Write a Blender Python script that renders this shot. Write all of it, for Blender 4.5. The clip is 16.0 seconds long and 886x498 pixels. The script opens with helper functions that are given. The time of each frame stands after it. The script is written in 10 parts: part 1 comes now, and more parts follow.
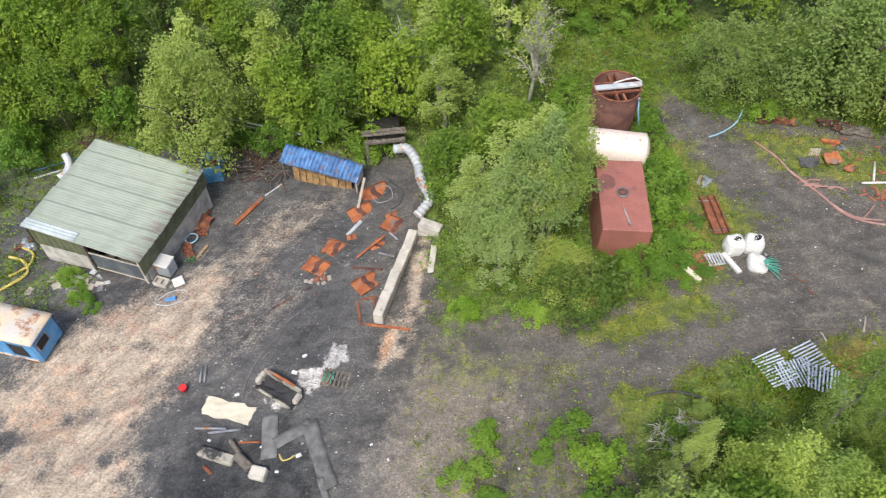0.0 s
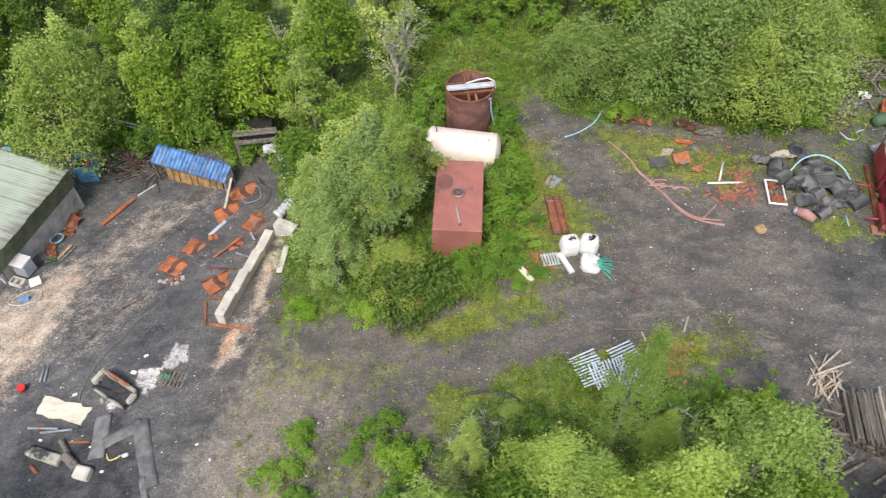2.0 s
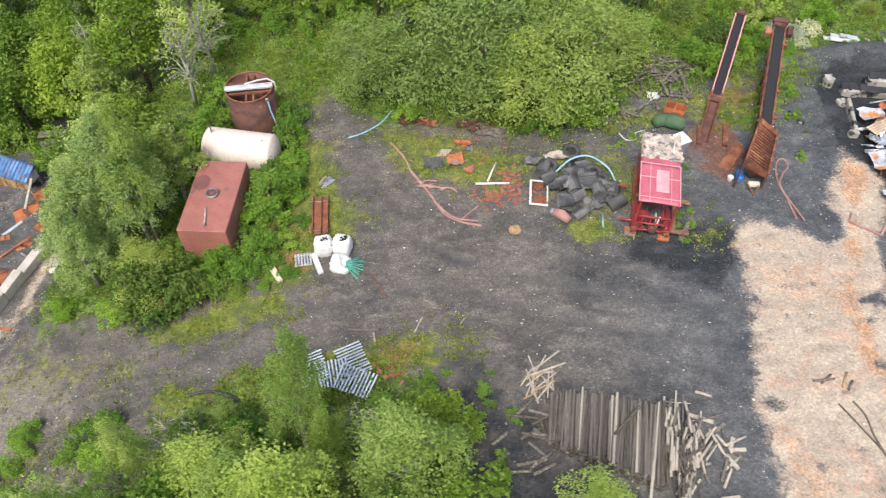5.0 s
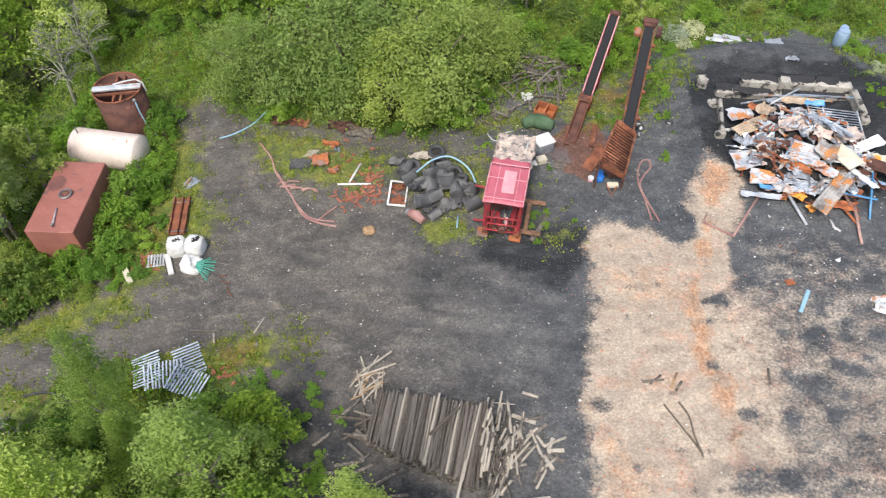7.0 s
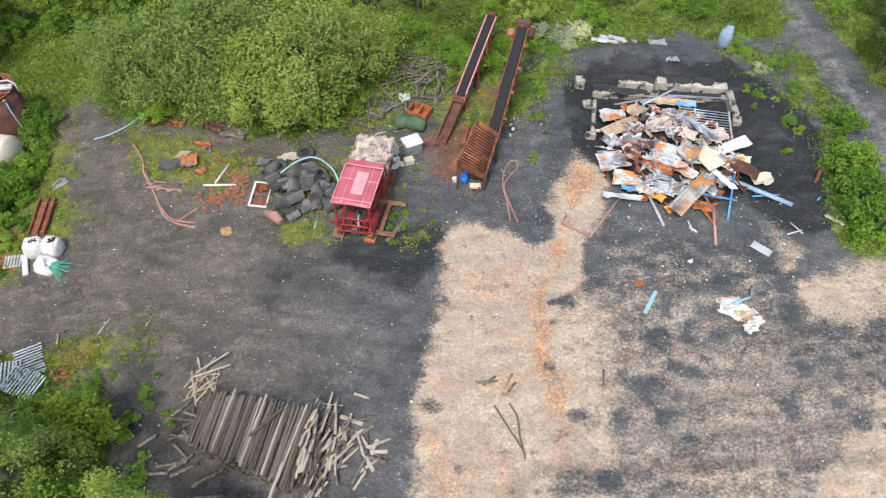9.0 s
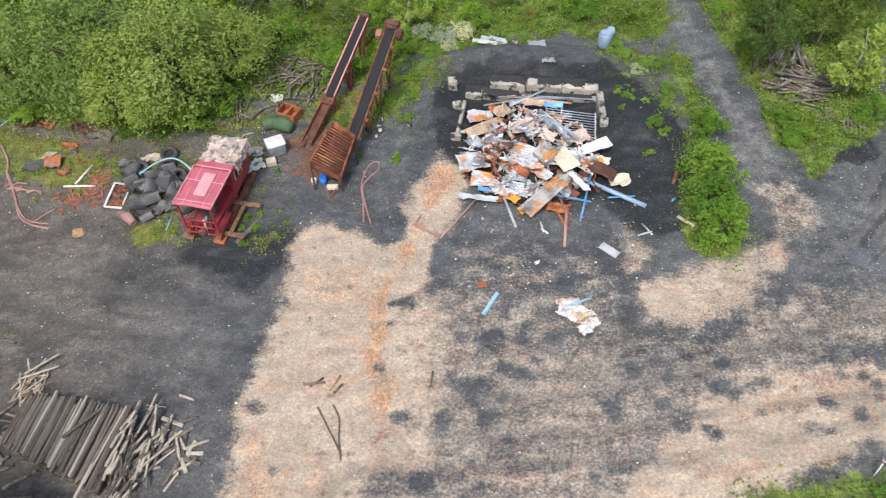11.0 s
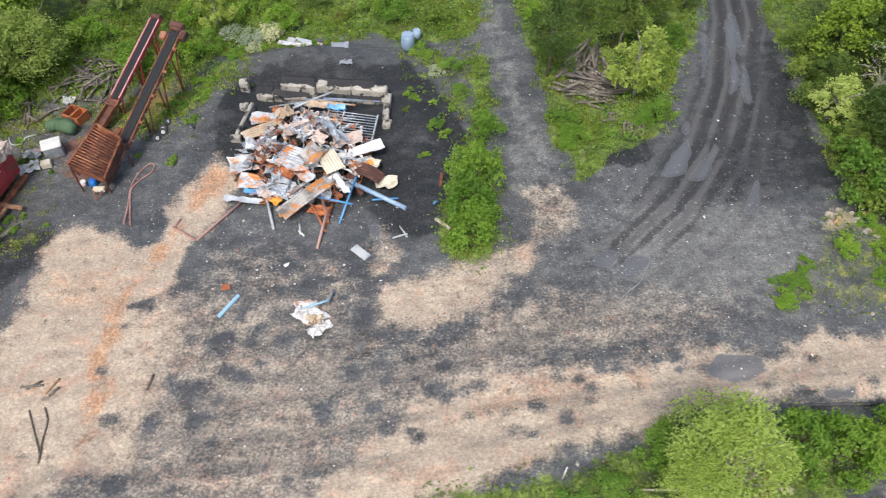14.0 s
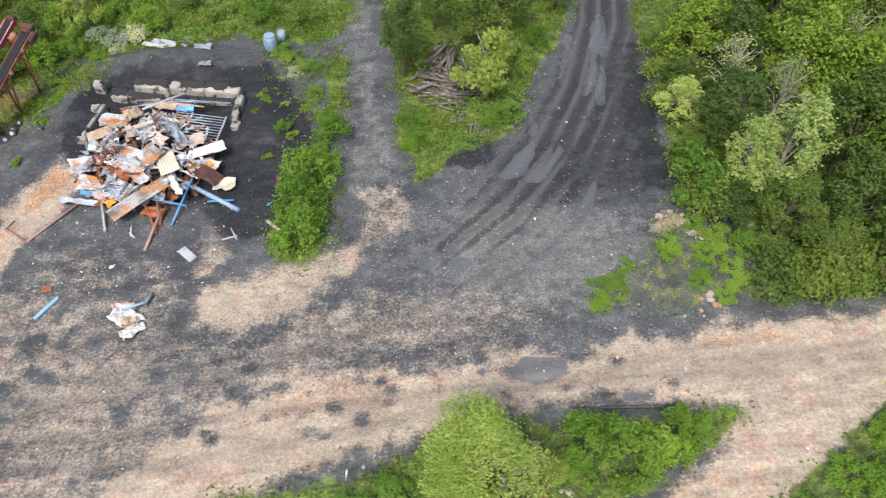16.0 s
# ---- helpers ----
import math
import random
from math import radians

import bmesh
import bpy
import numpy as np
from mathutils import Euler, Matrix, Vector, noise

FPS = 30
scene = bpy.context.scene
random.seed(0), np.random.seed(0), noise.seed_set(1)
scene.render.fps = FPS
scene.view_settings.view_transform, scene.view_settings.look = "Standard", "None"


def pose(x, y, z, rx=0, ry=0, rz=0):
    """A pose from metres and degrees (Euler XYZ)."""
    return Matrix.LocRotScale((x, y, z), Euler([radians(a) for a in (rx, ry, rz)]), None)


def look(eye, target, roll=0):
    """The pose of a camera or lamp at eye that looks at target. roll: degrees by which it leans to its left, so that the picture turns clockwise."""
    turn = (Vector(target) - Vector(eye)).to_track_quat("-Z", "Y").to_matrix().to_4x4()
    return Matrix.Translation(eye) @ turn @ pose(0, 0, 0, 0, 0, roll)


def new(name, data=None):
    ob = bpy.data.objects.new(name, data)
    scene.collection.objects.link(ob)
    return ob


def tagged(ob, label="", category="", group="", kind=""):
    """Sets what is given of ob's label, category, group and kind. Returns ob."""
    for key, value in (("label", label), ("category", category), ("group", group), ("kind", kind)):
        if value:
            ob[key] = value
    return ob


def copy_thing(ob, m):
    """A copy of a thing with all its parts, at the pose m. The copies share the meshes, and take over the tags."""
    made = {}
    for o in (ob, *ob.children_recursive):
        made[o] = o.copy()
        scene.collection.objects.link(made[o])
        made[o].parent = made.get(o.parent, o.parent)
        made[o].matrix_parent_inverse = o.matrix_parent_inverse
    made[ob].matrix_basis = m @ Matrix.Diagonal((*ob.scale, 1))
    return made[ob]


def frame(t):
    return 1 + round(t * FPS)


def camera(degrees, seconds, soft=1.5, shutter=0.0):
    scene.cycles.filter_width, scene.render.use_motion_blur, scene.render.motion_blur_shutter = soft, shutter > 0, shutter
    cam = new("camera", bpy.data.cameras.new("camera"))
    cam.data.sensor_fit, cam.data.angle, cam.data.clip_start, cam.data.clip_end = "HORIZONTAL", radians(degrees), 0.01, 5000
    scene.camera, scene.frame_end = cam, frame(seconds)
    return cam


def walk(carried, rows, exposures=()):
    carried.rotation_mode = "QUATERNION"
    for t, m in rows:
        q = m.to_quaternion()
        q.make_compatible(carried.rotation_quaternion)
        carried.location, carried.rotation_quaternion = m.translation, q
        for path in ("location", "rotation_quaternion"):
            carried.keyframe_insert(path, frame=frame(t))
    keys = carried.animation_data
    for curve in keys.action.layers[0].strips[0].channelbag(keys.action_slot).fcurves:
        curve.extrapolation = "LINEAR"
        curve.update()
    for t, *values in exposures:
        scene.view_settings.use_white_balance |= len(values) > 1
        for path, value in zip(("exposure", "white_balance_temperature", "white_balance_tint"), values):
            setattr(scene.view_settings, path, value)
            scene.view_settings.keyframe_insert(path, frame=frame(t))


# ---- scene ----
# A drone slides sideways over an old mine yard, looking down at one fixed angle.
cam = camera(62.0, 16.0, soft=1.15, shutter=0.4)
EYE, DOWN = 26.9, 52.0
KELVIN, TINT = 6500, 10
EXPOSURES = [(0.0, 0.85), (1.5, 0.88), (3.5, 1.0), (4.2, 1.02), (6.5, 0.91), (8.5, 0.84), (11.5, 0.79), (13.5, 0.78), (16.0, 0.82)]
TRACK = [(0.0, 0.0), (0.5, 1.91), (1.0, 3.85), (1.5, 5.81), (2.0, 7.81), (2.5, 9.79), (3.0, 11.75), (3.5, 13.73), (4.0, 15.72),
         (6.5, 24.86), (7.0, 26.54), (7.5, 28.22), (8.0, 29.92), (8.5, 31.62), (9.0, 33.35), (11.5, 42.22), (12.0, 44.04),
         (12.5, 45.94), (13.0, 47.93), (13.5, 49.96), (14.0, 51.97), (14.5, 53.94), (15.0, 55.94), (15.5, 57.99), (16.0, 60.0)]


def eye_at(t, x):
    u = t / 16.0
    return pose(x, -0.2 * u * (1 - u) + 0.3 * u * u, EYE + 0.22 * u, 90 - DOWN, 0, 0)


walk(cam, [(t, eye_at(t, x)) for t, x in TRACK], exposures=[(t, e, KELVIN, TINT) for t, e in EXPOSURES])

# ---- light: a bright overcast sky with a weak, wide sun ----
world = bpy.data.worlds.new("overcast_sky")
scene.world = world
world.use_nodes = True
wn, wl = world.node_tree.nodes, world.node_tree.links
sky = wn.new("ShaderNodeTexSky")
sky.sky_type = 'NISHITA'
sky.sun_disc = False
SUN_UP, SUN_ROT = radians(58), radians(200)
sky.sun_elevation, sky.sun_rotation = SUN_UP, SUN_ROT
sky.air_density, sky.dust_density, sky.ozone_density = 1.0, 4.0, 1.0
wn["Background"].inputs["Strength"].default_value = 0.12
wl.new(sky.outputs["Color"], wn["Background"].inputs["Color"])
sun = new("sun", bpy.data.lights.new("sun", 'SUN'))
sun.data.energy, sun.data.angle, sun.data.color = 1.5, radians(14), (1.0, 0.96, 0.9)
sun_dir = Vector((math.sin(SUN_ROT) * math.cos(SUN_UP), math.cos(SUN_ROT) * math.cos(SUN_UP), math.sin(SUN_UP)))
sun.matrix_world = look(sun_dir * 60 + Vector((25, 20, 0)), (25, 20, 0))

# ---- small tools ----
rng = np.random.default_rng(7)
TABLE = np.random.default_rng(3).random((256, 256))


def vnoise(x, y, k=0):
    """Smooth lattice noise, 0 to 1."""
    x, y = np.asarray(x, float) + 17.3 * k, np.asarray(y, float) - 9.7 * k
    i, j = np.floor(x).astype(int), np.floor(y).astype(int)
    u, v = x - i, y - j
    u, v = u * u * (3 - 2 * u), v * v * (3 - 2 * v)
    a, b = TABLE[i % 256, j % 256], TABLE[(i + 1) % 256, j % 256]
    c, d = TABLE[i % 256, (j + 1) % 256], TABLE[(i + 1) % 256, (j + 1) % 256]
    return (a * (1 - u) + b * u) * (1 - v) + (c * (1 - u) + d * u) * v


def fbm(x, y, k=0, n=4):
    s, a, w = 0.0, 1.0, 0.0
    for o in range(n):
        s, w = s + a * vnoise(np.asarray(x) * 2 ** o, np.asarray(y) * 2 ** o, k + o), w + a
        a *= 0.5
    return s / w


def smooth(a, b, x):
    u = np.clip((np.asarray(x, float) - a) / (b - a), 0, 1)
    return u * u * (3 - 2 * u)


# the lie of the land: a level yard, a ramp, and a lower yard with a hollow at its back
LIE_X = [-60, -25, -14, -9, -5, -3, 0, 4.4, 8.6, 14, 17, 21, 25, 31, 41, 50, 55, 62, 70, 140]
LIE_Z = [-5.9, -5.8, -5.6, -5.3, -4.7, -4.4, -3.5, -2.3, -1.6, -.95, -.75, -.5, -.2, -.2, -.2, 0, .2, .45, .5, .6]
HEAPS = [(44.5, 35.2, 3.6, 1.2, 1.0), (40.0, 30.6, 1.3, 2.6, 0.8), (50.4, 30.2, 1.3, 2.4, 0.7), (51.0, 24.2, 1.6, 1.6, 0.25),
         (61.0, 27.4, 1.4, 0.9, 0.5), (70.8, 20.6, 2.6, 2.2, 0.5), (20.6, 14.8, 1.3, 0.9, 0.35), (-7.5, 31.2, 2.2, 0.9, 0.0)]


def lie(x, y):
    """The smooth height of the ground."""
    z = np.interp(x, LIE_X, LIE_Z) - 1.3 * smooth(20, 31, y) * (1 - smooth(-3, 4, x))
    for hx, hy, sx, sy, h in HEAPS:
        z = z + h * np.exp(-((np.asarray(x) - hx) / sx) ** 2 - ((np.asarray(y) - hy) / sy) ** 2)
    return z


def gz(x, y):
    return float(lie(x, y))


class Build:
    """Gathers vertices and faces of one part."""

    def __init__(self):
        self.v, self.f, self.s = [], [], []

    def add(self, verts, faces, soft=False, m=None):
        o = len(self.v)
        for p in verts:
            self.v.append(tuple(m @ Vector(p)) if m is not None else tuple(p))
        for q in faces:
            self.f.append(tuple(o + i for i in q))
            self.s.append(soft)
        return self

    def box(self, c, size, m=None, bevel=0.0, turn=(0, 0, 0)):
        """A box, with its twelve edges cut off where a bevel is given."""
        hx, hy, hz = size[0] / 2, size[1] / 2, size[2] / 2
        mm = pose(*c, *turn)
        if m is not None:
            mm = m @ mm
        if bevel <= 0:
            vs = [(x * hx, y * hy, z * hz) for z in (-1, 1) for y in (-1, 1) for x in (-1, 1)]
            return self.add(vs, [(0, 2, 3, 1), (4, 5, 7, 6), (0, 1, 5, 4), (2, 6, 7, 3), (0, 4, 6, 2), (1, 3, 7, 5)], m=mm)
        b = min(bevel, hx * .9, hy * .9, hz * .9)
        vs, ix = [], {}
        for sx in (-1, 1):
            for sy in (-1, 1):
                for sz in (-1, 1):
                    for a in range(3):
                        p = [sx * hx, sy * hy, sz * hz]
                        for k in range(3):
                            if k != a:
                                p[k] -= (sx, sy, sz)[k] * b
                        ix[sx, sy, sz, a] = len(vs)
                        vs.append(p)
        fs = []
        for a in range(3):
            k, l = (a + 1) % 3, (a + 2) % 3
            for s in (-1, 1):
                q = []
                for t, u in ((-1, -1), (1, -1), (1, 1), (-1, 1)):
                    w = [0, 0, 0]
                    w[a], w[k], w[l] = s, t, u
                    q.append(ix[w[0], w[1], w[2], a])
                fs.append(tuple(q if s > 0 else q[::-1]))
            for t in (-1, 1):
                for u in (-1, 1):
                    e = []
                    for s in (-1, 1):
                        w = [0, 0, 0]
                        w[a], w[k], w[l] = s, t, u
                        e.append((ix[w[0], w[1], w[2], k], ix[w[0], w[1], w[2], l]))
                    q = (e[0][0], e[1][0], e[1][1], e[0][1])
                    fs.append(q if t * u > 0 else q[::-1])
        for sx in (-1, 1):
            for sy in (-1, 1):
                for sz in (-1, 1):
                    q = tuple(ix[sx, sy, sz, a] for a in range(3))
                    fs.append(q if sx * sy * sz > 0 else q[::-1])
        return self.add(vs, fs, m=mm)

    def tube(self, pts, r, n=8, m=None, cap=True, soft=True):
        """A round bar along points; r one radius or one for each point."""
        pts = [Vector(p) for p in pts]
        rs = r if isinstance(r, (list, tuple)) else [r] * len(pts)
        vs, fs, side = [], [], None
        for i, p in enumerate(pts):
            d = (pts[min(i + 1, len(pts) - 1)] - pts[max(i - 1, 0)]).normalized()
            if side is None:
                side = d.orthogonal().normalized()
            side = (side - d * side.dot(d)).normalized()
            other = d.cross(side)
            for k in range(n):
                a = 2 * math.pi * k / n
                vs.append(p + (side * math.cos(a) + other * math.sin(a)) * rs[i])
        for i in range(len(pts) - 1):
            for k in range(n):
                fs.append((i * n + k, i * n + (k + 1) % n, (i + 1) * n + (k + 1) % n, (i + 1) * n + k))
        self.add(vs, fs, soft=soft, m=m)
        if cap:
            o = len(self.v) - len(vs)
            self.f += [tuple(o + k for k in range(n))[::-1], tuple(o + (len(pts) - 1) * n + k for k in range(n))]
            self.s += [False, False]
        return self

    def grid(self, nx, ny, fn, m=None, soft=True, thick=0.0):
        """A sheet fn(u, v) -> point; with a thickness it is closed all round."""
        top = [Vector(fn(i / nx, j / ny)) for j in range(ny + 1) for i in range(nx + 1)]
        k = nx + 1
        quads = [(j * k + i, j * k + i + 1, (j + 1) * k + i + 1, (j + 1) * k + i) for j in range(ny) for i in range(nx)]
        if thick <= 0:
            return self.add(top, quads, soft=soft, m=m)
        low = [p - Vector((0, 0, thick)) for p in top]
        o = len(top)
        rim = [i for i in range(nx)] + [nx + j * k for j in range(ny)] + [ny * k + i for i in range(nx, 0, -1)] + [j * k for j in range(ny, 0, -1)]
        sides = [(rim[a], rim[a] + o, rim[(a + 1) % len(rim)] + o, rim[(a + 1) % len(rim)]) for a in range(len(rim))]
        return self.add(top + low, quads + [tuple(o + q for q in reversed(f)) for f in quads] + sides, soft=soft, m=m)

    def mesh(self, name):
        me = bpy.data.meshes.new(name)
        me.from_pydata(self.v, [], self.f)
        me.polygons.foreach_set("use_smooth", self.s)
        me.update()
        return me


def part(name, made, material, parent=None, label="", m=None):
    """Links a Build (or a mesh) as one object, under a thing where a parent is given."""
    me = made.mesh(name) if isinstance(made, Build) else made
    ob = new(name, me)
    if material is not None and not me.materials:
        me.materials.append(material)
    if parent is not None:
        ob.parent = parent
    if m is not None:
        ob.matrix_local = m
    if label:
        ob["label"] = label
    return ob


def thing(name, x, y, turn=0.0, label="", category="", group="", z=None, tilt=(0, 0), kind=""):
    """An Empty at the base of a thing, standing on the ground."""
    ob = new(name)
    ob.empty_display_size = 0.3
    ob.matrix_basis = pose(x, y, gz(x, y) if z is None else z, tilt[0], tilt[1], turn)
    return tagged(ob, label, category, group, kind)


def fast_mesh(name, verts, faces, smooth_it=False):
    """A mesh of many equal faces from arrays."""
    me = bpy.data.meshes.new(name)
    verts, faces = np.asarray(verts, np.float32), np.asarray(faces, np.int32)
    me.vertices.add(len(verts))
    me.vertices.foreach_set("co", verts.ravel())
    k = faces.shape[1]
    me.loops.add(faces.size)
    me.loops.foreach_set("vertex_index", faces.ravel())
    me.polygons.add(len(faces))
    me.polygons.foreach_set("loop_start", np.arange(0, faces.size, k, dtype=np.int32))
    me.polygons.foreach_set("use_smooth", np.full(len(faces), smooth_it))
    me.update(calc_edges=True)
    return me


# ---- materials ----
class Nodes:
    def __init__(self, name):
        self.mat = bpy.data.materials.new(name)
        self.mat.use_nodes = True
        self.t = self.mat.node_tree
        self.bsdf = self.t.nodes["Principled BSDF"]
        self.out = self.t.nodes["Material Output"]

    def n(self, kind):
        return self.t.nodes.new(kind)

    def link(self, a, b):
        self.t.links.new(a, b)

    def noise(self, vec, scale, detail=4.0, rough=0.55):
        node = self.n("ShaderNodeTexNoise")
        node.inputs["Scale"].default_value, node.inputs["Detail"].default_value, node.inputs["Roughness"].default_value = scale, detail, rough
        self.link(vec, node.inputs["Vector"])
        return node.outputs["Fac"]

    def ramp(self, fac, a, b, lo=0.0, hi=1.0):
        """fac from a..b to lo..hi, smooth."""
        node = self.n("ShaderNodeMapRange")
        node.interpolation_type = 'SMOOTHSTEP'
        for i, value in enumerate((a, b, lo, hi)):
            node.inputs[1 + i].default_value = value
        self.link(fac, node.inputs[0])
        return node.outputs[0]

    def math(self, op, a, b=0.5, c=0.5):
        node = self.n("ShaderNodeMath")
        node.operation = op
        for i, value in enumerate((a, b, c)):
            if isinstance(value, (int, float)):
                node.inputs[i].default_value = value
            else:
                self.link(value, node.inputs[i])
        return node.outputs[0]

    def mix(self, fac, a, b, how='MIX'):
        node = self.n("ShaderNodeMix")
        node.data_type, node.blend_type = 'RGBA', how
        for i, value in ((0, fac), (6, a), (7, b)):
            if isinstance(value, (int, float)):
                node.inputs[i].default_value = value
            elif isinstance(value, tuple):
                node.inputs[i].default_value = (*value, 1.0)
            else:
                self.link(value, node.inputs[i])
        return node.outputs[2]

    def bump(self, height, strength, distance=0.02):
        node = self.n("ShaderNodeBump")
        node.inputs["Strength"].default_value, node.inputs["Distance"].default_value = strength, distance
        self.link(height, node.inputs["Height"])
        self.link(node.outputs["Normal"], self.bsdf.inputs["Normal"])


def surface(name, base, other=None, scale=3.0, rough=0.7, metal=0.0, worn=None, worn_at=0.62, worn_scale=1.2, grain=0.25, bump=0.3, dirt=0.0, island=0.0):
    """A worn surface: two tones at one scale, patches of wear at another, fine grain and relief."""
    k = Nodes(name)
    vec = k.n("ShaderNodeTexCoord").outputs["Object"]
    info = k.n("ShaderNodeObjectInfo")
    off = k.n("ShaderNodeVectorMath")
    off.operation = 'MULTIPLY_ADD'
    k.link(info.outputs["Random"], off.inputs[0])
    off.inputs[1].default_value = (37.0, 23.0, 11.0)
    k.link(vec, off.inputs[2])
    vec = off.outputs[0]
    other = other or tuple(c * 0.62 for c in base)
    big = k.noise(vec, scale)
    col = k.mix(k.ramp(big, 0.36, 0.66), base, other)
    if worn:
        at = k.noise(vec, worn_scale, 6.0, 0.65)
        mask = k.ramp(at, worn_at - 0.05, worn_at + 0.05)
        col = k.mix(mask, col, worn)
    fine = k.noise(vec, scale * 14, 3.0, 0.6)
    col = k.mix(grain, col, k.mix(k.ramp(fine, 0.3, 0.7), (0.55, 0.55, 0.55), (1.3, 1.3, 1.3)), 'MULTIPLY')
    if dirt:
        col = k.mix(k.ramp(k.noise(vec, scale * 0.6, 5.0), 0.45, 0.75, 0.0, dirt), col, (0.06, 0.05, 0.04))
    if island:
        geo = k.n("ShaderNodeNewGeometry").outputs["Random Per Island"]
        col = k.mix(1.0, col, k.mix(geo, (1 - island,) * 3, (1 + island,) * 3), 'MULTIPLY')
    else:
        col = k.mix(1.0, col, k.mix(info.outputs["Random"], (0.9, 0.9, 0.9), (1.1, 1.1, 1.1)), 'MULTIPLY')
    k.link(col, k.bsdf.inputs["Base Color"])
    k.link(k.ramp(big, 0.3, 0.7, max(rough - 0.12, 0.05), min(rough + 0.12, 1.0)), k.bsdf.inputs["Roughness"])
    k.bsdf.inputs["Metallic"].default_value = metal
    k.bump(fine, bump, 0.01)
    return k.mat


def leaf_material(name, a, b, pale, dry=None):
    """Leaves: tone by leaf, by tree and by patches, with light coming through them."""
    k = Nodes(name)
    geo = k.n("ShaderNodeNewGeometry")
    info = k.n("ShaderNodeObjectInfo")
    big = k.noise(geo.outputs["Position"], 0.55, 3.0)
    col = k.mix(geo.outputs["Random Per Island"], a, b)
    col = k.mix(k.ramp(big, 0.42, 0.68, 0.0, 0.75), col, pale)
    if dry:
        col = k.mix(k.ramp(k.noise(geo.outputs["Position"], 0.9, 2.0), 0.6, 0.7, 0.0, 0.7), col, dry)
    col = k.mix(1.0, col, k.mix(info.outputs["Random"], (0.72, 0.78, 0.82), (1.24, 1.15, 1.0)), 'MULTIPLY')
    k.link(col, k.bsdf.inputs["Base Color"])
    k.bsdf.inputs["Roughness"].default_value = 0.55
    k.bsdf.inputs["Specular IOR Level"].default_value = 0.3
    tr = k.n("ShaderNodeBsdfTranslucent")
    k.link(k.mix(1.0, col, (1.1, 1.25, 0.6), 'MULTIPLY'), tr.inputs["Color"])
    mx = k.n("ShaderNodeMixShader")
    mx.inputs[0].default_value = 0.42
    k.link(k.bsdf.outputs[0], mx.inputs[1])
    k.link(tr.outputs[0], mx.inputs[2])
    k.link(mx.outputs[0], k.out.inputs["Surface"])
    return k.mat


LEAF_ALDER = leaf_material("alder_leaves", (0.13, 0.225, 0.028), (0.25, 0.37, 0.05), (0.3, 0.41, 0.07))
LEAF_BIRCH = leaf_material("birch_leaves", (0.25, 0.335, 0.075), (0.35, 0.45, 0.12), (0.39, 0.48, 0.16))
LEAF_WILLOW = leaf_material("willow_leaves", (0.24, 0.33, 0.08), (0.35, 0.44, 0.125), (0.4, 0.48, 0.15))
LEAF_FEATHER = leaf_material("feathery_leaves", (0.295, 0.392, 0.122), (0.41, 0.51, 0.182), (0.465, 0.555, 0.225))
LEAF_THICKET = leaf_material("thicket_leaves", (0.23, 0.335, 0.07), (0.365, 0.47, 0.125), (0.44, 0.545, 0.17))
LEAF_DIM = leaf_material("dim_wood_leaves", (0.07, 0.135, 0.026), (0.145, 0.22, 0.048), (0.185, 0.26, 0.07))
LEAF_BUSH = leaf_material("bush_leaves", (0.13, 0.255, 0.032), (0.225, 0.38, 0.055), (0.28, 0.42, 0.08))
LEAF_BRAMBLE = leaf_material("bramble_leaves", (0.12, 0.2, 0.035), (0.2, 0.29, 0.06), (0.23, 0.3, 0.075), dry=(0.26, 0.16, 0.08))
GRASS = leaf_material("grass_blades", (0.15, 0.23, 0.026), (0.25, 0.325, 0.048), (0.3, 0.325, 0.065), dry=(0.38, 0.28, 0.1))
LEAF_PALE = leaf_material("pale_flower_heads", (0.3, 0.36, 0.2), (0.55, 0.58, 0.45), (0.6, 0.62, 0.52))
BARK = surface("bark", (0.16, 0.13, 0.1), (0.08, 0.065, 0.05), 6.0, 0.9)
BARK_PALE = surface("birch_bark", (0.36, 0.34, 0.3), (0.2, 0.17, 0.14), 5.0, 0.8)
TWIG_PALE = surface("lichen_twigs", (0.42, 0.42, 0.34), (0.25, 0.24, 0.19), 4.0, 0.9)

# ---- ground: one sheet to the horizon, with its soils as patches ----
def far_steps(lo, hi, step, reach, grow=1.35):
    core = list(np.arange(lo, hi + step / 2, step))
    d, a, b = step, [lo], [hi]
    while b[-1] < hi + reach:
        d *= grow
        a.append(a[-1] - d)
        b.append(b[-1] + d)
    return np.array(a[:0:-1] + core + b[1:])


def poly_side(pts, x, y):
    """Signed distance to a closed outline, positive inside."""
    p = np.array(pts, float)
    best, inside = np.full(x.shape, 1e9), np.zeros(x.shape, bool)
    for (ax, ay), (bx, by) in zip(p, np.roll(p, -1, 0)):
        ex, ey = bx - ax, by - ay
        t = np.clip(((x - ax) * ex + (y - ay) * ey) / (ex * ex + ey * ey + 1e-9), 0, 1)
        best = np.minimum(best, (x - ax - t * ex) ** 2 + (y - ay - t * ey) ** 2)
        if ay != by:
            inside ^= ((ay > y) != (by > y)) & (x < ex * (y - ay) / ey + ax)
    return np.where(inside, 1, -1) * np.sqrt(best)


def line_near(pts, x, y):
    """Distance to an open line."""
    p = np.array(pts, float)
    best = np.full(x.shape, 1e9)
    for (ax, ay), (bx, by) in zip(p[:-1], p[1:]):
        ex, ey = bx - ax, by - ay
        t = np.clip(((x - ax) * ex + (y - ay) * ey) / (ex * ex + ey * ey + 1e-9), 0, 1)
        best = np.minimum(best, (x - ax - t * ex) ** 2 + (y - ay - t * ey) ** 2)
    return np.sqrt(best)


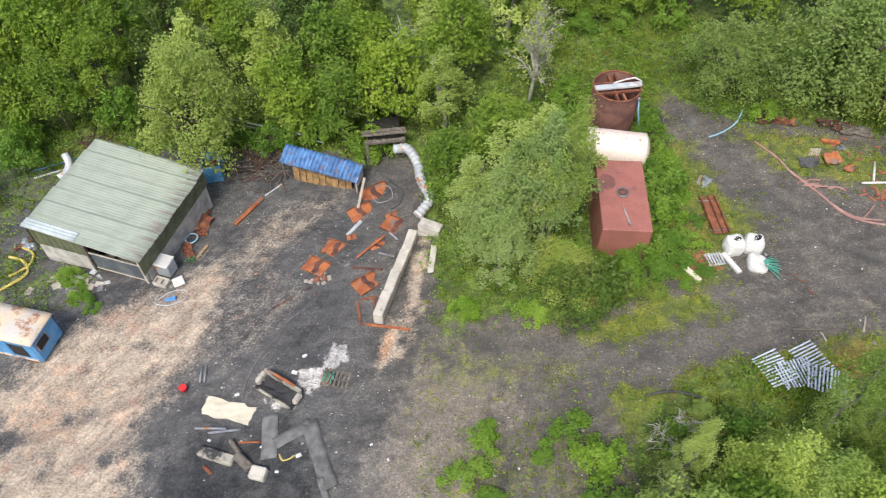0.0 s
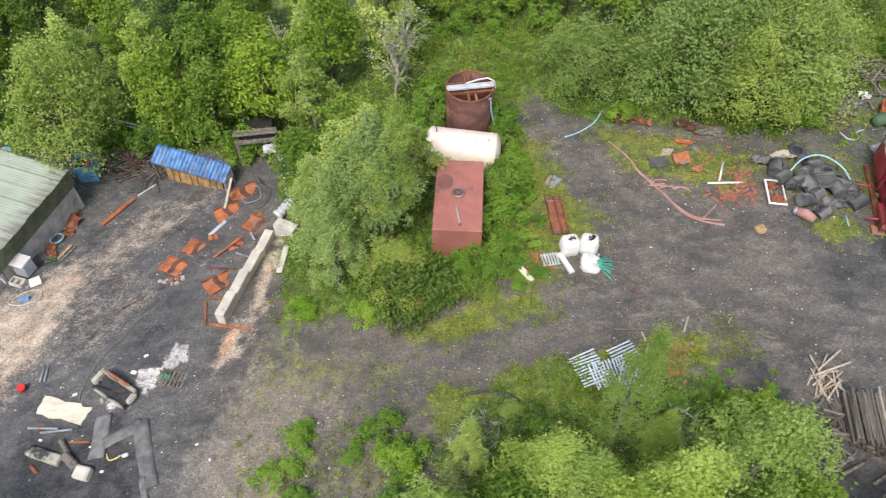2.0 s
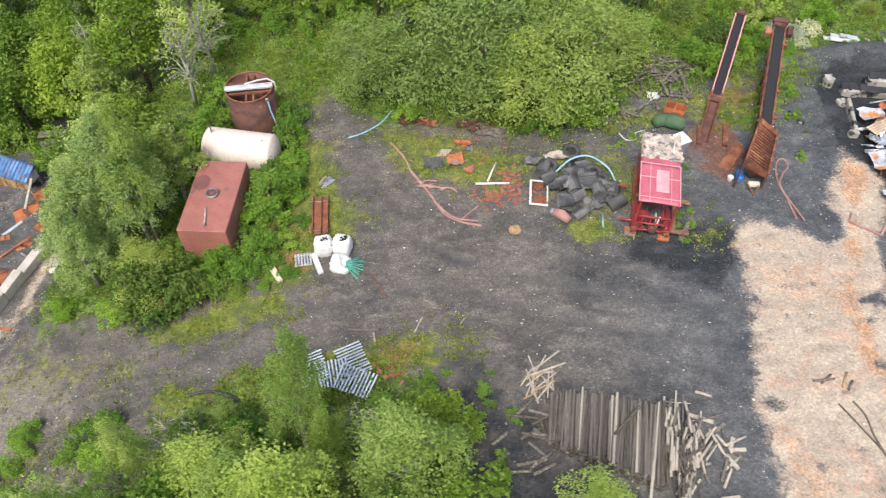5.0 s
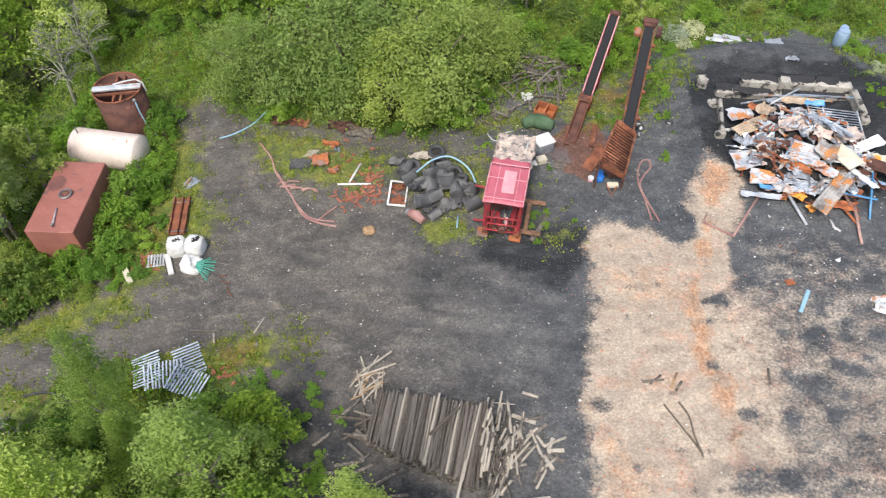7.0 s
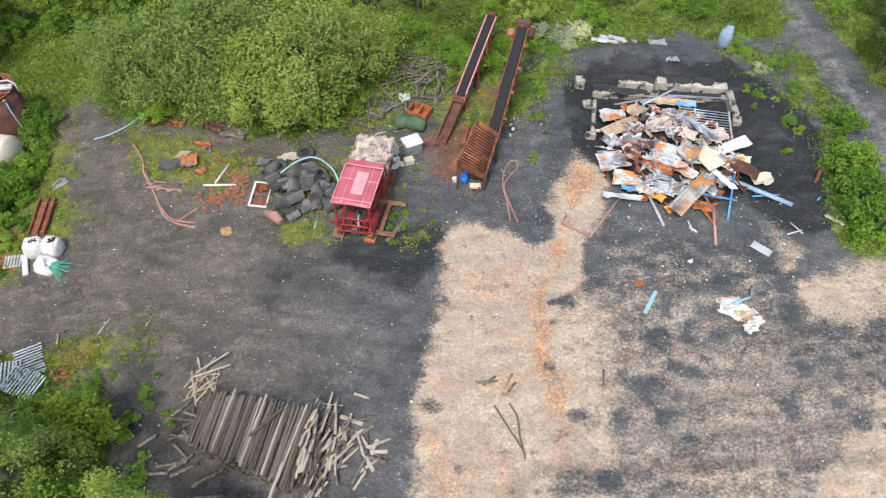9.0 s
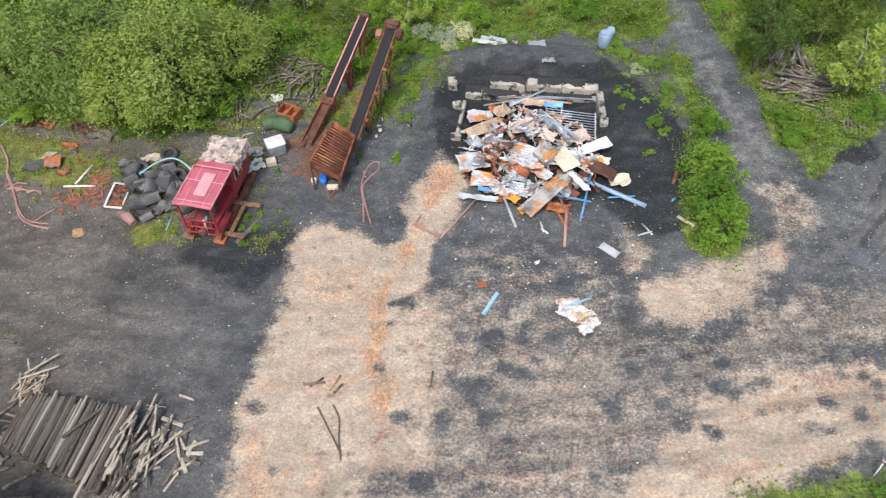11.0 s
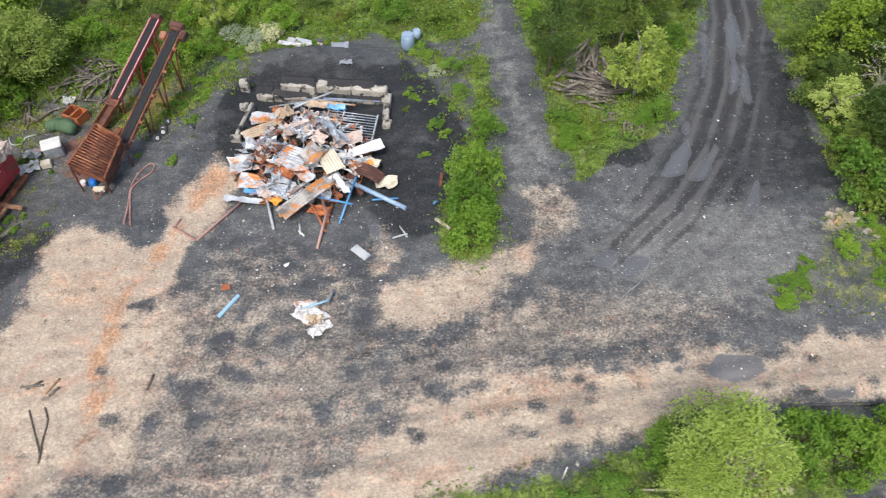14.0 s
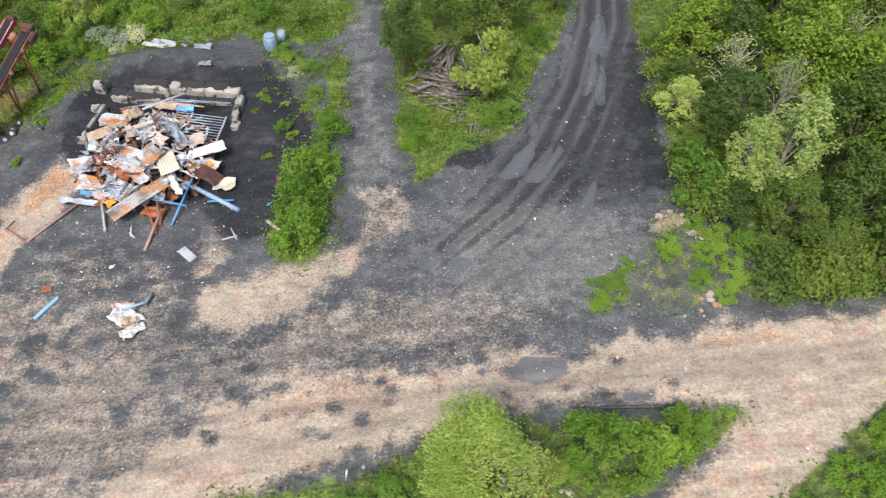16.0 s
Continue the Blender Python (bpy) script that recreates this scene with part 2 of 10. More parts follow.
# (strength, edge in metres, outline)
SAND = []
SAND.append((1.0, 0.7, [(33.6, 22.8), (35.2, 22.9), (36.7, 22.8), (37.6, 21.5), (38.5, 22.0), (38.2, 24.0), (39.6, 25.5), (40.2, 27.4), (41.3, 26.6), (41.3, 24.0), (40.0, 21.5), (39.8, 19.5), (38.6, 17.7), (38.6, 15.2), (39.6, 12.4), (39.5, 8), (32.3, 8), (31.9, 11.7), (32.5, 14.2), (32.8, 16.6), (33.1, 20.2)]))
SAND.append((0.74, 1.3, [(38.2, 20.5), (40.0, 19.4), (41.7, 17.7), (41.4, 15.5), (40.9, 13), (40.9, 8), (38, 8), (37.6, 15)]))
SAND.append((0.4, 1.8, [(41.0, 22.2), (44.2, 22.6), (47.9, 21.4), (49.2, 19.2), (48.8, 16), (44, 15), (41.9, 17.7), (40.2, 19.5)]))
SAND.append((0.5, 1.6, [(50.4, 16.6), (53.6, 17.9), (56.6, 19.4), (59.6, 18.4), (62, 17.2), (58, 15.4), (53.3, 14.8)]))
SAND.append((0.52, 1.6, [(39.4, 20.5), (42.2, 19.5), (44.9, 16.5), (48.8, 17.6), (50.2, 16.4), (48.6, 13.8), (48, 7), (38.7, 7), (39.0, 12.4), (37.8, 15.2)]))
SAND.append((0.85, 1.1, [(49.3, 19.2), (51.5, 20.0), (54.1, 20.5), (55.9, 21.3), (55.3, 19.9), (53.5, 17.8), (51.2, 16.7), (49.2, 16.8)]))
SAND.append((0.9, 1.2, [(46, 8), (49.0, 12.4), (50.7, 13.9), (53.4, 14.6), (56.6, 14.6), (60.1, 15.4), (62.9, 16.6), (64.0, 15.6), (66.5, 16.2), (72.7, 16.9), (71.4, 13.3), (68.2, 13.5), (64.6, 13.3), (61.5, 13.3), (60.0, 12.0), (56.4, 11.2), (52.0, 9.5), (51, 6)]))
SAND.append((1.0, 0.7, [(66.0, 16.2), (70.3, 16.6), (79.0, 17.7), (90, 18.5), (90, 15), (78.6, 14.3), (75.9, 12.0), (72.3, 9.3), (69.9, 6), (65, 6), (68.3, 9.6), (70.9, 11.8), (72.1, 13.2), (69.3, 13.7), (66.2, 13.7)]))
SAND.append((0.74, 1.8, [(-26.0, 15), (-22.0, 17.7), (-19.8, 19.6), (-17.4, 21.4), (-14.3, 23.3), (-12.9, 25.2), (-11.3, 24.0), (-11.5, 20.8), (-12.4, 18.2), (-13.2, 16.4), (-14.2, 14.6), (-13.4, 8), (-26, 8)]))
SAND.append((0.5, 1.8, [(-12.9, 25.2), (-10.7, 29.2), (-7.8, 30.4), (-6.2, 29.4), (-7.3, 26.9), (-10.7, 22.3)]))
SAND.append((0.8, 0.7, [(-2.6, 19.8), (-1.8, 19.9), (-1.2, 25.0), (-0.7, 25.1), (-1.3, 20.6), (-2.1, 17.5), (-2.8, 16.6), (-3.6, 16.4), (-3.2, 18.9)]))
SAND.append((0.46, 2.0, [(34.1, 19.0), (39.0, 19.6), (44.7, 19.0), (49.6, 16.5), (55, 19), (58, 16.5), (55.0, 12.4), (47.6, 7), (37.5, 7)]))
SAND.append((0.5, 0.8, [(56.0, 24.6), (57.6, 25.2), (58.8, 24.2), (58.2, 22.2), (56.2, 21.8)]))
SAND.append((0.6, 0.9, [(48.6, 23.0), (50.2, 22.4), (50.4, 20.4), (48.8, 19.6), (48.0, 21.2)]))
SAND.append((0.33, 2.0, [(-14, 16), (-9, 18), (-6, 21), (-9, 27), (-12, 24)]))
SAND += [(0.4, 1.6, [(56, 16.4), (57.4, 18.6), (61, 19.6), (66, 18.6), (66, 16.4), (61, 15.4)]), (0.95, 0.5, [(69.6, 22.0), (70.4, 23.2), (71.4, 23.0), (71.2, 22.0)])]
ORANGE = []
ORANGE.append((0.74, 0.6, [(38.0, 20.6), (38.9, 22.9), (39.5, 25.5), (40.1, 27.4), (41.1, 26.6), (39.9, 22.9), (39.0, 21.5), (38.6, 19.9), (38.1, 18.6), (37.9, 17.4), (37.8, 15.5), (38.1, 13.9), (38.7, 12.0), (37.8, 11.7), (37.6, 13.9), (37.0, 15.5), (37.1, 17.7)]))
ORANGE.append((0.5, 1.4, [(33.4, 20.4), (35.9, 20.9), (38.0, 19.8), (37.6, 17.9), (34.7, 17.5), (33.1, 18.3)]))
ORANGE.append((0.45, 1.2, [(33.6, 22.6), (36.6, 22.6), (37.8, 21.2), (34, 20.6)]))
ORANGE.append((0.5, 1.0, [(48.0, 22.4), (49.8, 22.0), (49.7, 20.4), (48.4, 19.4), (47.7, 21.0)]))
ORANGE.append((0.5, 1.0, [(32, 13.4), (34, 13), (35.4, 10), (33, 8), (32, 10)]))
ORANGE.append((0.5, 1.0, [(53, 12.6), (58, 13.6), (62, 14.8), (63, 16.2), (60, 15.2), (56, 14.2), (52, 13.6)]))
ORANGE.append((0.55, 0.6, [(70, 16.4), (74, 17.0), (74.5, 16.3), (71, 15.7)]))
ORANGE.append((0.5, 1.0, [(71.5, 12.6), (70.2, 9.2), (69, 9.2), (70.9, 12.2)]))
ORANGE.append((0.45, 1.5, [(-24, 16), (-18, 18.6), (-15, 17), (-17, 13.4), (-24, 12.6)]))
ORANGE.append((0.7, 0.6, [(-3.3, 19.3), (-2.2, 19.4), (-2.3, 17.6), (-3.5, 16.5)]))
MOSS = []
MOSS.append((0.8, 1.1, [(5.4, 17.6), (7.0, 18.6), (9.9, 19.8), (12.1, 19.5), (13.1, 18.4), (10.5, 17.1), (7.7, 16.6)]))
MOSS.append((0.72, 1.2, [(15.4, 29.5), (19.1, 29.7), (24.3, 28.0), (24.6, 25.6), (21.9, 24.6), (18.8, 25.9), (17.0, 27.0)]))
MOSS.append((0.8, 0.8, [(25.1, 23.3), (27.6, 23.3), (28.6, 21.9), (25.8, 21.6)]))
MOSS.append((0.8, 1.2, [(11.0, 32.4), (12.4, 30.0), (14.2, 29.2), (14.8, 25.4), (16.1, 23.1), (15.4, 22.1), (12.6, 19.6), (11.3, 19.4), (9.8, 21.2), (10.5, 29.6)]))
MOSS.append((0.85, 0.9, [(7.2, 14.7), (8.9, 15.0), (12.2, 15.5), (15.1, 16.7), (18.6, 16.6), (19.9, 15.2), (15.0, 13.6), (10.3, 13.2), (7.3, 12.4)]))
MOSS.append((1.0, 1.2, [(4, 42), (14.5, 41.0), (13.3, 34.7), (12.6, 31.2), (7.6, 33.4)]))
MOSS.append((0.68, 1.6, [(29, 31), (33, 31), (35, 33), (39, 34.5), (39.4, 31), (36.5, 29.4), (32, 29.6), (30, 28)]))
MOSS.append((0.56, 1.6, [(27.6, 22.6), (31, 23.6), (32, 26.2), (30.4, 27.6), (27.8, 29), (25, 28.6), (24, 26), (26, 22.6)]))
MOSS.append((0.45, 1.2, [(18.2, 17.6), (20.4, 17.4), (21.4, 15.6), (20, 14.6), (18, 15.6)]))
MOSS.append((0.5, 1.0, [(66.4, 19.2), (68.2, 20.4), (70.9, 23.2), (72.9, 22.8), (73.6, 18.5), (70.4, 17.3), (68.4, 17.8), (66.6, 17.4)]))
MOSS.append((0.42, 1.6, [(-1, 13.2), (6, 13.6), (9.6, 13.2), (10, 8), (-1, 6)]))
MOSS.append((0.6, 1.4, [(26.2, 29.6), (30, 31.8), (34, 32.6), (35.4, 31.2), (33.6, 30.4), (31.4, 29.0), (28.4, 28.0)]))
MOSS.append((0.5, 1.0, [(31.2, 22.4), (33, 23.2), (33.2, 21.6), (31.4, 20.8)]))
MOSS.append((0.52, 2.2, [(-1.0, 18.5), (4, 17.6), (7, 15.6), (2, 14.4), (-1, 15)]))
MOSS.append((0.55, 1.4, [(36.8, 29.6), (38.0, 33.0), (40.4, 36.4), (42.4, 36.8), (40.6, 33.4), (39.0, 30.6)]))
MOSS.append((0.4, 1.4, [(49.6, 35.8), (52.8, 35.0), (53.6, 31), (51.6, 29.6), (50.6, 33)]))
GREEN = []
GREEN.append((1.0, 1.0, [(-80, 33.5), (-24, 33.2), (-22, 34.4), (-13, 34.6), (-10.5, 34.2), (-4.2, 32.6), (-1.0, 31.6), (-0.6, 26), (0.4, 19.4), (5.7, 18.4), (9.9, 20.0), (11.4, 22.1), (11.0, 30.1), (12.4, 34), (15.2, 31.2), (18.4, 30.3), (22.2, 29.3), (25.8, 28.6), (29.5, 31.0), (33.4, 32.8), (38.6, 35.4), (44, 37.6), (50, 37.2), (53.3, 36), (54.2, 41), (53, 46), (53, 120), (-80, 120)]))
GREEN.append((0.52, 1.2, [(-80, 34), (-23.5, 33.5), (-25.4, 27.5), (-21.5, 24.4), (-19.3, 23.6), (-21, 21.6), (-30, 20), (-80, 20)]))
GREEN.append((0.2, 1.2, [(-1.0, 4), (-0.6, 12.6), (1.4, 14.0), (5.4, 13.9), (9.8, 14.8), (9.8, 4)]))
GREEN.append((1.0, 0.8, [(7.6, 4), (8.0, 12.6), (9.8, 14.6), (13.4, 15.6), (17.8, 15.6), (19.4, 14.0), (20.6, 11.4), (21.5, 4)]))
GREEN.append((0.8, 0.7, [(51.9, 21.3), (52.4, 25.2), (53.4, 29.0), (53.2, 33.5), (53.8, 37), (54.4, 35.5), (54.6, 31.4), (54.6, 27.1), (54.7, 21.8), (53.5, 20.4)]))
GREEN.append((0.55, 1.2, [(49.6, 36.6), (53.4, 36.4), (53.8, 30), (52.2, 30.6), (50.6, 33.6)]))
GREEN.append((0.62, 1.4, [(37, 30.5), (38.6, 30.4), (40.4, 34), (42.2, 36.8), (38, 35.5)]))
GREEN.append((1.0, 0.6, [(55.9, 45), (56.2, 41.1), (57.2, 34.4), (57.8, 28.7), (58.8, 25.6), (60.1, 26.6), (63.6, 29.0), (66.6, 36.2), (68.2, 40.7), (69, 45)]))
GREEN.append((1.0, 0.8, [(72.2, 50), (72.0, 40.8), (71.7, 32.7), (71.7, 26.6), (73.0, 23.9), (74.4, 22.5), (73.4, 18.2), (79.0, 18.3), (120, 20), (120, 50)]))
GREEN.append((0.3, 0.9, [(66.4, 19.2), (68.2, 20.4), (70.9, 23.2), (72.9, 22.8), (73.6, 18.5), (70.4, 17.3), (68.4, 17.8), (66.6, 17.4)]))
GREEN.append((0.72, 0.7, [(51.6, 4), (51.8, 9.6), (55.2, 10.6), (59.5, 11.7), (61.0, 13.0), (64.8, 12.7), (67.2, 13.0), (71.1, 13.3), (71.7, 13.0), (68.5, 10.5), (65.5, 8.6), (64, 4)]))
GREEN.append((1.0, 0.6, [(78.2, 14.0), (74.9, 11.6), (72.0, 9.4), (70, 4), (95, 4), (95, 14.5)]))
BLACK = []
BLACK.append((0.45, 1.0, [(-5.4, 24.6), (-3.9, 21.7), (-3.6, 18.9), (-5.1, 18.2), (-7.3, 17.6), (-9.1, 16.6), (-9.7, 18.8), (-8.4, 21.4), (-6.8, 23.2)]))
BLACK.append((0.6, 1.5, [(-13.0, 15.0), (-9.6, 14.8), (-7.0, 15.6), (-4.4, 12.1), (-4.6, 8), (-13.1, 8)]))
BLACK.append((0.9, 1.3, [(39.7, 29.4), (39.4, 31.4), (41.0, 33.8), (43.1, 35.6), (49.8, 35.0), (52.6, 32.5), (53.6, 27.9), (52.0, 22.6), (49.7, 21.2), (48.0, 23.5), (41.8, 26.0), (40.4, 27.4)]))
BLACK.append((0.5, 2.2, [(37.4, 27.6), (38.2, 32.0), (40.2, 36.0), (44, 37), (50, 36.4), (53.6, 33.6), (54, 27.9), (49, 24), (40, 26)]))
BLACK.append((1.0, 0.4, [(59.9, 28.6), (62.1, 28.8), (62.6, 26.9), (61.2, 26.1), (59.5, 26.6)]))
BLACK.append((0.6, 2.0, [(68.0, 60), (68.2, 40.7), (66.4, 35.1), (63.9, 29.4), (61.7, 26.4), (62.2, 23.9), (64.9, 23.0), (68.2, 23.0), (71.3, 25.3), (71.6, 32.6), (72.2, 40.7), (73, 60)]))
BLACK.append((0.46, 2.4, [(29.5, 24), (34.5, 26.5), (38, 25.5), (37.4, 23), (33.4, 23.2), (32.8, 17.5), (31.8, 13), (30.0, 14.5), (29.6, 19)]))
BLACK.append((0.8, 0.8, [(69.9, 36.5), (71.6, 36.5), (71.4, 28.2), (72.0, 25.0), (69.8, 24.8), (69.6, 28.5)]))
BLACK.append((0.82, 1.6, [(27.6, 22.4), (31, 23.2), (34.2, 22.8), (33.4, 19.6), (31.6, 18.2), (28.4, 20.0)]))
BLACK.append((0.5, 2.0, [(24, 21.5), (29, 20.4), (31, 17), (28, 17.4), (23, 19.6)]))
BLACK.append((0.42, 1.0, [(44.9, 21.1), (46.1, 21.4), (47.1, 19.4), (46.6, 17.8), (45.6, 18.2)]))
BLACK.append((0.75, 0.8, [(62.4, 9.2), (63.0, 11.2), (64.9, 11.6), (65.2, 9.8), (64, 8.6)]))
BLACK.append((0.55, 0.7, [(73.0, 22.4), (74.6, 22.6), (74.6, 20.4), (73.2, 20.2)]))
BLACK.append((0.6, 1.6, [(18.8, 16.2), (21.4, 15.8), (23.2, 14.2), (24, 12.4), (23, 9.6), (20.6, 11), (19.6, 13.6)]))
BLACK.append((0.55, 1.4, [(18.6, 16.4), (21.5, 15.6), (23.6, 14.4), (24.2, 11), (31, 9.4), (31, 7), (21, 7), (20, 12)]))
WET = []
WET.append((1.0, 0.25, [(65.0, 30.2), (64.4, 28.2), (63.1, 26.2), (62.6, 25.5), (64.0, 25.8), (64.7, 27.4)]))
WET.append((0.95, 0.2, [(66.0, 28.2), (65.0, 26.6), (64.2, 25.4), (64.9, 25.4), (66.3, 27.6)]))
WET.append((1.0, 0.2, [(67.6, 26.0), (66.9, 24.6), (66.4, 23.2), (67.2, 23.9), (67.8, 25.4)]))
WET.append((0.9, 0.25, [(58.4, 20.3), (59.4, 21.1), (60.4, 20.9), (59.4, 20.1)]))
WET.append((0.8, 0.3, [(59.6, 19.6), (60.4, 20.7), (61.4, 20.5), (60.4, 19.3)]))
WET.append((1.0, 0.2, [(69.0, 38.5), (69.4, 37.3), (68.5, 32.7), (67.8, 32.0), (68.3, 34.5)]))
WET.append((0.95, 0.25, [(62.4, 14.7), (63.4, 15.5), (65.0, 15.5), (65.2, 14.8), (64.4, 14.3), (63.0, 14.4)]))
WET.append((0.95, 0.2, [(61.2, 14.9), (61.8, 15.1), (61.9, 14.6), (61.4, 14.4)]))
WET.append((0.8, 0.25, [(67.0, 13.9), (68.5, 14.1), (68.4, 13.5), (67.1, 13.4)]))
WET.append((0.6, 0.5, [(30.6, 28.2), (31.6, 28.6), (33.2, 28.4), (33.8, 26.9), (32.8, 26.1), (31.6, 27.3)]))
WET.append((0.8, 0.3, [(66.2, 33), (67.2, 37), (67.8, 41), (68.2, 41), (67.7, 37), (66.8, 33)]))
WET.append((0.8, 0.3, [(68.2, 31), (69.0, 35), (69.3, 39), (69.7, 39), (69.4, 35), (68.7, 31)]))
WET.append((0.8, 0.4, [(48.3, 22.8), (48.8, 23.4), (49.3, 22.0), (49.1, 20.9), (48.6, 21.4)]))
WET.append((0.6, 0.4, [(46.9, 22.9), (47.4, 23.0), (47.5, 22.0), (47.0, 21.9)]))
WET.append((0.6, 0.5, [(13.4, 29.9), (14.4, 30.4), (14.2, 31.4), (13.3, 31.0)]))
ASH = []
ASH.append((0.62, 0.7, [(-7.0, 17.3), (-6.2, 17.6), (-5.4, 18.8), (-4.4, 19.0), (-4.4, 17.9), (-5.2, 16.4), (-6.5, 16.1)]))
ASH.append((0.5, 0.5, [(-9.4, 16.4), (-7.4, 16.2), (-6.8, 15.4), (-8.1, 15.3)]))
ASH.append((0.35, 0.8, [(-5.2, 25.6), (-4.2, 24.6), (-4.6, 22.9), (-5.8, 23.2)]))
WET.append((0.6, 0.6, [(47.9, 15.6), (48.3, 17.0), (49.2, 16.8), (49.0, 15.4)]))
BLACK.append((0.7, 0.7, [(47.7, 15.3), (48.1, 17.3), (49.5, 17.0), (49.2, 15.1)]))
BLACK.append((0.5, 0.8, [(50.4, 15.4), (50.6, 16.6), (52.0, 16.4), (51.8, 15.3)]))
LIGHT = []  # pale worn gravel: track 1, wheel-worn ways
LIGHT.append((0.55, 1.0, [(53.5, 70), (53.2, 44), (53.5, 41.2), (54.5, 35.5), (55.1, 30.6), (55.3, 25.2), (58.2, 25.1), (57.3, 28.7), (56.6, 32.9), (55.6, 41.1), (55.5, 44), (56, 70)]))
LIGHT.append((0.45, 2.0, [(14, 20.5), (20, 19.5), (27, 18), (32, 16), (32, 14), (25, 16.5), (18, 17.6), (13.6, 18.6)]))
LIGHT.append((0.5, 2.5, [(-17, 23), (-13, 27), (-9, 30), (-7, 28), (-10, 22), (-12, 17)]))
LIGHT.append((0.75, 2.0, [(-2, 17), (1, 17.5), (4, 15.5), (0, 8), (-5, 8), (-3.4, 13)]))
# junction apron: light grey gravel, with its wet sheen painted in as paler colour
LIGHT.append((0.55, 2.4, [(57, 21.6), (60, 24.5), (64, 23.4), (66.4, 20.6), (64, 17.4), (58, 17.2)]))
LIGHT.append((0.75, 2.4, [(60, 23.6), (66.2, 24.6), (69.6, 22.6), (69.6, 18.6), (66, 17.2), (60, 17.4)]))
LIGHT.append((0.4, 1.6, [(53, 19.5), (58, 19.4), (57, 16.6), (51, 15.6)]))
ZONES = {"sand": SAND, "orange": ORANGE, "moss": MOSS, "green": GREEN, "black": BLACK, "wet": WET, "ash": ASH, "light": LIGHT}
RUTS = [[(60.2, 21.0), (63.0, 25.0), (66.2, 31.0), (68.8, 38), (69.6, 46)], [(61.8, 20.4), (64.6, 24.6), (67.4, 30.4), (69.8, 37), (70.8, 46)],
        [(62.5, 19.2), (66.2, 22.6), (68.6, 28), (70.2, 34), (71.4, 44)], [(56, 19.2), (60, 21.4), (63.4, 24), (66.6, 28), (68.4, 34)],
        [(40, 13.6), (46, 13.9), (52, 15.2), (58, 17.4), (62, 20)], [(40, 12.2), (47, 12.4), (54, 13.4), (62, 14.2), (72, 14.9), (84, 16.4)],
        [(42, 11), (50, 11.2), (57, 12.6), (66, 14.8), (74, 15.6), (84, 17.2)], [(-20, 14), (-13, 17), (-9, 22), (-7, 28)], [(-18, 12.4), (-11, 16.4), (-7.2, 21.6), (-5, 28)],
        [(33, 18), (27, 18.6), (20, 21), (16, 24)]]
RUTS.append([(36.2, 10.0), (36.9, 10.9), (38.1, 11.3), (40.7, 10.7)])
RUTS += [[(36.0, 9.4), (36.3, 10.4), (37.1, 10.8), (38.3, 10.9), (39.4, 10.6), (40.7, 10.7)], [(41.2, 9.4), (42.1, 10.9), (42.5, 12.2), (42.0, 13.5), (41.5, 14.2)],
         [(43.8, 13.6), (45.6, 14.1), (47.5, 15.1), (48.7, 16.2), (48.6, 17.2), (48.0, 17.4)], [(45.4, 14.3), (47.1, 15.6), (48.6, 16.6), (48.9, 17.5)]]
RUTS.append([(33, 16.2), (26, 17.0), (19, 19.4), (14, 18.6), (6, 15.6)])


# the coal track's wheel tracks run side by side along this line
TRACK_LINE = [(56.5, 17.8), (59.5, 20.2), (62.8, 23.4), (65.6, 27.4), (67.8, 32.4), (69.4, 38), (70.4, 46), (71, 56)]


def zone_at(name, x, y):
    out = np.zeros(np.shape(x))
    x, y = np.asarray(x, float), np.asarray(y, float)
    wob = 1.3 * (fbm(x * 0.45, y * 0.45, 5) - 0.5) + 0.75 * (fbm(x * 1.7, y * 1.7, 25, 3) - 0.5)
    for strength, edge, pts in ZONES[name]:
        side = poly_side(pts, x, y) + wob * min(edge, 1.0) * 1.6
        out = np.maximum(out, strength * smooth(-edge, edge, side))
    return out


GX, GY = far_steps(-30, 84, 0.2, 500), far_steps(6, 44, 0.2, 500)
PX, PY = np.meshgrid(GX, GY)
near = ((PX > -40) & (PX < 95) & (PY > 2) & (PY < 60)).astype(float)
PZ = lie(PX, PY) + near * (0.16 * (fbm(PX * 0.5, PY * 0.5, 1) - 0.5) + 0.05 * (fbm(PX * 2.2, PY * 2.2, 2, 3) - 0.5))
rut = np.zeros_like(PX)
for line in RUTS:
    d = line_near(line, PX, PY)
    rut = np.maximum(rut, np.exp(-(d / 0.28) ** 2))
    PZ = PZ - 0.06 * np.exp(-(d / 0.26) ** 2) + 0.035 * np.exp(-((d - 0.5) / 0.2) ** 2)
lane, ends = np.full_like(PX, 9.0), np.array(TRACK_LINE)
for (ax, ay), (bx, by) in zip(ends[:-1], ends[1:]):
    ex, ey = bx - ax, by - ay
    t_ = np.clip(((PX - ax) * ex + (PY - ay) * ey) / (ex * ex + ey * ey), 0, 1)
    off = ((PX - ax) * ey - (PY - ay) * ex) / math.hypot(ex, ey)
    dist = np.hypot(PX - ax - t_ * ex, PY - ay - t_ * ey)
    lane = np.where(dist < np.abs(lane), np.sign(off) * dist, lane)
tread = np.cos(2 * math.pi * lane / 0.95 + 2.2 * fbm(PX * 0.3, PY * 0.3, 14)) * np.exp(-(lane / 2.3) ** 2) * smooth(0.25, 0.6, fbm(PX * 0.35, PY * 0.35, 15) + 0.12) * smooth(18.6, 22.6, PY)
PZ = PZ + 0.045 * tread
masks = {name: zone_at(name, PX, PY) for name in ZONES}
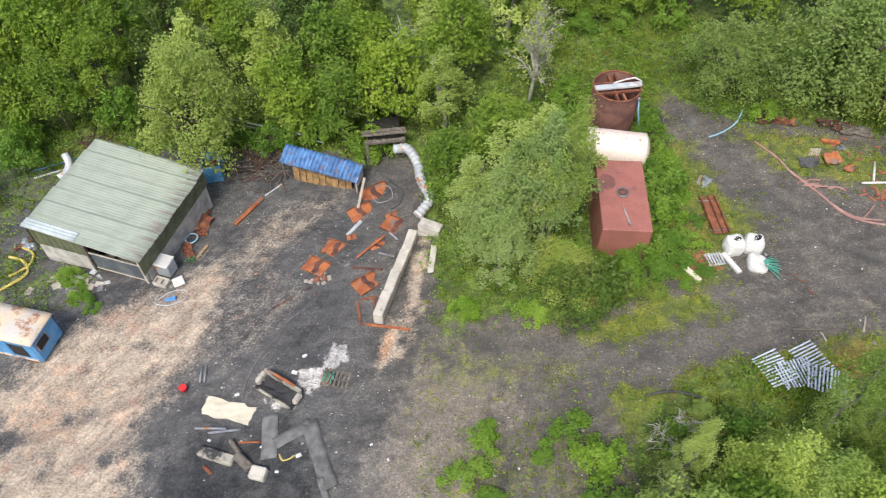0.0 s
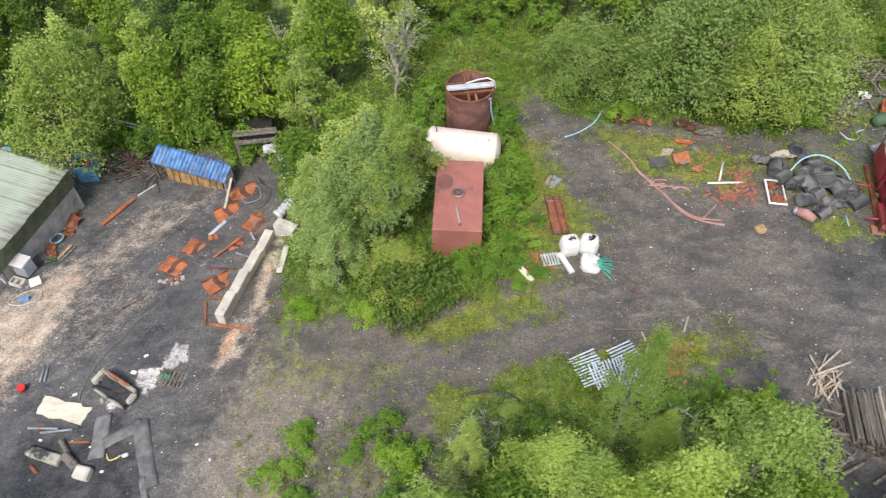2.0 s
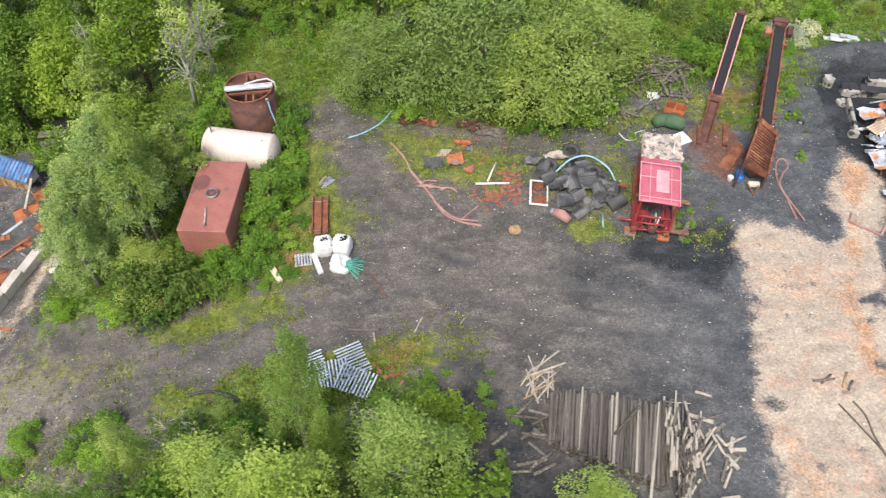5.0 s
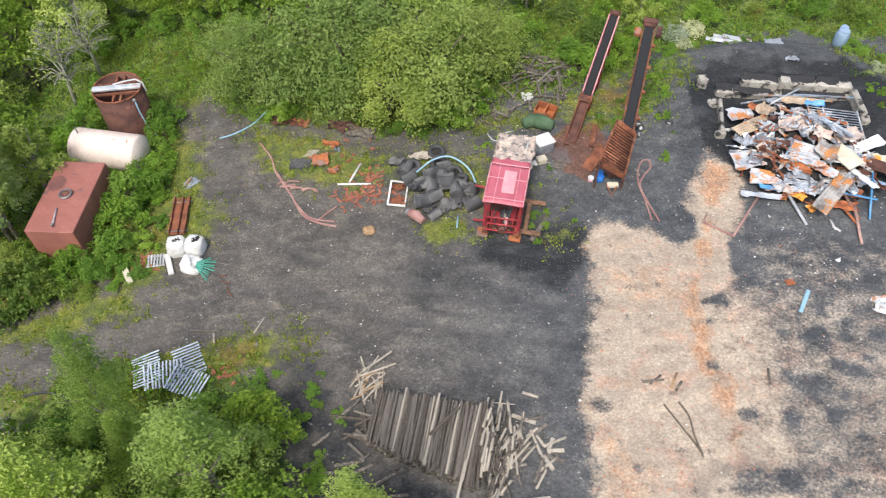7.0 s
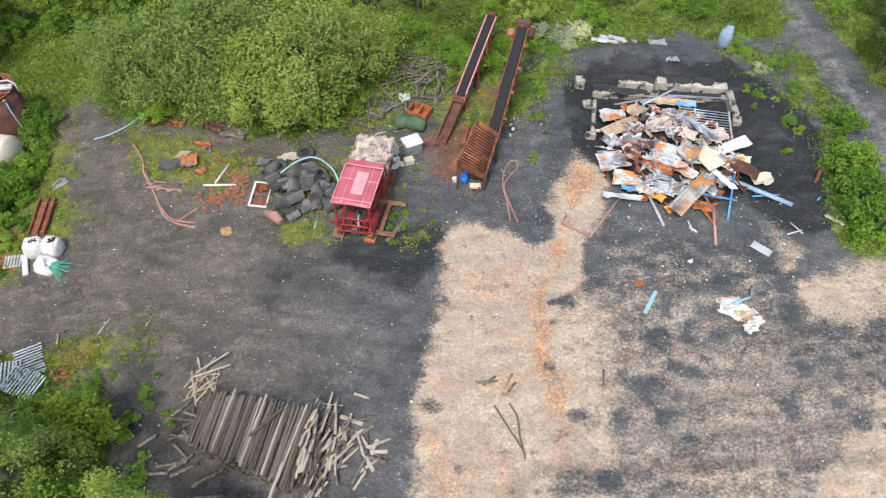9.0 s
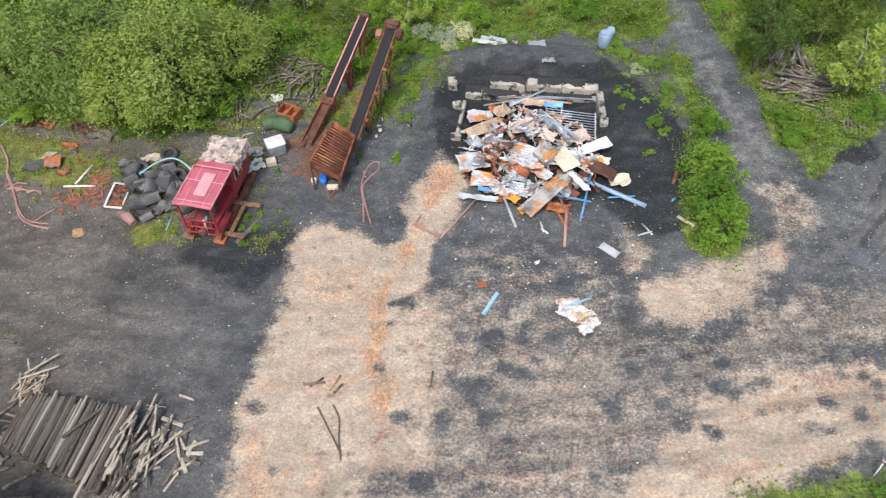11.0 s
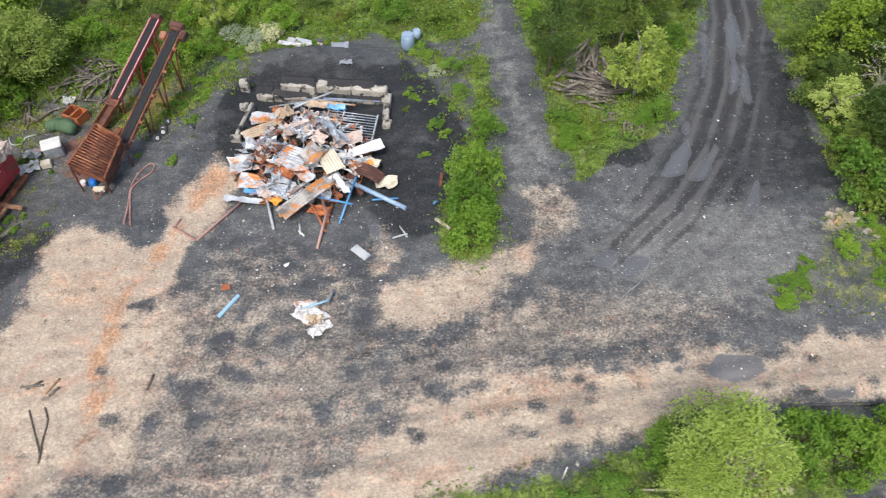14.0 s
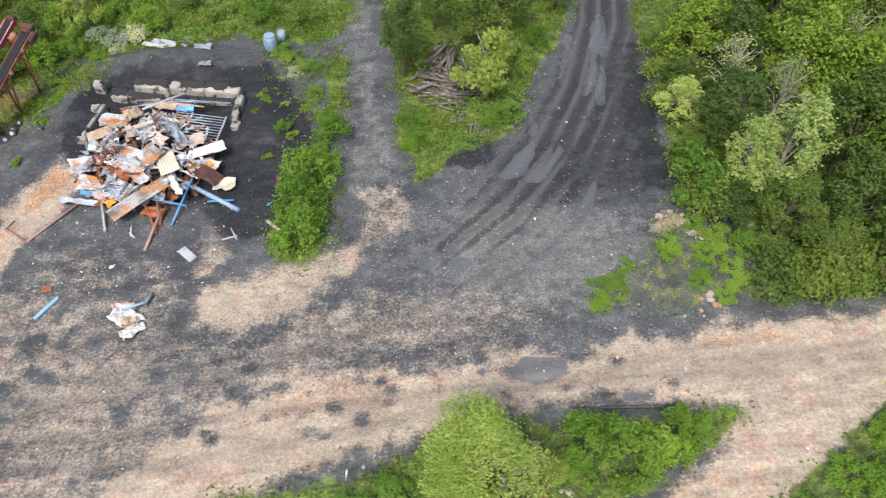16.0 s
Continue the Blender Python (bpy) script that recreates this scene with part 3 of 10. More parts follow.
# dark scuffs and wheel marks over the sand
gen_s = np.random.default_rng(19)
scuff = np.zeros_like(PX)
spots = [(32.9, 13.3, .45), (38.2, 18.3, .22), (38.1, 17.3, .24), (39.0, 18.2, .2), (37.8, 15.1, .3), (38.7, 12.9, .42), (40.4, 12.7, .33), (42.4, 16.3, .6), (43.7, 16.5, .3), (45.2, 16.5, .36), (41.5, 14.2, .6), (42.3, 12.9, .42), (47.2, 13.2, .42),
         (43.7, 14.8, .36), (44.8, 20.4, .42), (43.5, 21.4, .3), (46.0, 19.5, .6), (34.6, 17.5, .18), (42.7, 16.8, .36), (44.0, 17.1, .3), (44.4, 15.4, .24), (48.2, 15.0, .42), (49.2, 13.3, .3), (49.8, 12.4, .3), (39.6, 10.2, .6), (38.2, 10.1, .8)]
spots += [(52.0, 13.8, .36), (51.0, 12.1, .36), (52.9, 14.0, .3), (58.4, 14.9, .34), (59.1, 15.0, .27), (60.0, 15.2, .3), (60.7, 15.3, .27), (61.5, 15.3, .3), (62.8, 14.8, .45), (67.1, 15.3, .3), (69.3, 14.2, .3), (55.7, 13.3, .36), (56.8, 12.8, .36), (55.4, 12.1, .3), (54.8, 12.3, .27),
          (51.6, 14.0, .36), (52.0, 15.2, .27), (53.5, 14.2, .3), (50.7, 12.3, .27), (53.0, 12.9, .27), (57.9, 14.1, .3), (43.0, 15.1, .3), (58.4, 17.1, .25), (-20.5, 14.0, .7), (-21.4, 15.0, .6), (-13, 14, .6), (-15.4, 13.2, .4)]
marks = [(a, b, c, gen_s.uniform(0.8, 1.0)) for a, b, c in spots]
marks += [(gen_s.uniform(32, 50), gen_s.uniform(8, 21), gen_s.uniform(0.1, 0.26), gen_s.uniform(0.3, 0.8)) for _ in range(110)]
marks += [(50 + i * 0.62 + gen_s.normal(0, 0.2), 12.4 + 0.1 * i * 0.62 + (1.3 if i % 2 else 0) + gen_s.normal(0, 0.25), gen_s.uniform(0.16, 0.34), gen_s.uniform(0.3, 0.8)) for i in range(30)]
marks += [(gen_s.uniform(-22, -12), gen_s.uniform(11, 22), gen_s.uniform(0.12, 0.4), gen_s.uniform(0.3, 0.7)) for _ in range(34)]
for mx_, my_, mr, ms in marks:
    sel = (np.abs(PX - mx_) < 4 * mr) & (np.abs(PY - my_) < 4 * mr)
    d = (((PX[sel] - mx_) / (mr * 1.2)) ** 2 + ((PY[sel] - my_) / mr) ** 2) * (0.55 + 0.9 * fbm(PX[sel] * 2.4, PY[sel] * 2.4, 27, 3))
    scuff[sel] = np.maximum(scuff[sel], ms * np.exp(-d * d))
masks["sand"] *= 1 - 0.7 * scuff
masks["black"] = np.maximum(masks["black"], 0.5 * scuff)
mud = smooth(-0.8, 0.8, poly_side([(31.6, 28.0), (33.0, 29.6), (34.6, 29.8), (35.4, 28.6), (34.8, 27.0), (33.8, 25.6), (32.6, 26.2)], PX, PY) + 1.2 * (fbm(PX * 0.8, PY * 0.8, 7) - 0.5))
soil = smooth(-0.5, 0.5, poly_side([(18.1, 16.4), (20.1, 16.3), (20.8, 14.7), (20.7, 13.4), (20.2, 12.4), (18.2, 14.5)], PX, PY) + 1.2 * (fbm(PX * 0.9, PY * 0.9, 8) - 0.5))
mud = np.maximum(mud, 0.38 * soil)
PZ = PZ + soil * (0.1 + 0.25 * (fbm(PX * 1.6, PY * 1.6, 18) - 0.4))
PZ = PZ - 0.05 * masks["wet"]
PZ = PZ + masks["green"] * 0.25 * (fbm(PX * 0.8, PY * 0.8, 9) - 0.4)


def ground_z(x, y):
    """The height of the finished sheet, a little rougher than lie()."""
    i = int(np.clip(np.searchsorted(GX, x) - 1, 0, len(GX) - 2))
    j = int(np.clip(np.searchsorted(GY, y) - 1, 0, len(GY) - 2))
    u, v = (x - GX[i]) / (GX[i + 1] - GX[i]), (y - GY[j]) / (GY[j + 1] - GY[j])
    return float((PZ[j, i] * (1 - u) + PZ[j, i + 1] * u) * (1 - v) + (PZ[j + 1, i] * (1 - u) + PZ[j + 1, i + 1] * u) * v)


def gz(x, y):
    return ground_z(x, y)


nx, ny = len(GX), len(GY)
ids = np.arange(nx * ny).reshape(ny, nx)
ground_mesh = fast_mesh("ground", np.stack([PX, PY, PZ], -1).reshape(-1, 3),
                        np.stack([ids[:-1, :-1], ids[:-1, 1:], ids[1:, 1:], ids[1:, :-1]], -1).reshape(-1, 4), True)
for tag, names in (("soil_a", ("sand", "orange", "moss", "green")), ("soil_b", ("black", "wet", "ash", "light"))):
    layer = ground_mesh.attributes.new(tag, 'FLOAT_COLOR', 'POINT')
    layer.data.foreach_set("color", np.stack([masks[n].ravel() for n in names], -1).astype(np.float32).ravel())
layer = ground_mesh.attributes.new("rut", 'FLOAT', 'POINT')
layer.data.foreach_set("value", rut.ravel().astype(np.float32))
layer = ground_mesh.attributes.new("tread", 'FLOAT', 'POINT')
layer.data.foreach_set("value", (0.5 + 0.5 * tread).ravel().astype(np.float32))
layer = ground_mesh.attributes.new("red_mud", 'FLOAT', 'POINT')
layer.data.foreach_set("value", mud.ravel().astype(np.float32))


def ground_material():
    k = Nodes("yard_ground")
    pos = k.n("ShaderNodeNewGeometry").outputs["Position"]
    a, b, r = k.n("ShaderNodeAttribute"), k.n("ShaderNodeAttribute"), k.n("ShaderNodeAttribute")
    a.attribute_name, b.attribute_name, r.attribute_name = "soil_a", "soil_b", "rut"
    sa, sb = k.n("ShaderNodeSeparateColor"), k.n("ShaderNodeSeparateColor")
    k.link(a.outputs["Color"], sa.inputs[0])
    k.link(b.outputs["Color"], sb.inputs[0])
    stretch = k.n("ShaderNodeMapping")
    stretch.inputs["Rotation"].default_value = (0, 0, radians(-18))
    stretch.inputs["Scale"].default_value = (0.6, 1.35, 1.0)
    k.link(pos, stretch.inputs["Vector"])
    broad, mid, fine, grit = k.noise(pos, 0.32, 5.0), k.noise(pos, 1.7, 6.0, 0.62), k.noise(pos, 9.0, 5.0, 0.65), k.noise(pos, 38.0, 3.0, 0.7)
    # wheel and brush streaks: one way over the lower yard, another along the sand roads
    ways = []
    for angle, wide in ((56, 0.42), (9, 0.5)):
        turn_to = k.n("ShaderNodeMapping")
        turn_to.vector_type = 'TEXTURE'
        turn_to.inputs["Rotation"].default_value = (0, 0, radians(angle))
        turn_to.inputs["Scale"].default_value = (3.2, wide, 1.0)
        k.link(pos, turn_to.inputs["Vector"])
        ways.append(turn_to.outputs[0])
    parts = k.n("ShaderNodeSeparateXYZ")
    k.link(pos, parts.inputs[0])
    way = k.n("ShaderNodeMix")
    way.data_type = 'VECTOR'
    k.link(k.ramp(parts.outputs["X"], -6.0, 2.0), way.inputs[0])
    for i, v_ in enumerate(ways):
        k.link(v_, way.inputs[4 + i])
    streak = k.noise(way.outputs[1], 1.0, 7.0, 0.68)
    run = k.math('MAXIMUM', k.ramp(parts.outputs["X"], -3.0, -9.0), k.math('MULTIPLY', k.ramp(parts.outputs["X"], 42.0, 50.0), k.ramp(parts.outputs["Y"], 19.0, 15.0)))
    run = k.math('MULTIPLY', run, 0.6)
    swept = k.noise(stretch.outputs[0], 1.1, 6.0, 0.65)

    def edge(mask, noise_a, weight=0.75, lo=0.42, hi=0.62):
        return k.ramp(k.math('ADD', mask, k.math('MULTIPLY', k.math('SUBTRACT', noise_a, 0.5), weight)), lo, hi)

    # single stones of the gravel, coarse and fine
    chips = []
    for scale in (7.0, 15.0, 31.0):
        cell = k.n("ShaderNodeTexVoronoi")
        cell.inputs["Scale"].default_value = scale
        k.link(pos, cell.inputs["Vector"])
        tone = k.n("ShaderNodeSeparateColor")
        k.link(cell.outputs["Color"], tone.inputs[0])
        chips.append((tone.outputs[0], cell.outputs["Distance"]))
    # trodden dark gravel
    col = k.mix(k.ramp(broad, 0.35, 0.65), (0.06, 0.062, 0.065), (0.098, 0.098, 0.098))
    col = k.mix(k.ramp(swept, 0.42, 0.66, 0.0, 0.4), col, (0.122, 0.116, 0.11))
    col = k.mix(edge(b.outputs["Alpha"], mid, 0.9, 0.3, 0.75), col, (0.155, 0.149, 0.14))
    # browner soil on the ramp
    col = k.mix(k.math('MULTIPLY', k.ramp(parts.outputs["X"], 34.0, 20.0), k.ramp(parts.outputs["X"], -6.0, 0.0)), col, k.mix(1.0, col, (1.16, 1.06, 0.93), 'MULTIPLY'))
    col = k.mix(k.ramp(parts.outputs["X"], 24.0, 36.0), col, k.mix(1.0, col, (0.93, 1.0, 1.05), 'MULTIPLY'))
    # coal dust
    col = k.mix(edge(sb.outputs[0], mid, 0.8, 0.35, 0.7), col, k.mix(k.ramp(fine, 0.4, 0.7), (0.0125, 0.0148, 0.017), (0.0275, 0.0318, 0.036)))
    dusty = k.math('MULTIPLY', edge(sb.outputs[0], mid, 0.8, 0.35, 0.7), k.ramp(k.noise(stretch.outputs[0], 0.7, 6.0, 0.6), 0.5, 0.68, 0.0, 0.55))
    col = k.mix(dusty, col, (0.066, 0.07, 0.077))
    # pale sand with crushed red brick in it
    sandy = k.mix(k.ramp(mid, 0.35, 0.65), (0.462, 0.377, 0.287), (0.368, 0.31, 0.243))
    sandy = k.mix(k.ramp(k.noise(pos, 0.8, 7.0, 0.7), 0.52, 0.63, 0.0, 0.42), sandy, (0.47, 0.265, 0.18))
    sandy = k.mix(edge(sa.outputs[1], mid, 0.7, 0.35, 0.75), sandy, k.mix(k.ramp(fine, 0.4, 0.6), (0.4, 0.215, 0.115), (0.43, 0.285, 0.185)))
    patchy = k.math('ADD', k.math('MULTIPLY', streak, k.math('MULTIPLY', run, 0.34)), k.math('MULTIPLY', swept, k.math('SUBTRACT', 0.26, k.math('MULTIPLY', run, 0.34))))
    patchy = k.math('ADD', patchy, k.math('ADD', k.math('MULTIPLY', mid, 0.3), k.math('MULTIPLY', fine, 0.44)))
    sand_at = edge(sa.outputs[0], patchy, 1.9, 0.22, 0.84)
    stains = k.ramp(k.noise(pos, 2.1, 8.0, 0.7), 0.57, 0.69, 0.0, 0.6)
    sandy = k.mix(stains, sandy, (0.13, 0.115, 0.1))
    col = k.mix(k.math('MULTIPLY', sand_at, 0.94), col, sandy)
    # white ash
    col = k.mix(edge(sb.outputs[2], mid, 1.1), col, (0.42, 0.41, 0.4))
    # moss, then rank grass
    mossy = k.mix(k.ramp(mid, 0.35, 0.65), (0.085, 0.122, 0.02), (0.145, 0.158, 0.028))
    mossy = k.mix(k.ramp(broad, 0.55, 0.7, 0.0, 0.7), mossy, (0.17, 0.1, 0.035))
    col = k.mix(edge(sa.outputs[2], k.math('ADD', k.math('MULTIPLY', mid, 0.6), k.math('MULTIPLY', fine, 0.4)), 1.6, 0.36, 0.74), col, mossy)
    green = k.mix(k.ramp(mid, 0.35, 0.65), (0.055, 0.085, 0.02), (0.13, 0.18, 0.035))
    col = k.mix(edge(a.outputs["Alpha"], mid, 0.9, 0.4, 0.7), col, green)
    rm = k.n("ShaderNodeAttribute")
    rm.attribute_name = "red_mud"
    col = k.mix(k.math('MULTIPLY', edge(rm.outputs["Fac"], mid, 0.8), 0.85), col, (0.15, 0.07, 0.045))
    # grit, dark ruts, small pale stones
    col = k.mix(0.42, col, k.mix(k.ramp(swept, 0.32, 0.7), (0.62, 0.63, 0.65), (1.4, 1.38, 1.34)), 'MULTIPLY')
    col = k.mix(k.math('MULTIPLY', run, 0.8), col, k.mix(k.ramp(streak, 0.32, 0.68), (0.66, 0.67, 0.68), (1.34, 1.33, 1.31)), 'MULTIPLY')
    col = k.mix(0.55, col, k.mix(k.ramp(mid, 0.34, 0.66), (0.7, 0.7, 0.71), (1.3, 1.3, 1.28)), 'MULTIPLY')
    calm = k.ramp(sb.outputs[0], 0.2, 0.8, 1.0, 0.85)
    col = k.mix(k.math('MULTIPLY', calm, 0.55), col, k.mix(k.ramp(fine, 0.3, 0.72), (0.6, 0.6, 0.6), (1.4, 1.4, 1.4)), 'MULTIPLY')
    loose = k.math('MULTIPLY', k.math('MULTIPLY', calm, k.ramp(mid, 0.35, 0.6, 0.35, 0.8)), k.ramp(sand_at, 0.2, 0.8, 1.0, 0.5))
    for (tone, _), share in zip(chips, (0.3, 0.55, 0.55)):
        col = k.mix(k.math('MULTIPLY', loose, share), col, k.mix(k.ramp(tone, 0.1, 0.95), (0.62, 0.62, 0.63), (1.46, 1.45, 1.42)), 'MULTIPLY')
    col = k.mix(k.math('MULTIPLY', calm, 0.4), col, k.mix(k.ramp(grit, 0.3, 0.7), (0.6, 0.6, 0.6), (1.4, 1.4, 1.4)), 'MULTIPLY')
    col = k.mix(k.math('MULTIPLY', r.outputs["Fac"], k.ramp(mid, 0.34, 0.64, 0.05, 0.5)), col, (0.075, 0.075, 0.076))
    tr = k.n("ShaderNodeAttribute")
    tr.attribute_name = "tread"
    worn = k.math('ADD', tr.outputs["Fac"], k.math('MULTIPLY', k.math('SUBTRACT', mid, 0.5), 0.5))
    col = k.mix(k.ramp(worn, 0.56, 0.85, 0.0, 0.75), col, (0.1, 0.1, 0.1))
    col = k.mix(k.ramp(worn, 0.44, 0.15, 0.0, 0.7), col, (0.03, 0.03, 0.031))
    stone = k.n("ShaderNodeTexVoronoi")
    stone.inputs["Scale"].default_value = 5.0
    k.link(pos, stone.inputs["Vector"])
    col = k.mix(k.math('MULTIPLY', k.ramp(stone.outputs["Distance"], 0.16, 0.09), k.math('MULTIPLY', k.ramp(broad, 0.35, 0.6, 0.0, 0.5), k.ramp(sb.outputs[0], 0.1, 0.5, 1.0, 0.0))), col, (0.36, 0.33, 0.29))
    wet = edge(sb.outputs[1], mid, 0.9, 0.34, 0.8)
    col = k.mix(k.math('MULTIPLY', wet, 0.9), col, (0.122, 0.127, 0.135))
    k.link(col, k.bsdf.inputs["Base Color"])
    k.link(k.ramp(wet, 0.0, 1.0, 0.88, 0.12), k.bsdf.inputs["Roughness"])
    k.bump(k.math('ADD', k.math('ADD', k.math('MULTIPLY', fine, 1.0), k.math('MULTIPLY', mid, 1.2)), k.math('SUBTRACT', k.math('MULTIPLY', grit, 0.4), k.math('MULTIPLY', chips[1][1], 0.4))), 0.6, 0.045)
    return k.mat


tagged(part("ground", ground_mesh, ground_material()), "worn mine yard of dark gravel, sand, coal dust and moss", "ground", kind="structure")

# ---- trees and bushes ----
def leaves(centres, outs, gen, size, flat=0.5):
    """Diamond leaves with a folded midrib, one island each."""
    n = len(centres)
    nrm = outs * (1 - flat) + np.array([0, 0, 1.0]) * flat + gen.normal(0, 0.6, (n, 3))
    nrm /= np.linalg.norm(nrm, axis=1, keepdims=True)
    u = np.cross(nrm, gen.normal(0, 1, (n, 3)))
    u /= np.linalg.norm(u, axis=1, keepdims=True) + 1e-9
    v = np.cross(nrm, u)
    ln = size * gen.uniform(0.7, 1.35, (n, 1))
    u, v = u * ln * 0.62, v * ln * 0.42
    up = nrm * ln * 0.12
    return np.stack([centres - u, centres - v + up, centres + u - up, centres + v + up], 1)


def crown_points(gen, count, h, r, low, lobes, clump, top=1.0):
    """Clump centres in an uneven dome, and the leaf places round them."""
    phase, tall = gen.uniform(0, 6.28, 6), h - low
    cs = []
    while len(cs) < lobes:
        d = gen.normal(0, 1, 3)
        d /= np.linalg.norm(d)
        if d[2] < -0.55:
            continue
        az = math.atan2(d[1], d[0])
        bulge = 1 + 0.22 * math.sin(2 * az + phase[0]) + 0.16 * math.sin(3 * az + phase[1] + 3 * d[2]) + 0.1 * math.sin(7 * az + phase[2])
        q = gen.uniform(0.35, 1.0) ** 0.6
        cs.append((d[0] * r * bulge * q * (1 - 0.35 * max(d[2], 0) * top), d[1] * r * bulge * q * (1 - 0.35 * max(d[2], 0) * top), low + tall * (0.42 + 0.54 * d[2] * q)))
    cs = np.array(cs)
    rad = clump * gen.uniform(0.6, 1.35, lobes)
    pick = gen.choice(lobes, count, p=rad ** 2 / (rad ** 2).sum())
    d = gen.normal(0, 1, (count, 3))
    d /= np.linalg.norm(d, axis=1, keepdims=True)
    d[:, 2] = np.where(d[:, 2] < -0.75, -d[:, 2], d[:, 2])
    q = gen.uniform(0.25, 1.0, (count, 1)) ** 0.5
    q = np.where(gen.random((count, 1)) < 0.2, q * gen.uniform(1.0, 1.75, (count, 1)), q)
    places = cs[pick] + d * q * rad[pick][:, None] * np.array([1, 1, 0.95])
    axis = places - np.array([0, 0, low + tall * 0.3])
    axis /= np.linalg.norm(axis, axis=1, keepdims=True) + 1e-9
    return cs, places, 0.5 * d + 0.5 * axis


def plant(name, seed, h, r, count, size, leaf_mat, bark_mat, label, category, low=None, lobes=26, clump=None, stems=1, limbs=14, thick=None, top=1.0, twigs=0):
    """A tree or bush: tapered trunk with limbs into the clumps, and a crown of single leaves."""
    gen = np.random.default_rng(seed)
    low = h * 0.22 if low is None else low
    clump = r * 0.33 if clump is None else clump
    cs, places, outs = crown_points(gen, max(count, 1), h, r, low, lobes, clump, top)
    root = new(name)
    root.empty_display_size = 0.3
    tagged(root, label, category)
    thick = thick or 0.02 * h + 0.02
    for s in range(stems):
        b = Build()
        lean = gen.normal(0, 0.06 + 0.16 * (stems > 1), 2) * h
        knots = [Vector((lean[0] * t * t + gen.normal(0, 0.02 * h) * t, lean[1] * t * t + gen.normal(0, 0.02 * h) * t, h * 0.88 * t - 0.15 * (t == 0))) for t in (0, 0.25, 0.5, 0.75, 1)]
        b.tube(knots, [thick, thick * 0.8, thick * 0.6, thick * 0.38, thick * 0.12], 6)
        for i in gen.choice(lobes, min(limbs, lobes), replace=False):
            end = Vector(cs[i])
            base = knots[1].lerp(knots[3], float(np.clip((end.z / h) * 0.8 - 0.1, 0, 1)))
            mid = base.lerp(end, 0.5) + Vector((0, 0, 0.06 * h))
            b.tube([base, mid, end + (end - mid) * 0.25], [thick * 0.34, thick * 0.2, thick * 0.07], 4, cap=False)
        if s < stems - 1:
            part("stem", b, bark_mat, root)
    for _ in range(twigs):
        p = Vector(cs[gen.integers(lobes)])
        d = Vector(gen.normal(0, 1, 3)).normalized() * r * gen.uniform(0.2, 0.5)
        d.z = abs(d.z) * 0.5
        b.tube([p, p + d * 0.5 + Vector((0, 0, 0.08)), p + d], [0.02, 0.014, 0.006], 3, cap=False)
    part("trunk" if stems == 1 else "stem", b, bark_mat, root)
    if count:
        quads = leaves(places, outs, gen, size)
        part("crown", fast_mesh("crown", quads.reshape(-1, 3), np.arange(4 * len(quads)).reshape(-1, 4)), leaf_mat, root)
    return root


KINDS = {}


def kind(key, **how):
    KINDS.setdefault(key, []).append(how)


for i in range(4):
    kind("alder", name="alder_tree", seed=20 + i, h=7.0, r=2.1, count=4000, size=0.175, leaf_mat=LEAF_ALDER, bark_mat=BARK, label="dark green alder tree in dense woodland", category="tree", lobes=70, clump=0.6, limbs=16)
for i in range(3):
    kind("birch", name="birch_tree", seed=40 + i, h=8.0, r=1.8, count=5000, size=0.14, leaf_mat=LEAF_BIRCH, bark_mat=BARK_PALE, label="light green birch tree with a slender pale trunk", category="tree", lobes=85, clump=0.36, top=2.0, twigs=10)
for i in range(3):
    kind("willow", name="willow_tree", seed=60 + i, h=5.0, r=2.6, count=13500, size=0.1, leaf_mat=LEAF_WILLOW, bark_mat=BARK, label="rounded grey-green willow tree at the edge of the yard", category="tree", low=0.3, lobes=120, clump=0.62, stems=3, limbs=9)
for i in range(4):
    kind("bush", name="bush", seed=80 + i, h=1.7, r=1.15, count=2200, size=0.105, leaf_mat=LEAF_BUSH, bark_mat=BARK, label="leafy green bush among rough grass", category="bush", low=0.1, lobes=26, clump=0.3, stems=3, limbs=4, thick=0.025)
for i in range(2):
    kind("bramble", name="bramble_bush", seed=100 + i, h=1.2, r=1.2, count=1500, size=0.11, leaf_mat=LEAF_BRAMBLE, bark_mat=BARK, label="low tangled bramble bush with reddish leaves", category="bush", low=0.05, lobes=14, clump=0.42, stems=4, limbs=3, thick=0.02)
for i in range(2):
    kind("sapling", name="sapling", seed=120 + i, h=3.2, r=1.0, count=2400, size=0.12, leaf_mat=LEAF_BIRCH, bark_mat=BARK_PALE, label="young light green birch sapling", category="tree", low=0.3, lobes=34, clump=0.26, top=1.8, limbs=4)
for i in range(2):
    kind("bare", name="bare_tree", seed=140 + i, h=6.0, r=1.5, count=500, size=0.12, leaf_mat=LEAF_WILLOW, bark_mat=TWIG_PALE, label="nearly bare tree with pale lichen-covered branches", category="tree", lobes=44, clump=0.5, limbs=40, twigs=160, top=2.0)
for i in range(2):
    kind("baresh", name="dead_shrub", seed=150 + i, h=1.4, r=0.9, count=160, size=0.1, leaf_mat=LEAF_BRAMBLE, bark_mat=TWIG_PALE, label="dry grey shrub with bare twigs", category="bush", low=0.1, lobes=20, clump=0.3, stems=3, limbs=12, thick=0.02, twigs=110)
kind("pale", name="flowering_shrub", seed=170, h=1.1, r=0.9, count=1100, size=0.11, leaf_mat=LEAF_PALE, bark_mat=BARK, label="pale flowering shrub in rough grass", category="bush", low=0.1, lobes=18, clump=0.28, stems=3, limbs=3, thick=0.02)
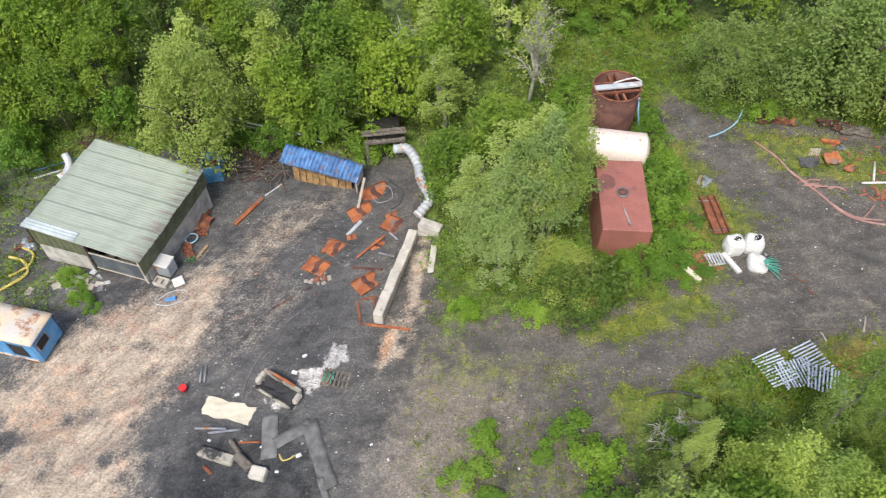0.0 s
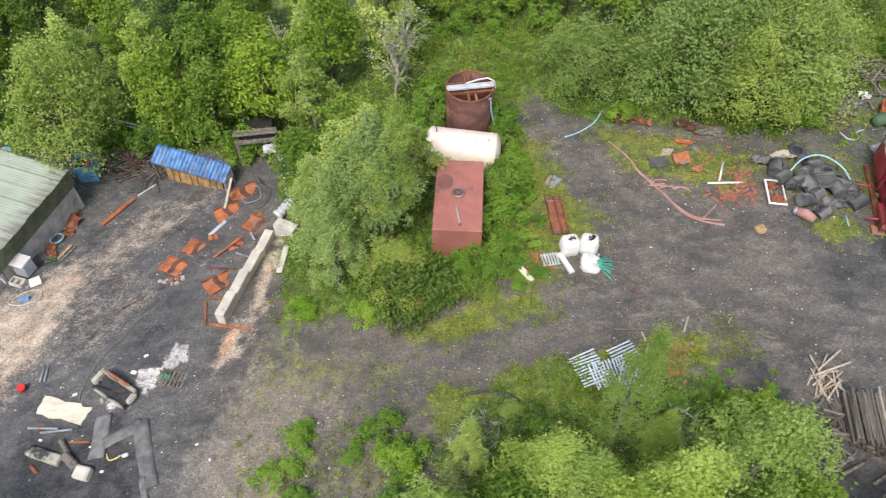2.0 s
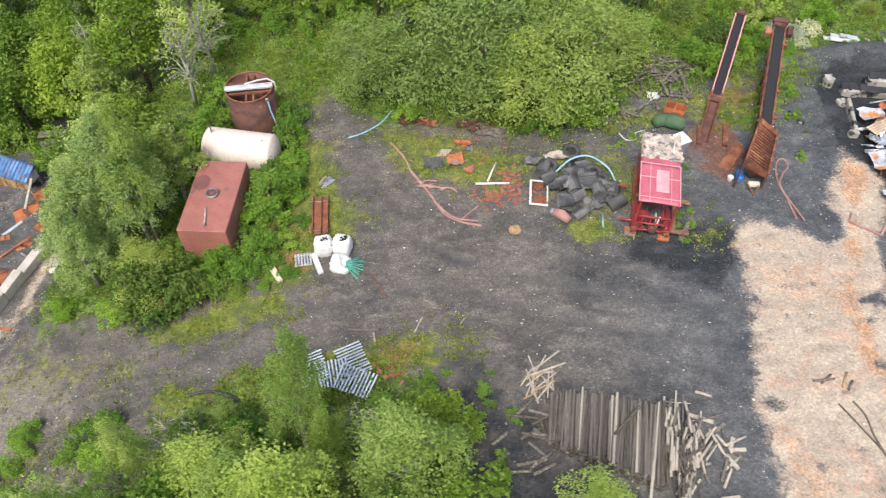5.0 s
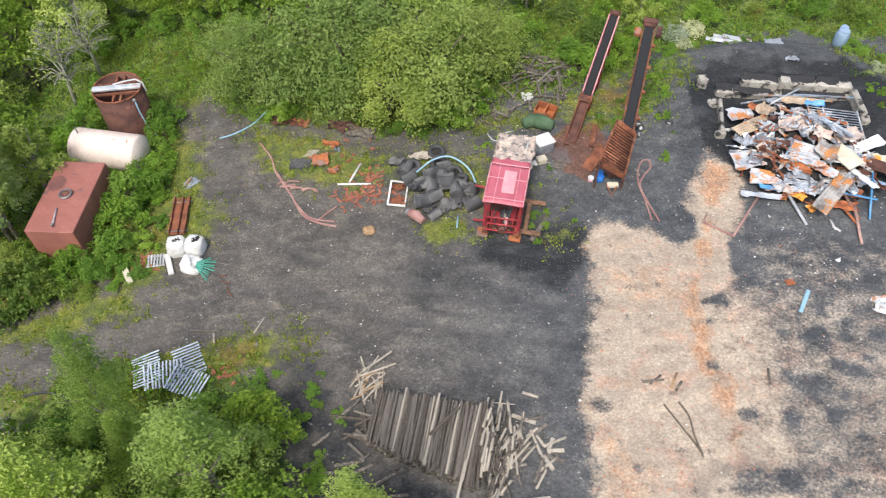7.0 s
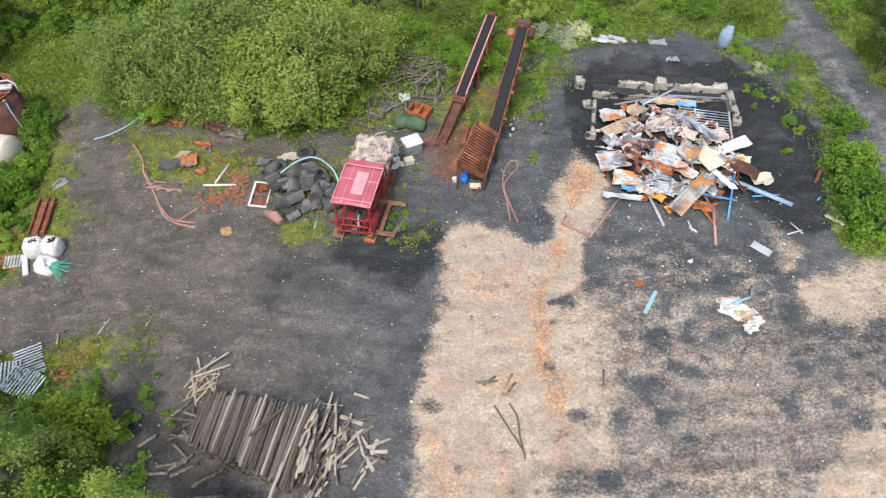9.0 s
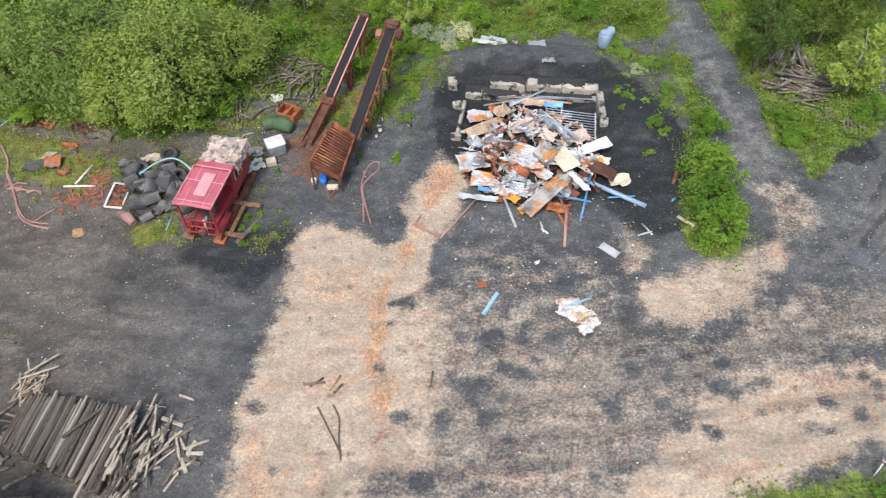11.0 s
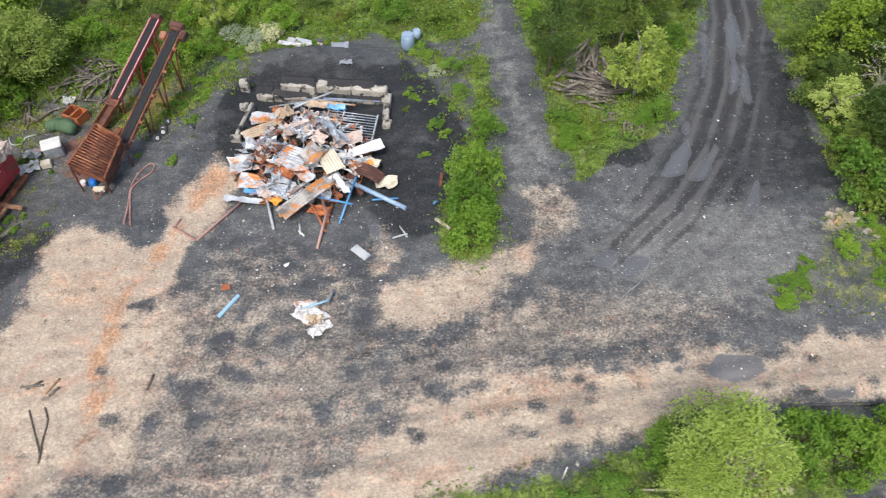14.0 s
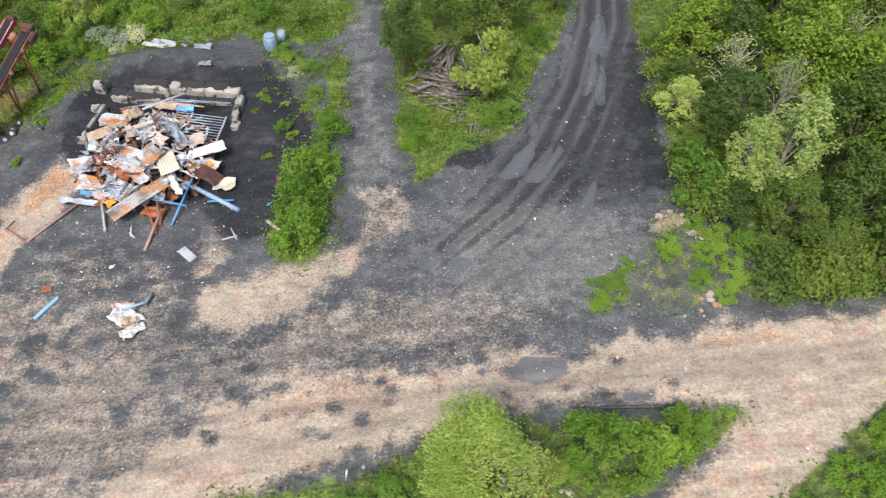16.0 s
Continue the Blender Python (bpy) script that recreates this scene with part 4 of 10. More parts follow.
for i in range(2):
    kind("feather", name="birch_tree", seed=180 + i, h=7.6, r=2.0, count=11000, size=0.092, leaf_mat=LEAF_FEATHER, bark_mat=BARK_PALE, label="tall feathery grey-green birch beside the red tank", category="tree", low=0.8, lobes=120, clump=0.34, top=2.2, limbs=9)
for i in range(3):
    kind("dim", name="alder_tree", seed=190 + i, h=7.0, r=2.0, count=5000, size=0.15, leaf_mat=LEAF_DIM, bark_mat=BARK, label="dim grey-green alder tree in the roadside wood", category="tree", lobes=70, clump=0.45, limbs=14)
for i in range(2):
    kind("plume", name="birch_tree", seed=185 + i, h=7.8, r=1.9, count=4600, size=0.135, leaf_mat=LEAF_FEATHER, bark_mat=BARK_PALE, label="feathery grey-green birch in dense woodland", category="tree", low=1.0, lobes=90, clump=0.36, top=2.0, limbs=9)
for i in range(3):
    kind("tall", name="birch_tree", seed=210 + i, h=7.6, r=1.9, count=11500, size=0.085, leaf_mat=LEAF_THICKET, bark_mat=BARK_PALE, label="tall light green birch in the roadside thicket", category="tree", low=0.8, lobes=110, clump=0.46, top=1.7, limbs=9)
MODELS = {}
STAND = np.random.default_rng(11)


def grow(key, x, y, s=1.0, tall=1.0, pick=None, group=""):
    """Plants one of a kind at a place, turned and scaled."""
    i = int(STAND.integers(len(KINDS[key]))) if pick is None else pick
    m = Matrix.Translation((x, y, gz(x, y) - 0.03)) @ pose(0, 0, 0, STAND.normal(0, 2), STAND.normal(0, 2), STAND.uniform(0, 360)) @ Matrix.Diagonal((s, s, s * tall, 1))
    if (key, i) not in MODELS:
        ob = plant(**KINDS[key][i])
        MODELS[key, i] = ob
        ob.matrix_basis = m
    else:
        ob = copy_thing(MODELS[key, i], Matrix.Identity(4))
        ob.matrix_basis = m
    if group:
        ob["group"] = group
    return ob


def fill(outline, gap, mix, sizes, seed, keep=()):
    """A wood inside an outline, at about one gap from tree to tree."""
    gen = np.random.default_rng(seed)
    p = np.array(outline)
    (x0, y0), (x1, y1) = p.min(0), p.max(0)
    got = list(keep)
    for _ in range(int((x1 - x0) * (y1 - y0) / gap ** 2 * 14)):
        x, y = gen.uniform(x0, x1), gen.uniform(y0, y1)
        if poly_side(outline, np.array([x]), np.array([y]))[0] < 0 or any((x - a) ** 2 + (y - b) ** 2 < gap * gap for a, b in got):
            continue
        got.append((x, y))
        key = mix[int(gen.integers(len(mix)))]
        grow(key, x, y, gen.uniform(*sizes), gen.uniform(0.88, 1.15))

# the copse by the red tank
for key, x, y, s, tall in [("feather", 4.1, 24.4, 1.12, 1.05), ("feather", 4.9, 23.2, 1.0, 1.2), ("tall", 5.2, 23.2, 0.66, 1.95), ("feather", 2.6, 22.6, 1.0, 0.9), ("feather", 1.6, 24.6, 0.85, 0.9), ("feather", 2.7, 20.9, 0.85, 0.95),
                           ("willow", 5.6, 20.4, 0.65, 0.8), ("birch", 6.2, 25.6, 0.8, 0.9), ("alder", 3.2, 28.2, 0.9, 0.9), ("alder", 0.6, 27.6, 0.85, 0.9), ("bramble", 6.6, 19.4, 1.2, 1.1),
                           ("bramble", 8.2, 19.5, 1.0, 1.0), ("bush", 4.2, 18.6, 0.8, 0.9), ("bush", 1.2, 19.6, 0.7, 0.8), ("bush", 6.4, 21.6, 0.9, 1.0), ("bush", 6.3, 28.6, 1.2, 1.1), ("bush", 7.6, 19.9, 0.9, 0.9)]:
    grow(key, x, y, s, tall)
# rank growth round the tanks
for key, x, y, s, tall in [("bush", 8.7, 20.6, 0.85, 0.85), ("bush", 9.9, 20.5, 0.8, 0.85), ("bush", 7.4, 20.6, 0.8, 1.0), ("bush", 10.6, 22.0, 0.95, 1.0), ("bush", 10.6, 23.6, 1.0, 1.05), ("bush", 10.5, 25.2, 0.95, 1.1), ("bush", 10.5, 26.7, 0.75, 1.0), ("bush", 12.4, 23.6, 0.5, 0.5), ("bush", 11.9, 26.4, 0.6, 0.7), ("bramble", 10.0, 19.6, 0.6, 0.6), ("bush", 11.6, 27.6, 0.8, 0.9),
                           ("bush", 11.4, 29.4, 0.9, 1.0), ("bush", 11.0, 31.2, 0.9, 1.0), ("bush", 12.0, 22.4, 0.6, 0.6), ("bush", 12.1, 25.2, 0.6, 0.6), ("bush", 11.2, 21.0, 0.6, 0.5), ("bush", 11.5, 20.0, 0.45, 0.5),
                           ("bush", 8.6, 27.2, 0.5, 0.9), ("bush", 6.6, 30.2, 1.2, 1.2), ("bush", 7.2, 32.6, 1.1, 1.2), ("bramble", 11.0, 23.2, 0.7, 0.8), ("bush", 12.3, 20.6, 0.45, 0.5)]:
    grow(key, x, y, s, tall)
# willows along the back of the yard
for key, x, y, s, tall in [("willow", 15.9, 32.8, 0.98, 1.05), ("willow", 21.5, 31.9, 1.38, 1.06), ("willow", 26.0, 31.7, 1.3, 1.0), ("willow", 23.7, 30.6, 0.95, 1.1), ("willow", 28.6, 34.4, 0.95, 0.9),
                           ("bush", 26.6, 29.9, 1.0, 0.9), ("bush", 28.4, 31.4, 1.0, 1.0), ("bush", 17.6, 30.7, 0.7, 0.9), ("bush", 29.4, 35.2, 1.0, 1.0), ("bush", 33.9, 35.6, 0.8, 1.0),
                           ("bush", 34.6, 34.0, 1.1, 1.0), ("bush", 36.8, 35.4, 0.9, 0.9), ("bush", 38.2, 36.6, 0.8, 0.9), ("bush", 24.8, 29.2, 0.7, 0.8)]:
    grow(key, x, y, s, tall)
for key, x, y, s, tall in [("alder", 5.2, 40.6, 0.6, 0.8), ("alder", 7.6, 41.2, 0.62, 0.8), ("alder", 9.9, 40.8, 0.6, 0.8), ("alder", 12.2, 41.0, 0.62, 0.8), ("bush", 13.9, 39.6, 1.1, 1.2), ("bush", 4.4, 38.6, 1.0, 1.1), ("bush", 6.4, 39.6, 0.9, 1.0), ("bush", 8.8, 39.9, 0.9, 1.0),
                           ("bush", 11.2, 39.8, 0.9, 1.0), ("pale", 40.4, 37.4, 0.9, 0.8), ("pale", 41.6, 37.9, 0.9, 0.8), ("pale", 39.2, 37.8, 0.8, 0.9), ("pale", 40.8, 36.5, 0.6, 0.7), ("pale", 51.6, 34.2, 0.6, 0.5), ("bush", 38.4, 33.4, 0.45, 0.5), ("bush", 39.7, 35.9, 0.5, 0.5), ("bush", 37.4, 31.6, 0.4, 0.4),
                           ("bramble", 38.0, 32.4, 0.5, 0.4), ("bush", 8.2, 21.05, 0.55, 0.8), ("bush", 9.5, 21.1, 0.8, 1.1), ("bush", 8.5, 26.5, 0.55, 1.6), ("bramble", 6.9, 19.6, 1.4, 1.5), ("bramble", 5.8, 19.0, 1.1, 1.2), ("bush", 10.9, 24.6, 1.1, 1.2), ("bush", 7.5, 21.1, 0.5, 0.8), ("bush", 10.2, 21.2, 0.55, 0.8)]:
    grow(key, x, y, s, tall)
# the wood behind the lower yard
for key, x, y, s, tall in [("willow", -15.2, 34.3, 1.32, 1.27), ("alder", -9.6, 35.4, 0.95, 1.06), ("alder", -6.2, 34.4, 0.92, 0.95), ("alder", -2.8, 34.8, 1.0, 1.1), ("birch", 0.2, 33.2, 0.9, 0.9), ("bare", -2.2, 37.4, 1.1, 1.0),
                           ("bare", 5.0, 33.4, 1.05, 1.0), ("bare", 5.6, 36.2, 0.95, 1.0), ("bush", -11.0, 34.4, 1.1, 1.2), ("bush", -8.4, 34.8, 1.2, 1.2), ("bush", -4.6, 32.4, 0.9, 1.1), ("bush", -4.0, 33.2, 1.1, 1.2), ("bush", -21.0, 36.4, 1.4, 1.4),
                           ("bush", -26.5, 32.6, 1.4, 1.3), ("bush", -29.0, 30.0, 1.4, 1.3), ("bush", -27.6, 35.0, 1.5, 1.5), ("bush", -14.2, 34.8, 1.0, 1.2), ("bush", -20.2, 23.6, 0.7, 0.6), ("bush", -18.6, 21.6, 0.5, 0.5), ("bush", -19.6, 22.4, 0.55, 0.5)]:
    grow(key, x, y, s, tall)
fill([(-44, 36), (-26, 35.5), (-20, 39), (-13, 38.6), (-8, 37), (3, 35.5), (4.6, 41), (14.5, 42.4), (17, 37), (27, 37), (33, 42), (33, 44), (2, 44.5), (-8, 47), (-38, 50)], 2.95, ("alder", "alder", "plume", "birch", "alder", "dim", "alder"), (0.78, 1.1), 5)
fill([(30, 35.2), (36, 37), (42, 38.6), (52, 38.2), (52.6, 44), (33, 44)], 1.9, ("bush", "bush", "sapling", "bush", "bramble"), (0.6, 1.1), 6, keep=((31.4, 35.0), (32.6, 35.4)))
fill([(57.4, 31), (58.6, 27.6), (60.0, 29.8), (62.0, 33), (66.4, 37), (68, 44), (56.8, 44)], 2.0, ("bush", "dim", "bush", "sapling", "dim"), (0.45, 0.75), 8, keep=((60.2, 32.6), (61.3, 31.0), (59.7, 34.6), (60.0, 33.6), (60.0, 30.6), (59.2, 31.4), (61.0, 30.2)))
for key, x, y, s, tall in [("sapling", 62.4, 31.6, 1.3, 1.2), ("bush", 63.3, 29.8, 0.75, 0.9), ("bush", 62.5, 29.4, 0.6, 0.8), ("bush", 58.8, 28.2, 0.7, 0.7), ("bush", 58.4, 29.6, 0.6, 0.7), ("birch", 62.2, 36.0, 0.62, 0.8),
                           ("bush", 53.6, 24.9, 1.2, 1.25), ("bush", 53.3, 23.3, 1.15, 1.2), ("bush", 53.4, 21.9, 1.1, 1.15), ("bush", 54.1, 26.2, 0.8, 1.1), ("bush", 54.1, 28.7, 0.85, 1.2), ("bush", 53.6, 27.6, 0.5, 0.7), ("bush", 51.6, 29.4, 0.4, 0.7),
                           ("bush", 53.0, 32.2, 0.5, 0.6), ("bush", 52.4, 34.6, 0.6, 0.6), ("bush", 50.6, 36.0, 0.6, 0.6)]:
    grow(key, x, y, s, tall)
# weeds coming up through the coal and gravel
gen_c = np.random.default_rng(29)
for x0, y0, sx, sy, count in ((38.6, 32.0, 0.9, 2.2, 16), (51.6, 31.6, 0.9, 2.4, 16), (44.5, 36.4, 3.2, 0.5, 12), (31.0, 22.6, 0.7, 1.2, 9), (30.6, 27.6, 1.2, 1.2, 9), (21.4, 12.6, 0.8, 1.6, 9), (35.6, 30.0, 0.8, 1.2, 7)):
    for _ in range(count):
        grow(("bush", "bush", "bramble")[int(gen_c.integers(3))], x0 + gen_c.normal(0, sx), y0 + gen_c.normal(0, sy), gen_c.uniform(0.1, 0.28), gen_c.uniform(0.4, 0.8), group="weeds on the coal")
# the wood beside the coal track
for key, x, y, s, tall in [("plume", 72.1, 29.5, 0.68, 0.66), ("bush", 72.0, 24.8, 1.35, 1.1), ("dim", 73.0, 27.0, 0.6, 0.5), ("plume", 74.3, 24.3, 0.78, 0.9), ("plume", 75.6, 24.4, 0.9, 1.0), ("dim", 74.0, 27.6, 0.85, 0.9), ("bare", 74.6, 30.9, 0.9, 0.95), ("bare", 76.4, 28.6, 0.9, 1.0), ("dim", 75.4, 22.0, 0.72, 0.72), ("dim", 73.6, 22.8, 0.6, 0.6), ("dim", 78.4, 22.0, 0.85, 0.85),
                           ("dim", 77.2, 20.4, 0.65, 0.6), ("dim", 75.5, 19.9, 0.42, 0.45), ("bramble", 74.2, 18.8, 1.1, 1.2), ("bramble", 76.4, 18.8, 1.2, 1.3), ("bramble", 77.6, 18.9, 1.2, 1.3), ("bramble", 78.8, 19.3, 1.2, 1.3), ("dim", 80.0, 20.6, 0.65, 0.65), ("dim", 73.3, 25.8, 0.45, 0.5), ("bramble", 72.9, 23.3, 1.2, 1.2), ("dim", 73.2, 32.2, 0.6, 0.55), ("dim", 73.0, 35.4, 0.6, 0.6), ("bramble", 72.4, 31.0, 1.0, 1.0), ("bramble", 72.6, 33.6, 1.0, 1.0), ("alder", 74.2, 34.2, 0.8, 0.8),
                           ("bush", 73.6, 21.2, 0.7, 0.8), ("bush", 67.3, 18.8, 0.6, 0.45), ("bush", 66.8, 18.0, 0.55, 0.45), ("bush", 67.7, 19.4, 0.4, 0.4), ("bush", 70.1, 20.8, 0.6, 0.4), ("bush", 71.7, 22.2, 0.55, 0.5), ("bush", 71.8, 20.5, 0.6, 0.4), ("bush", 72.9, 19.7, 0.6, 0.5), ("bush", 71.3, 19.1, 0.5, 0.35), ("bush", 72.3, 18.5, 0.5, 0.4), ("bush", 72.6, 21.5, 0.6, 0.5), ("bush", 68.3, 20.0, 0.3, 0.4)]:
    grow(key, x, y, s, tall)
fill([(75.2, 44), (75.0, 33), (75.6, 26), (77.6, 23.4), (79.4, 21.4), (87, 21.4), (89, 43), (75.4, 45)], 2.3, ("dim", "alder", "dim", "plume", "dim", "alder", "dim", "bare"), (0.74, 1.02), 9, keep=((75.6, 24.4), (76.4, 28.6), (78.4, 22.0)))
# tall thicket in front of the log stack, with low bushes on its near side
for key, x, y, s, tall in [("tall", 14.2, 11.6, 0.58, 2.0), ("tall", 14.5, 7.4, 1.0, 1.28), ("tall", 18.5, 9.7, 1.0, 1.05), ("tall", 17.2, 7.2, 0.95, 0.98), ("tall", 11.4, 9.6, 0.92, 0.9), ("tall", 12.9, 8.8, 0.9, 0.95), ("feather", 8.6, 10.1, 0.42, 2.3), ("tall", 7.6, 6.8, 1.0, 1.2), ("tall", 15.5, 10.6, 0.48, 1.5), ("alder", 19.3, 12.1, 0.62, 0.72), ("tall", 24.0, 7.2, 0.72, 1.5),
                           ("alder", 10.2, 7.6, 0.85, 0.95), ("alder", 20.3, 8.2, 0.75, 0.8), ("bare", 8.2, 9.6, 0.55, 1.5), ("baresh", 9.0, 11.4, 1.4, 1.6), ("baresh", 16.8, 11.4, 1.5, 1.6), ("baresh", 13.8, 9.6, 1.3, 2.0), ("tall", 5.0, 5.6, 0.8, 1.0)]:
    grow(key, x, y, s, tall)
for key, x, y, s, tall in [("bush", 9.4, 12.0, 0.9, 1.0), ("bush", 11.8, 12.0, 1.0, 1.1), ("bush", 17.2, 12.6, 0.9, 1.0), ("bush", 5.3, 12.8, 0.8, 0.9), ("bush", 6.1, 11.3, 1.0, 1.0), ("bush", 4.1, 11.9, 0.5, 0.6), ("bush", 1.7, 13.0, 0.75, 0.7), ("bush", 1.1, 11.3, 0.8, 0.8), ("bush", 2.2, 10.0, 0.7, 0.7), ("bush", 6.6, 9.6, 1.0, 1.0), ("sapling", 10.6, 13.4, 0.5, 0.6),
                           ("bush", 21.6, 10.4, 0.5, 0.5), ("bush", 20.8, 12.6, 0.5, 0.5), ("bush", 21.2, 14.0, 0.35, 0.4), ("bush", 22.4, 12.9, 0.3, 0.4), ("bush", 26.0, 7.4, 0.8, 0.7), ("bush", 18.9, 14.2, 0.5, 0.5), ("bramble", 10.8, 11.2, 1.2, 1.2), ("bramble", 18.6, 11.2, 1.2, 1.2)]:
    grow(key, x, y, s, tall)
# verge between the sand tracks
for key, x, y, s, tall in [("tall", 61.3, 9.6, 1.0, 0.92), ("tall", 60.3, 9.2, 0.6, 1.0), ("bush", 60.0, 11.0, 0.95, 1.2), ("baresh", 62.2, 9.2, 1.3, 1.6), ("bush", 65.3, 11.3, 1.0, 1.4), ("bush", 66.6, 10.9, 1.05, 1.5), ("bush", 67.8, 11.2, 0.9, 1.4), ("bush", 68.8, 11.6, 0.8, 1.3), ("bush", 69.7, 12.1, 0.6, 1.1), ("bush", 64.4, 10.6, 0.5, 0.6),
                           ("bush", 71.0, 12.9, 0.3, 0.5), ("bush", 75.0, 10.4, 0.8, 0.7), ("bush", 77.0, 12.0, 0.7, 0.6), ("bush", 56.6, 9.4, 0.55, 0.5), ("bush", 58.4, 9.9, 0.65, 0.6), ("bramble", 63.6, 10.4, 0.7, 0.5), ("bush", 73.4, 9.0, 0.6, 0.6), ("bush", 78.6, 12.4, 1.0, 1.0), ("bush", 76.2, 9.6, 0.9, 0.9)]:
    grow(key, x, y, s, tall)

# ---- surfaces of the things ----
def roof_paint():
    """Sage paint on ribbed sheet, with brown runs of rust at the low end."""
    k = Nodes("sage_roof_sheet")
    vec = k.n("ShaderNodeTexCoord").outputs["Object"]
    info = k.n("ShaderNodeObjectInfo").outputs["Random"]
    run = k.n("ShaderNodeMapping")
    run.vector_type = 'TEXTURE'
    run.inputs["Scale"].default_value = (2.6, 0.22, 1.0)
    k.link(vec, run.inputs["Vector"])
    k.link(k.math('MULTIPLY', info, 9.0), run.inputs["Location"])
    xyz = k.n("ShaderNodeSeparateXYZ")
    k.link(vec, xyz.inputs[0])
    lines, spots, fine = k.noise(run.outputs[0], 1.2, 5.0, 0.6), k.noise(vec, 1.1, 5.0), k.noise(vec, 16.0, 3.0)
    col = k.mix(k.ramp(spots, 0.35, 0.7), (0.325, 0.372, 0.298), (0.262, 0.306, 0.244))
    col = k.mix(k.ramp(lines, 0.35, 0.65, 0.0, 0.5), col, (0.375, 0.418, 0.358))
    rust = k.math('MULTIPLY', k.ramp(lines, 0.47, 0.6), k.ramp(xyz.outputs["X"], 1.9, 3.3))
    col = k.mix(k.math('MULTIPLY', rust, 0.75), col, (0.19, 0.145, 0.12))
    col = k.mix(k.ramp(k.math('ABSOLUTE', xyz.outputs["Y"]), 0.44, 0.5, 0.0, 0.45), col, (0.2, 0.22, 0.18))
    col = k.mix(0.2, col, k.mix(fine, (0.6, 0.6, 0.6), (1.3, 1.3, 1.3)), 'MULTIPLY')
    k.link(col, k.bsdf.inputs["Base Color"])
    k.bsdf.inputs["Roughness"].default_value = 0.55
    k.bump(fine, 0.15, 0.01)
    return k.mat


ROOF_GREEN = roof_paint()
WALL_GREEN = surface("olive_cladding", (0.15, 0.16, 0.09), (0.1, 0.115, 0.065), 1.5, 0.6)
PALE_PATCH = surface("pale_sheet", (0.46, 0.52, 0.53), (0.36, 0.42, 0.42), 1.6, 0.5)
BLOCK_WHITE = surface("whitewashed_block", (0.6, 0.58, 0.52), (0.42, 0.4, 0.36), 1.6, 0.85, dirt=0.45)
CONCRETE = surface("concrete", (0.56, 0.53, 0.46), (0.43, 0.4, 0.35), 1.4, 0.9, worn=(0.2, 0.19, 0.17), worn_at=0.66)
CONCRETE_BAY = surface("bay_concrete", (0.44, 0.415, 0.36), (0.28, 0.265, 0.23), 1.3, 0.9, worn=(0.03, 0.03, 0.031), worn_at=0.55, worn_scale=1.6)
COAL = surface("coal_dust", (0.017, 0.0175, 0.019), (0.034, 0.0345, 0.037), 3.0, 0.8)
CONCRETE_DARK = surface("coal_stained_concrete", (0.36, 0.34, 0.28), (0.17, 0.165, 0.145), 1.2, 0.9, worn=(0.04, 0.04, 0.04), worn_at=0.53)
STEEL_GREY = surface("grey_steel", (0.3, 0.31, 0.32), (0.18, 0.18, 0.19), 2.0, 0.5, 0.5)
RUST = surface("rusty_steel", (0.24, 0.085, 0.04), (0.13, 0.05, 0.03), 2.5, 0.85, worn=(0.36, 0.16, 0.08), worn_at=0.6)
RUST_BRIGHT = surface("bright_rust", (0.43, 0.145, 0.05), (0.27, 0.085, 0.035), 1.8, 0.85, worn=(0.2, 0.15, 0.13), worn_at=0.6)
RUST_DARK = surface("dark_rust", (0.12, 0.05, 0.035), (0.07, 0.033, 0.026), 1.6, 0.8, worn=(0.2, 0.09, 0.06), worn_at=0.62)
TANK_RED = surface("red_oxide_paint", (0.355, 0.138, 0.108), (0.3, 0.115, 0.092), 0.9, 0.6, worn=(0.2, 0.1, 0.09), worn_at=0.66, bump=0.1)
CREAM = surface("cream_tank_paint", (0.82, 0.71, 0.63), (0.78, 0.63, 0.55), 0.8, 0.5, worn=(0.5, 0.24, 0.1), worn_at=0.66, bump=0.1)
BLUE_SHEET = surface("blue_sheeting", (0.06, 0.23, 0.52), (0.14, 0.33, 0.6), 2.2, 0.5, worn=(0.3, 0.13, 0.09), worn_at=0.68)
BLUE_RIB = surface("faded_blue_roof", (0.085, 0.22, 0.45), (0.035, 0.1, 0.24), 2.0, 0.5, worn=(0.2, 0.11, 0.09), worn_at=0.62, worn_scale=2.2)
BLUE_PAINT = surface("blue_paint", (0.12, 0.36, 0.66), (0.08, 0.27, 0.52), 1.6, 0.45, worn=(0.32, 0.38, 0.4), worn_at=0.66)
BLUE_WORN = surface("worn_blue_pipe", (0.3, 0.42, 0.56), (0.22, 0.33, 0.47), 1.2, 0.45, worn=(0.36, 0.2, 0.13), worn_at=0.64)
BLUE_PIPE = surface("light_blue_plastic", (0.3, 0.48, 0.58), (0.24, 0.42, 0.54), 3.0, 0.4)
ROOF_TAN = surface("weathered_cab_roof", (0.6, 0.47, 0.33), (0.48, 0.46, 0.43), 1.0, 0.6, worn=(0.3, 0.15, 0.08), worn_at=0.58)
OCHRE = surface("ochre_boards", (0.4, 0.25, 0.1), (0.2, 0.12, 0.06), 2.4, 0.85)
TIMBER = surface("grey_timber", (0.175, 0.155, 0.132), (0.1, 0.086, 0.073), 5.0, 0.9)
TIMBER_BROWN = surface("brown_timber", (0.25, 0.14, 0.08), (0.15, 0.085, 0.05), 4.0, 0.85)
SCORCH = surface("scorched_red_paint", (0.15, 0.07, 0.062), (0.24, 0.095, 0.08), 2.0, 0.65)
TIMBER_PALE = surface("pale_split_timber", (0.44, 0.4, 0.33), (0.32, 0.28, 0.22), 5.0, 0.85)
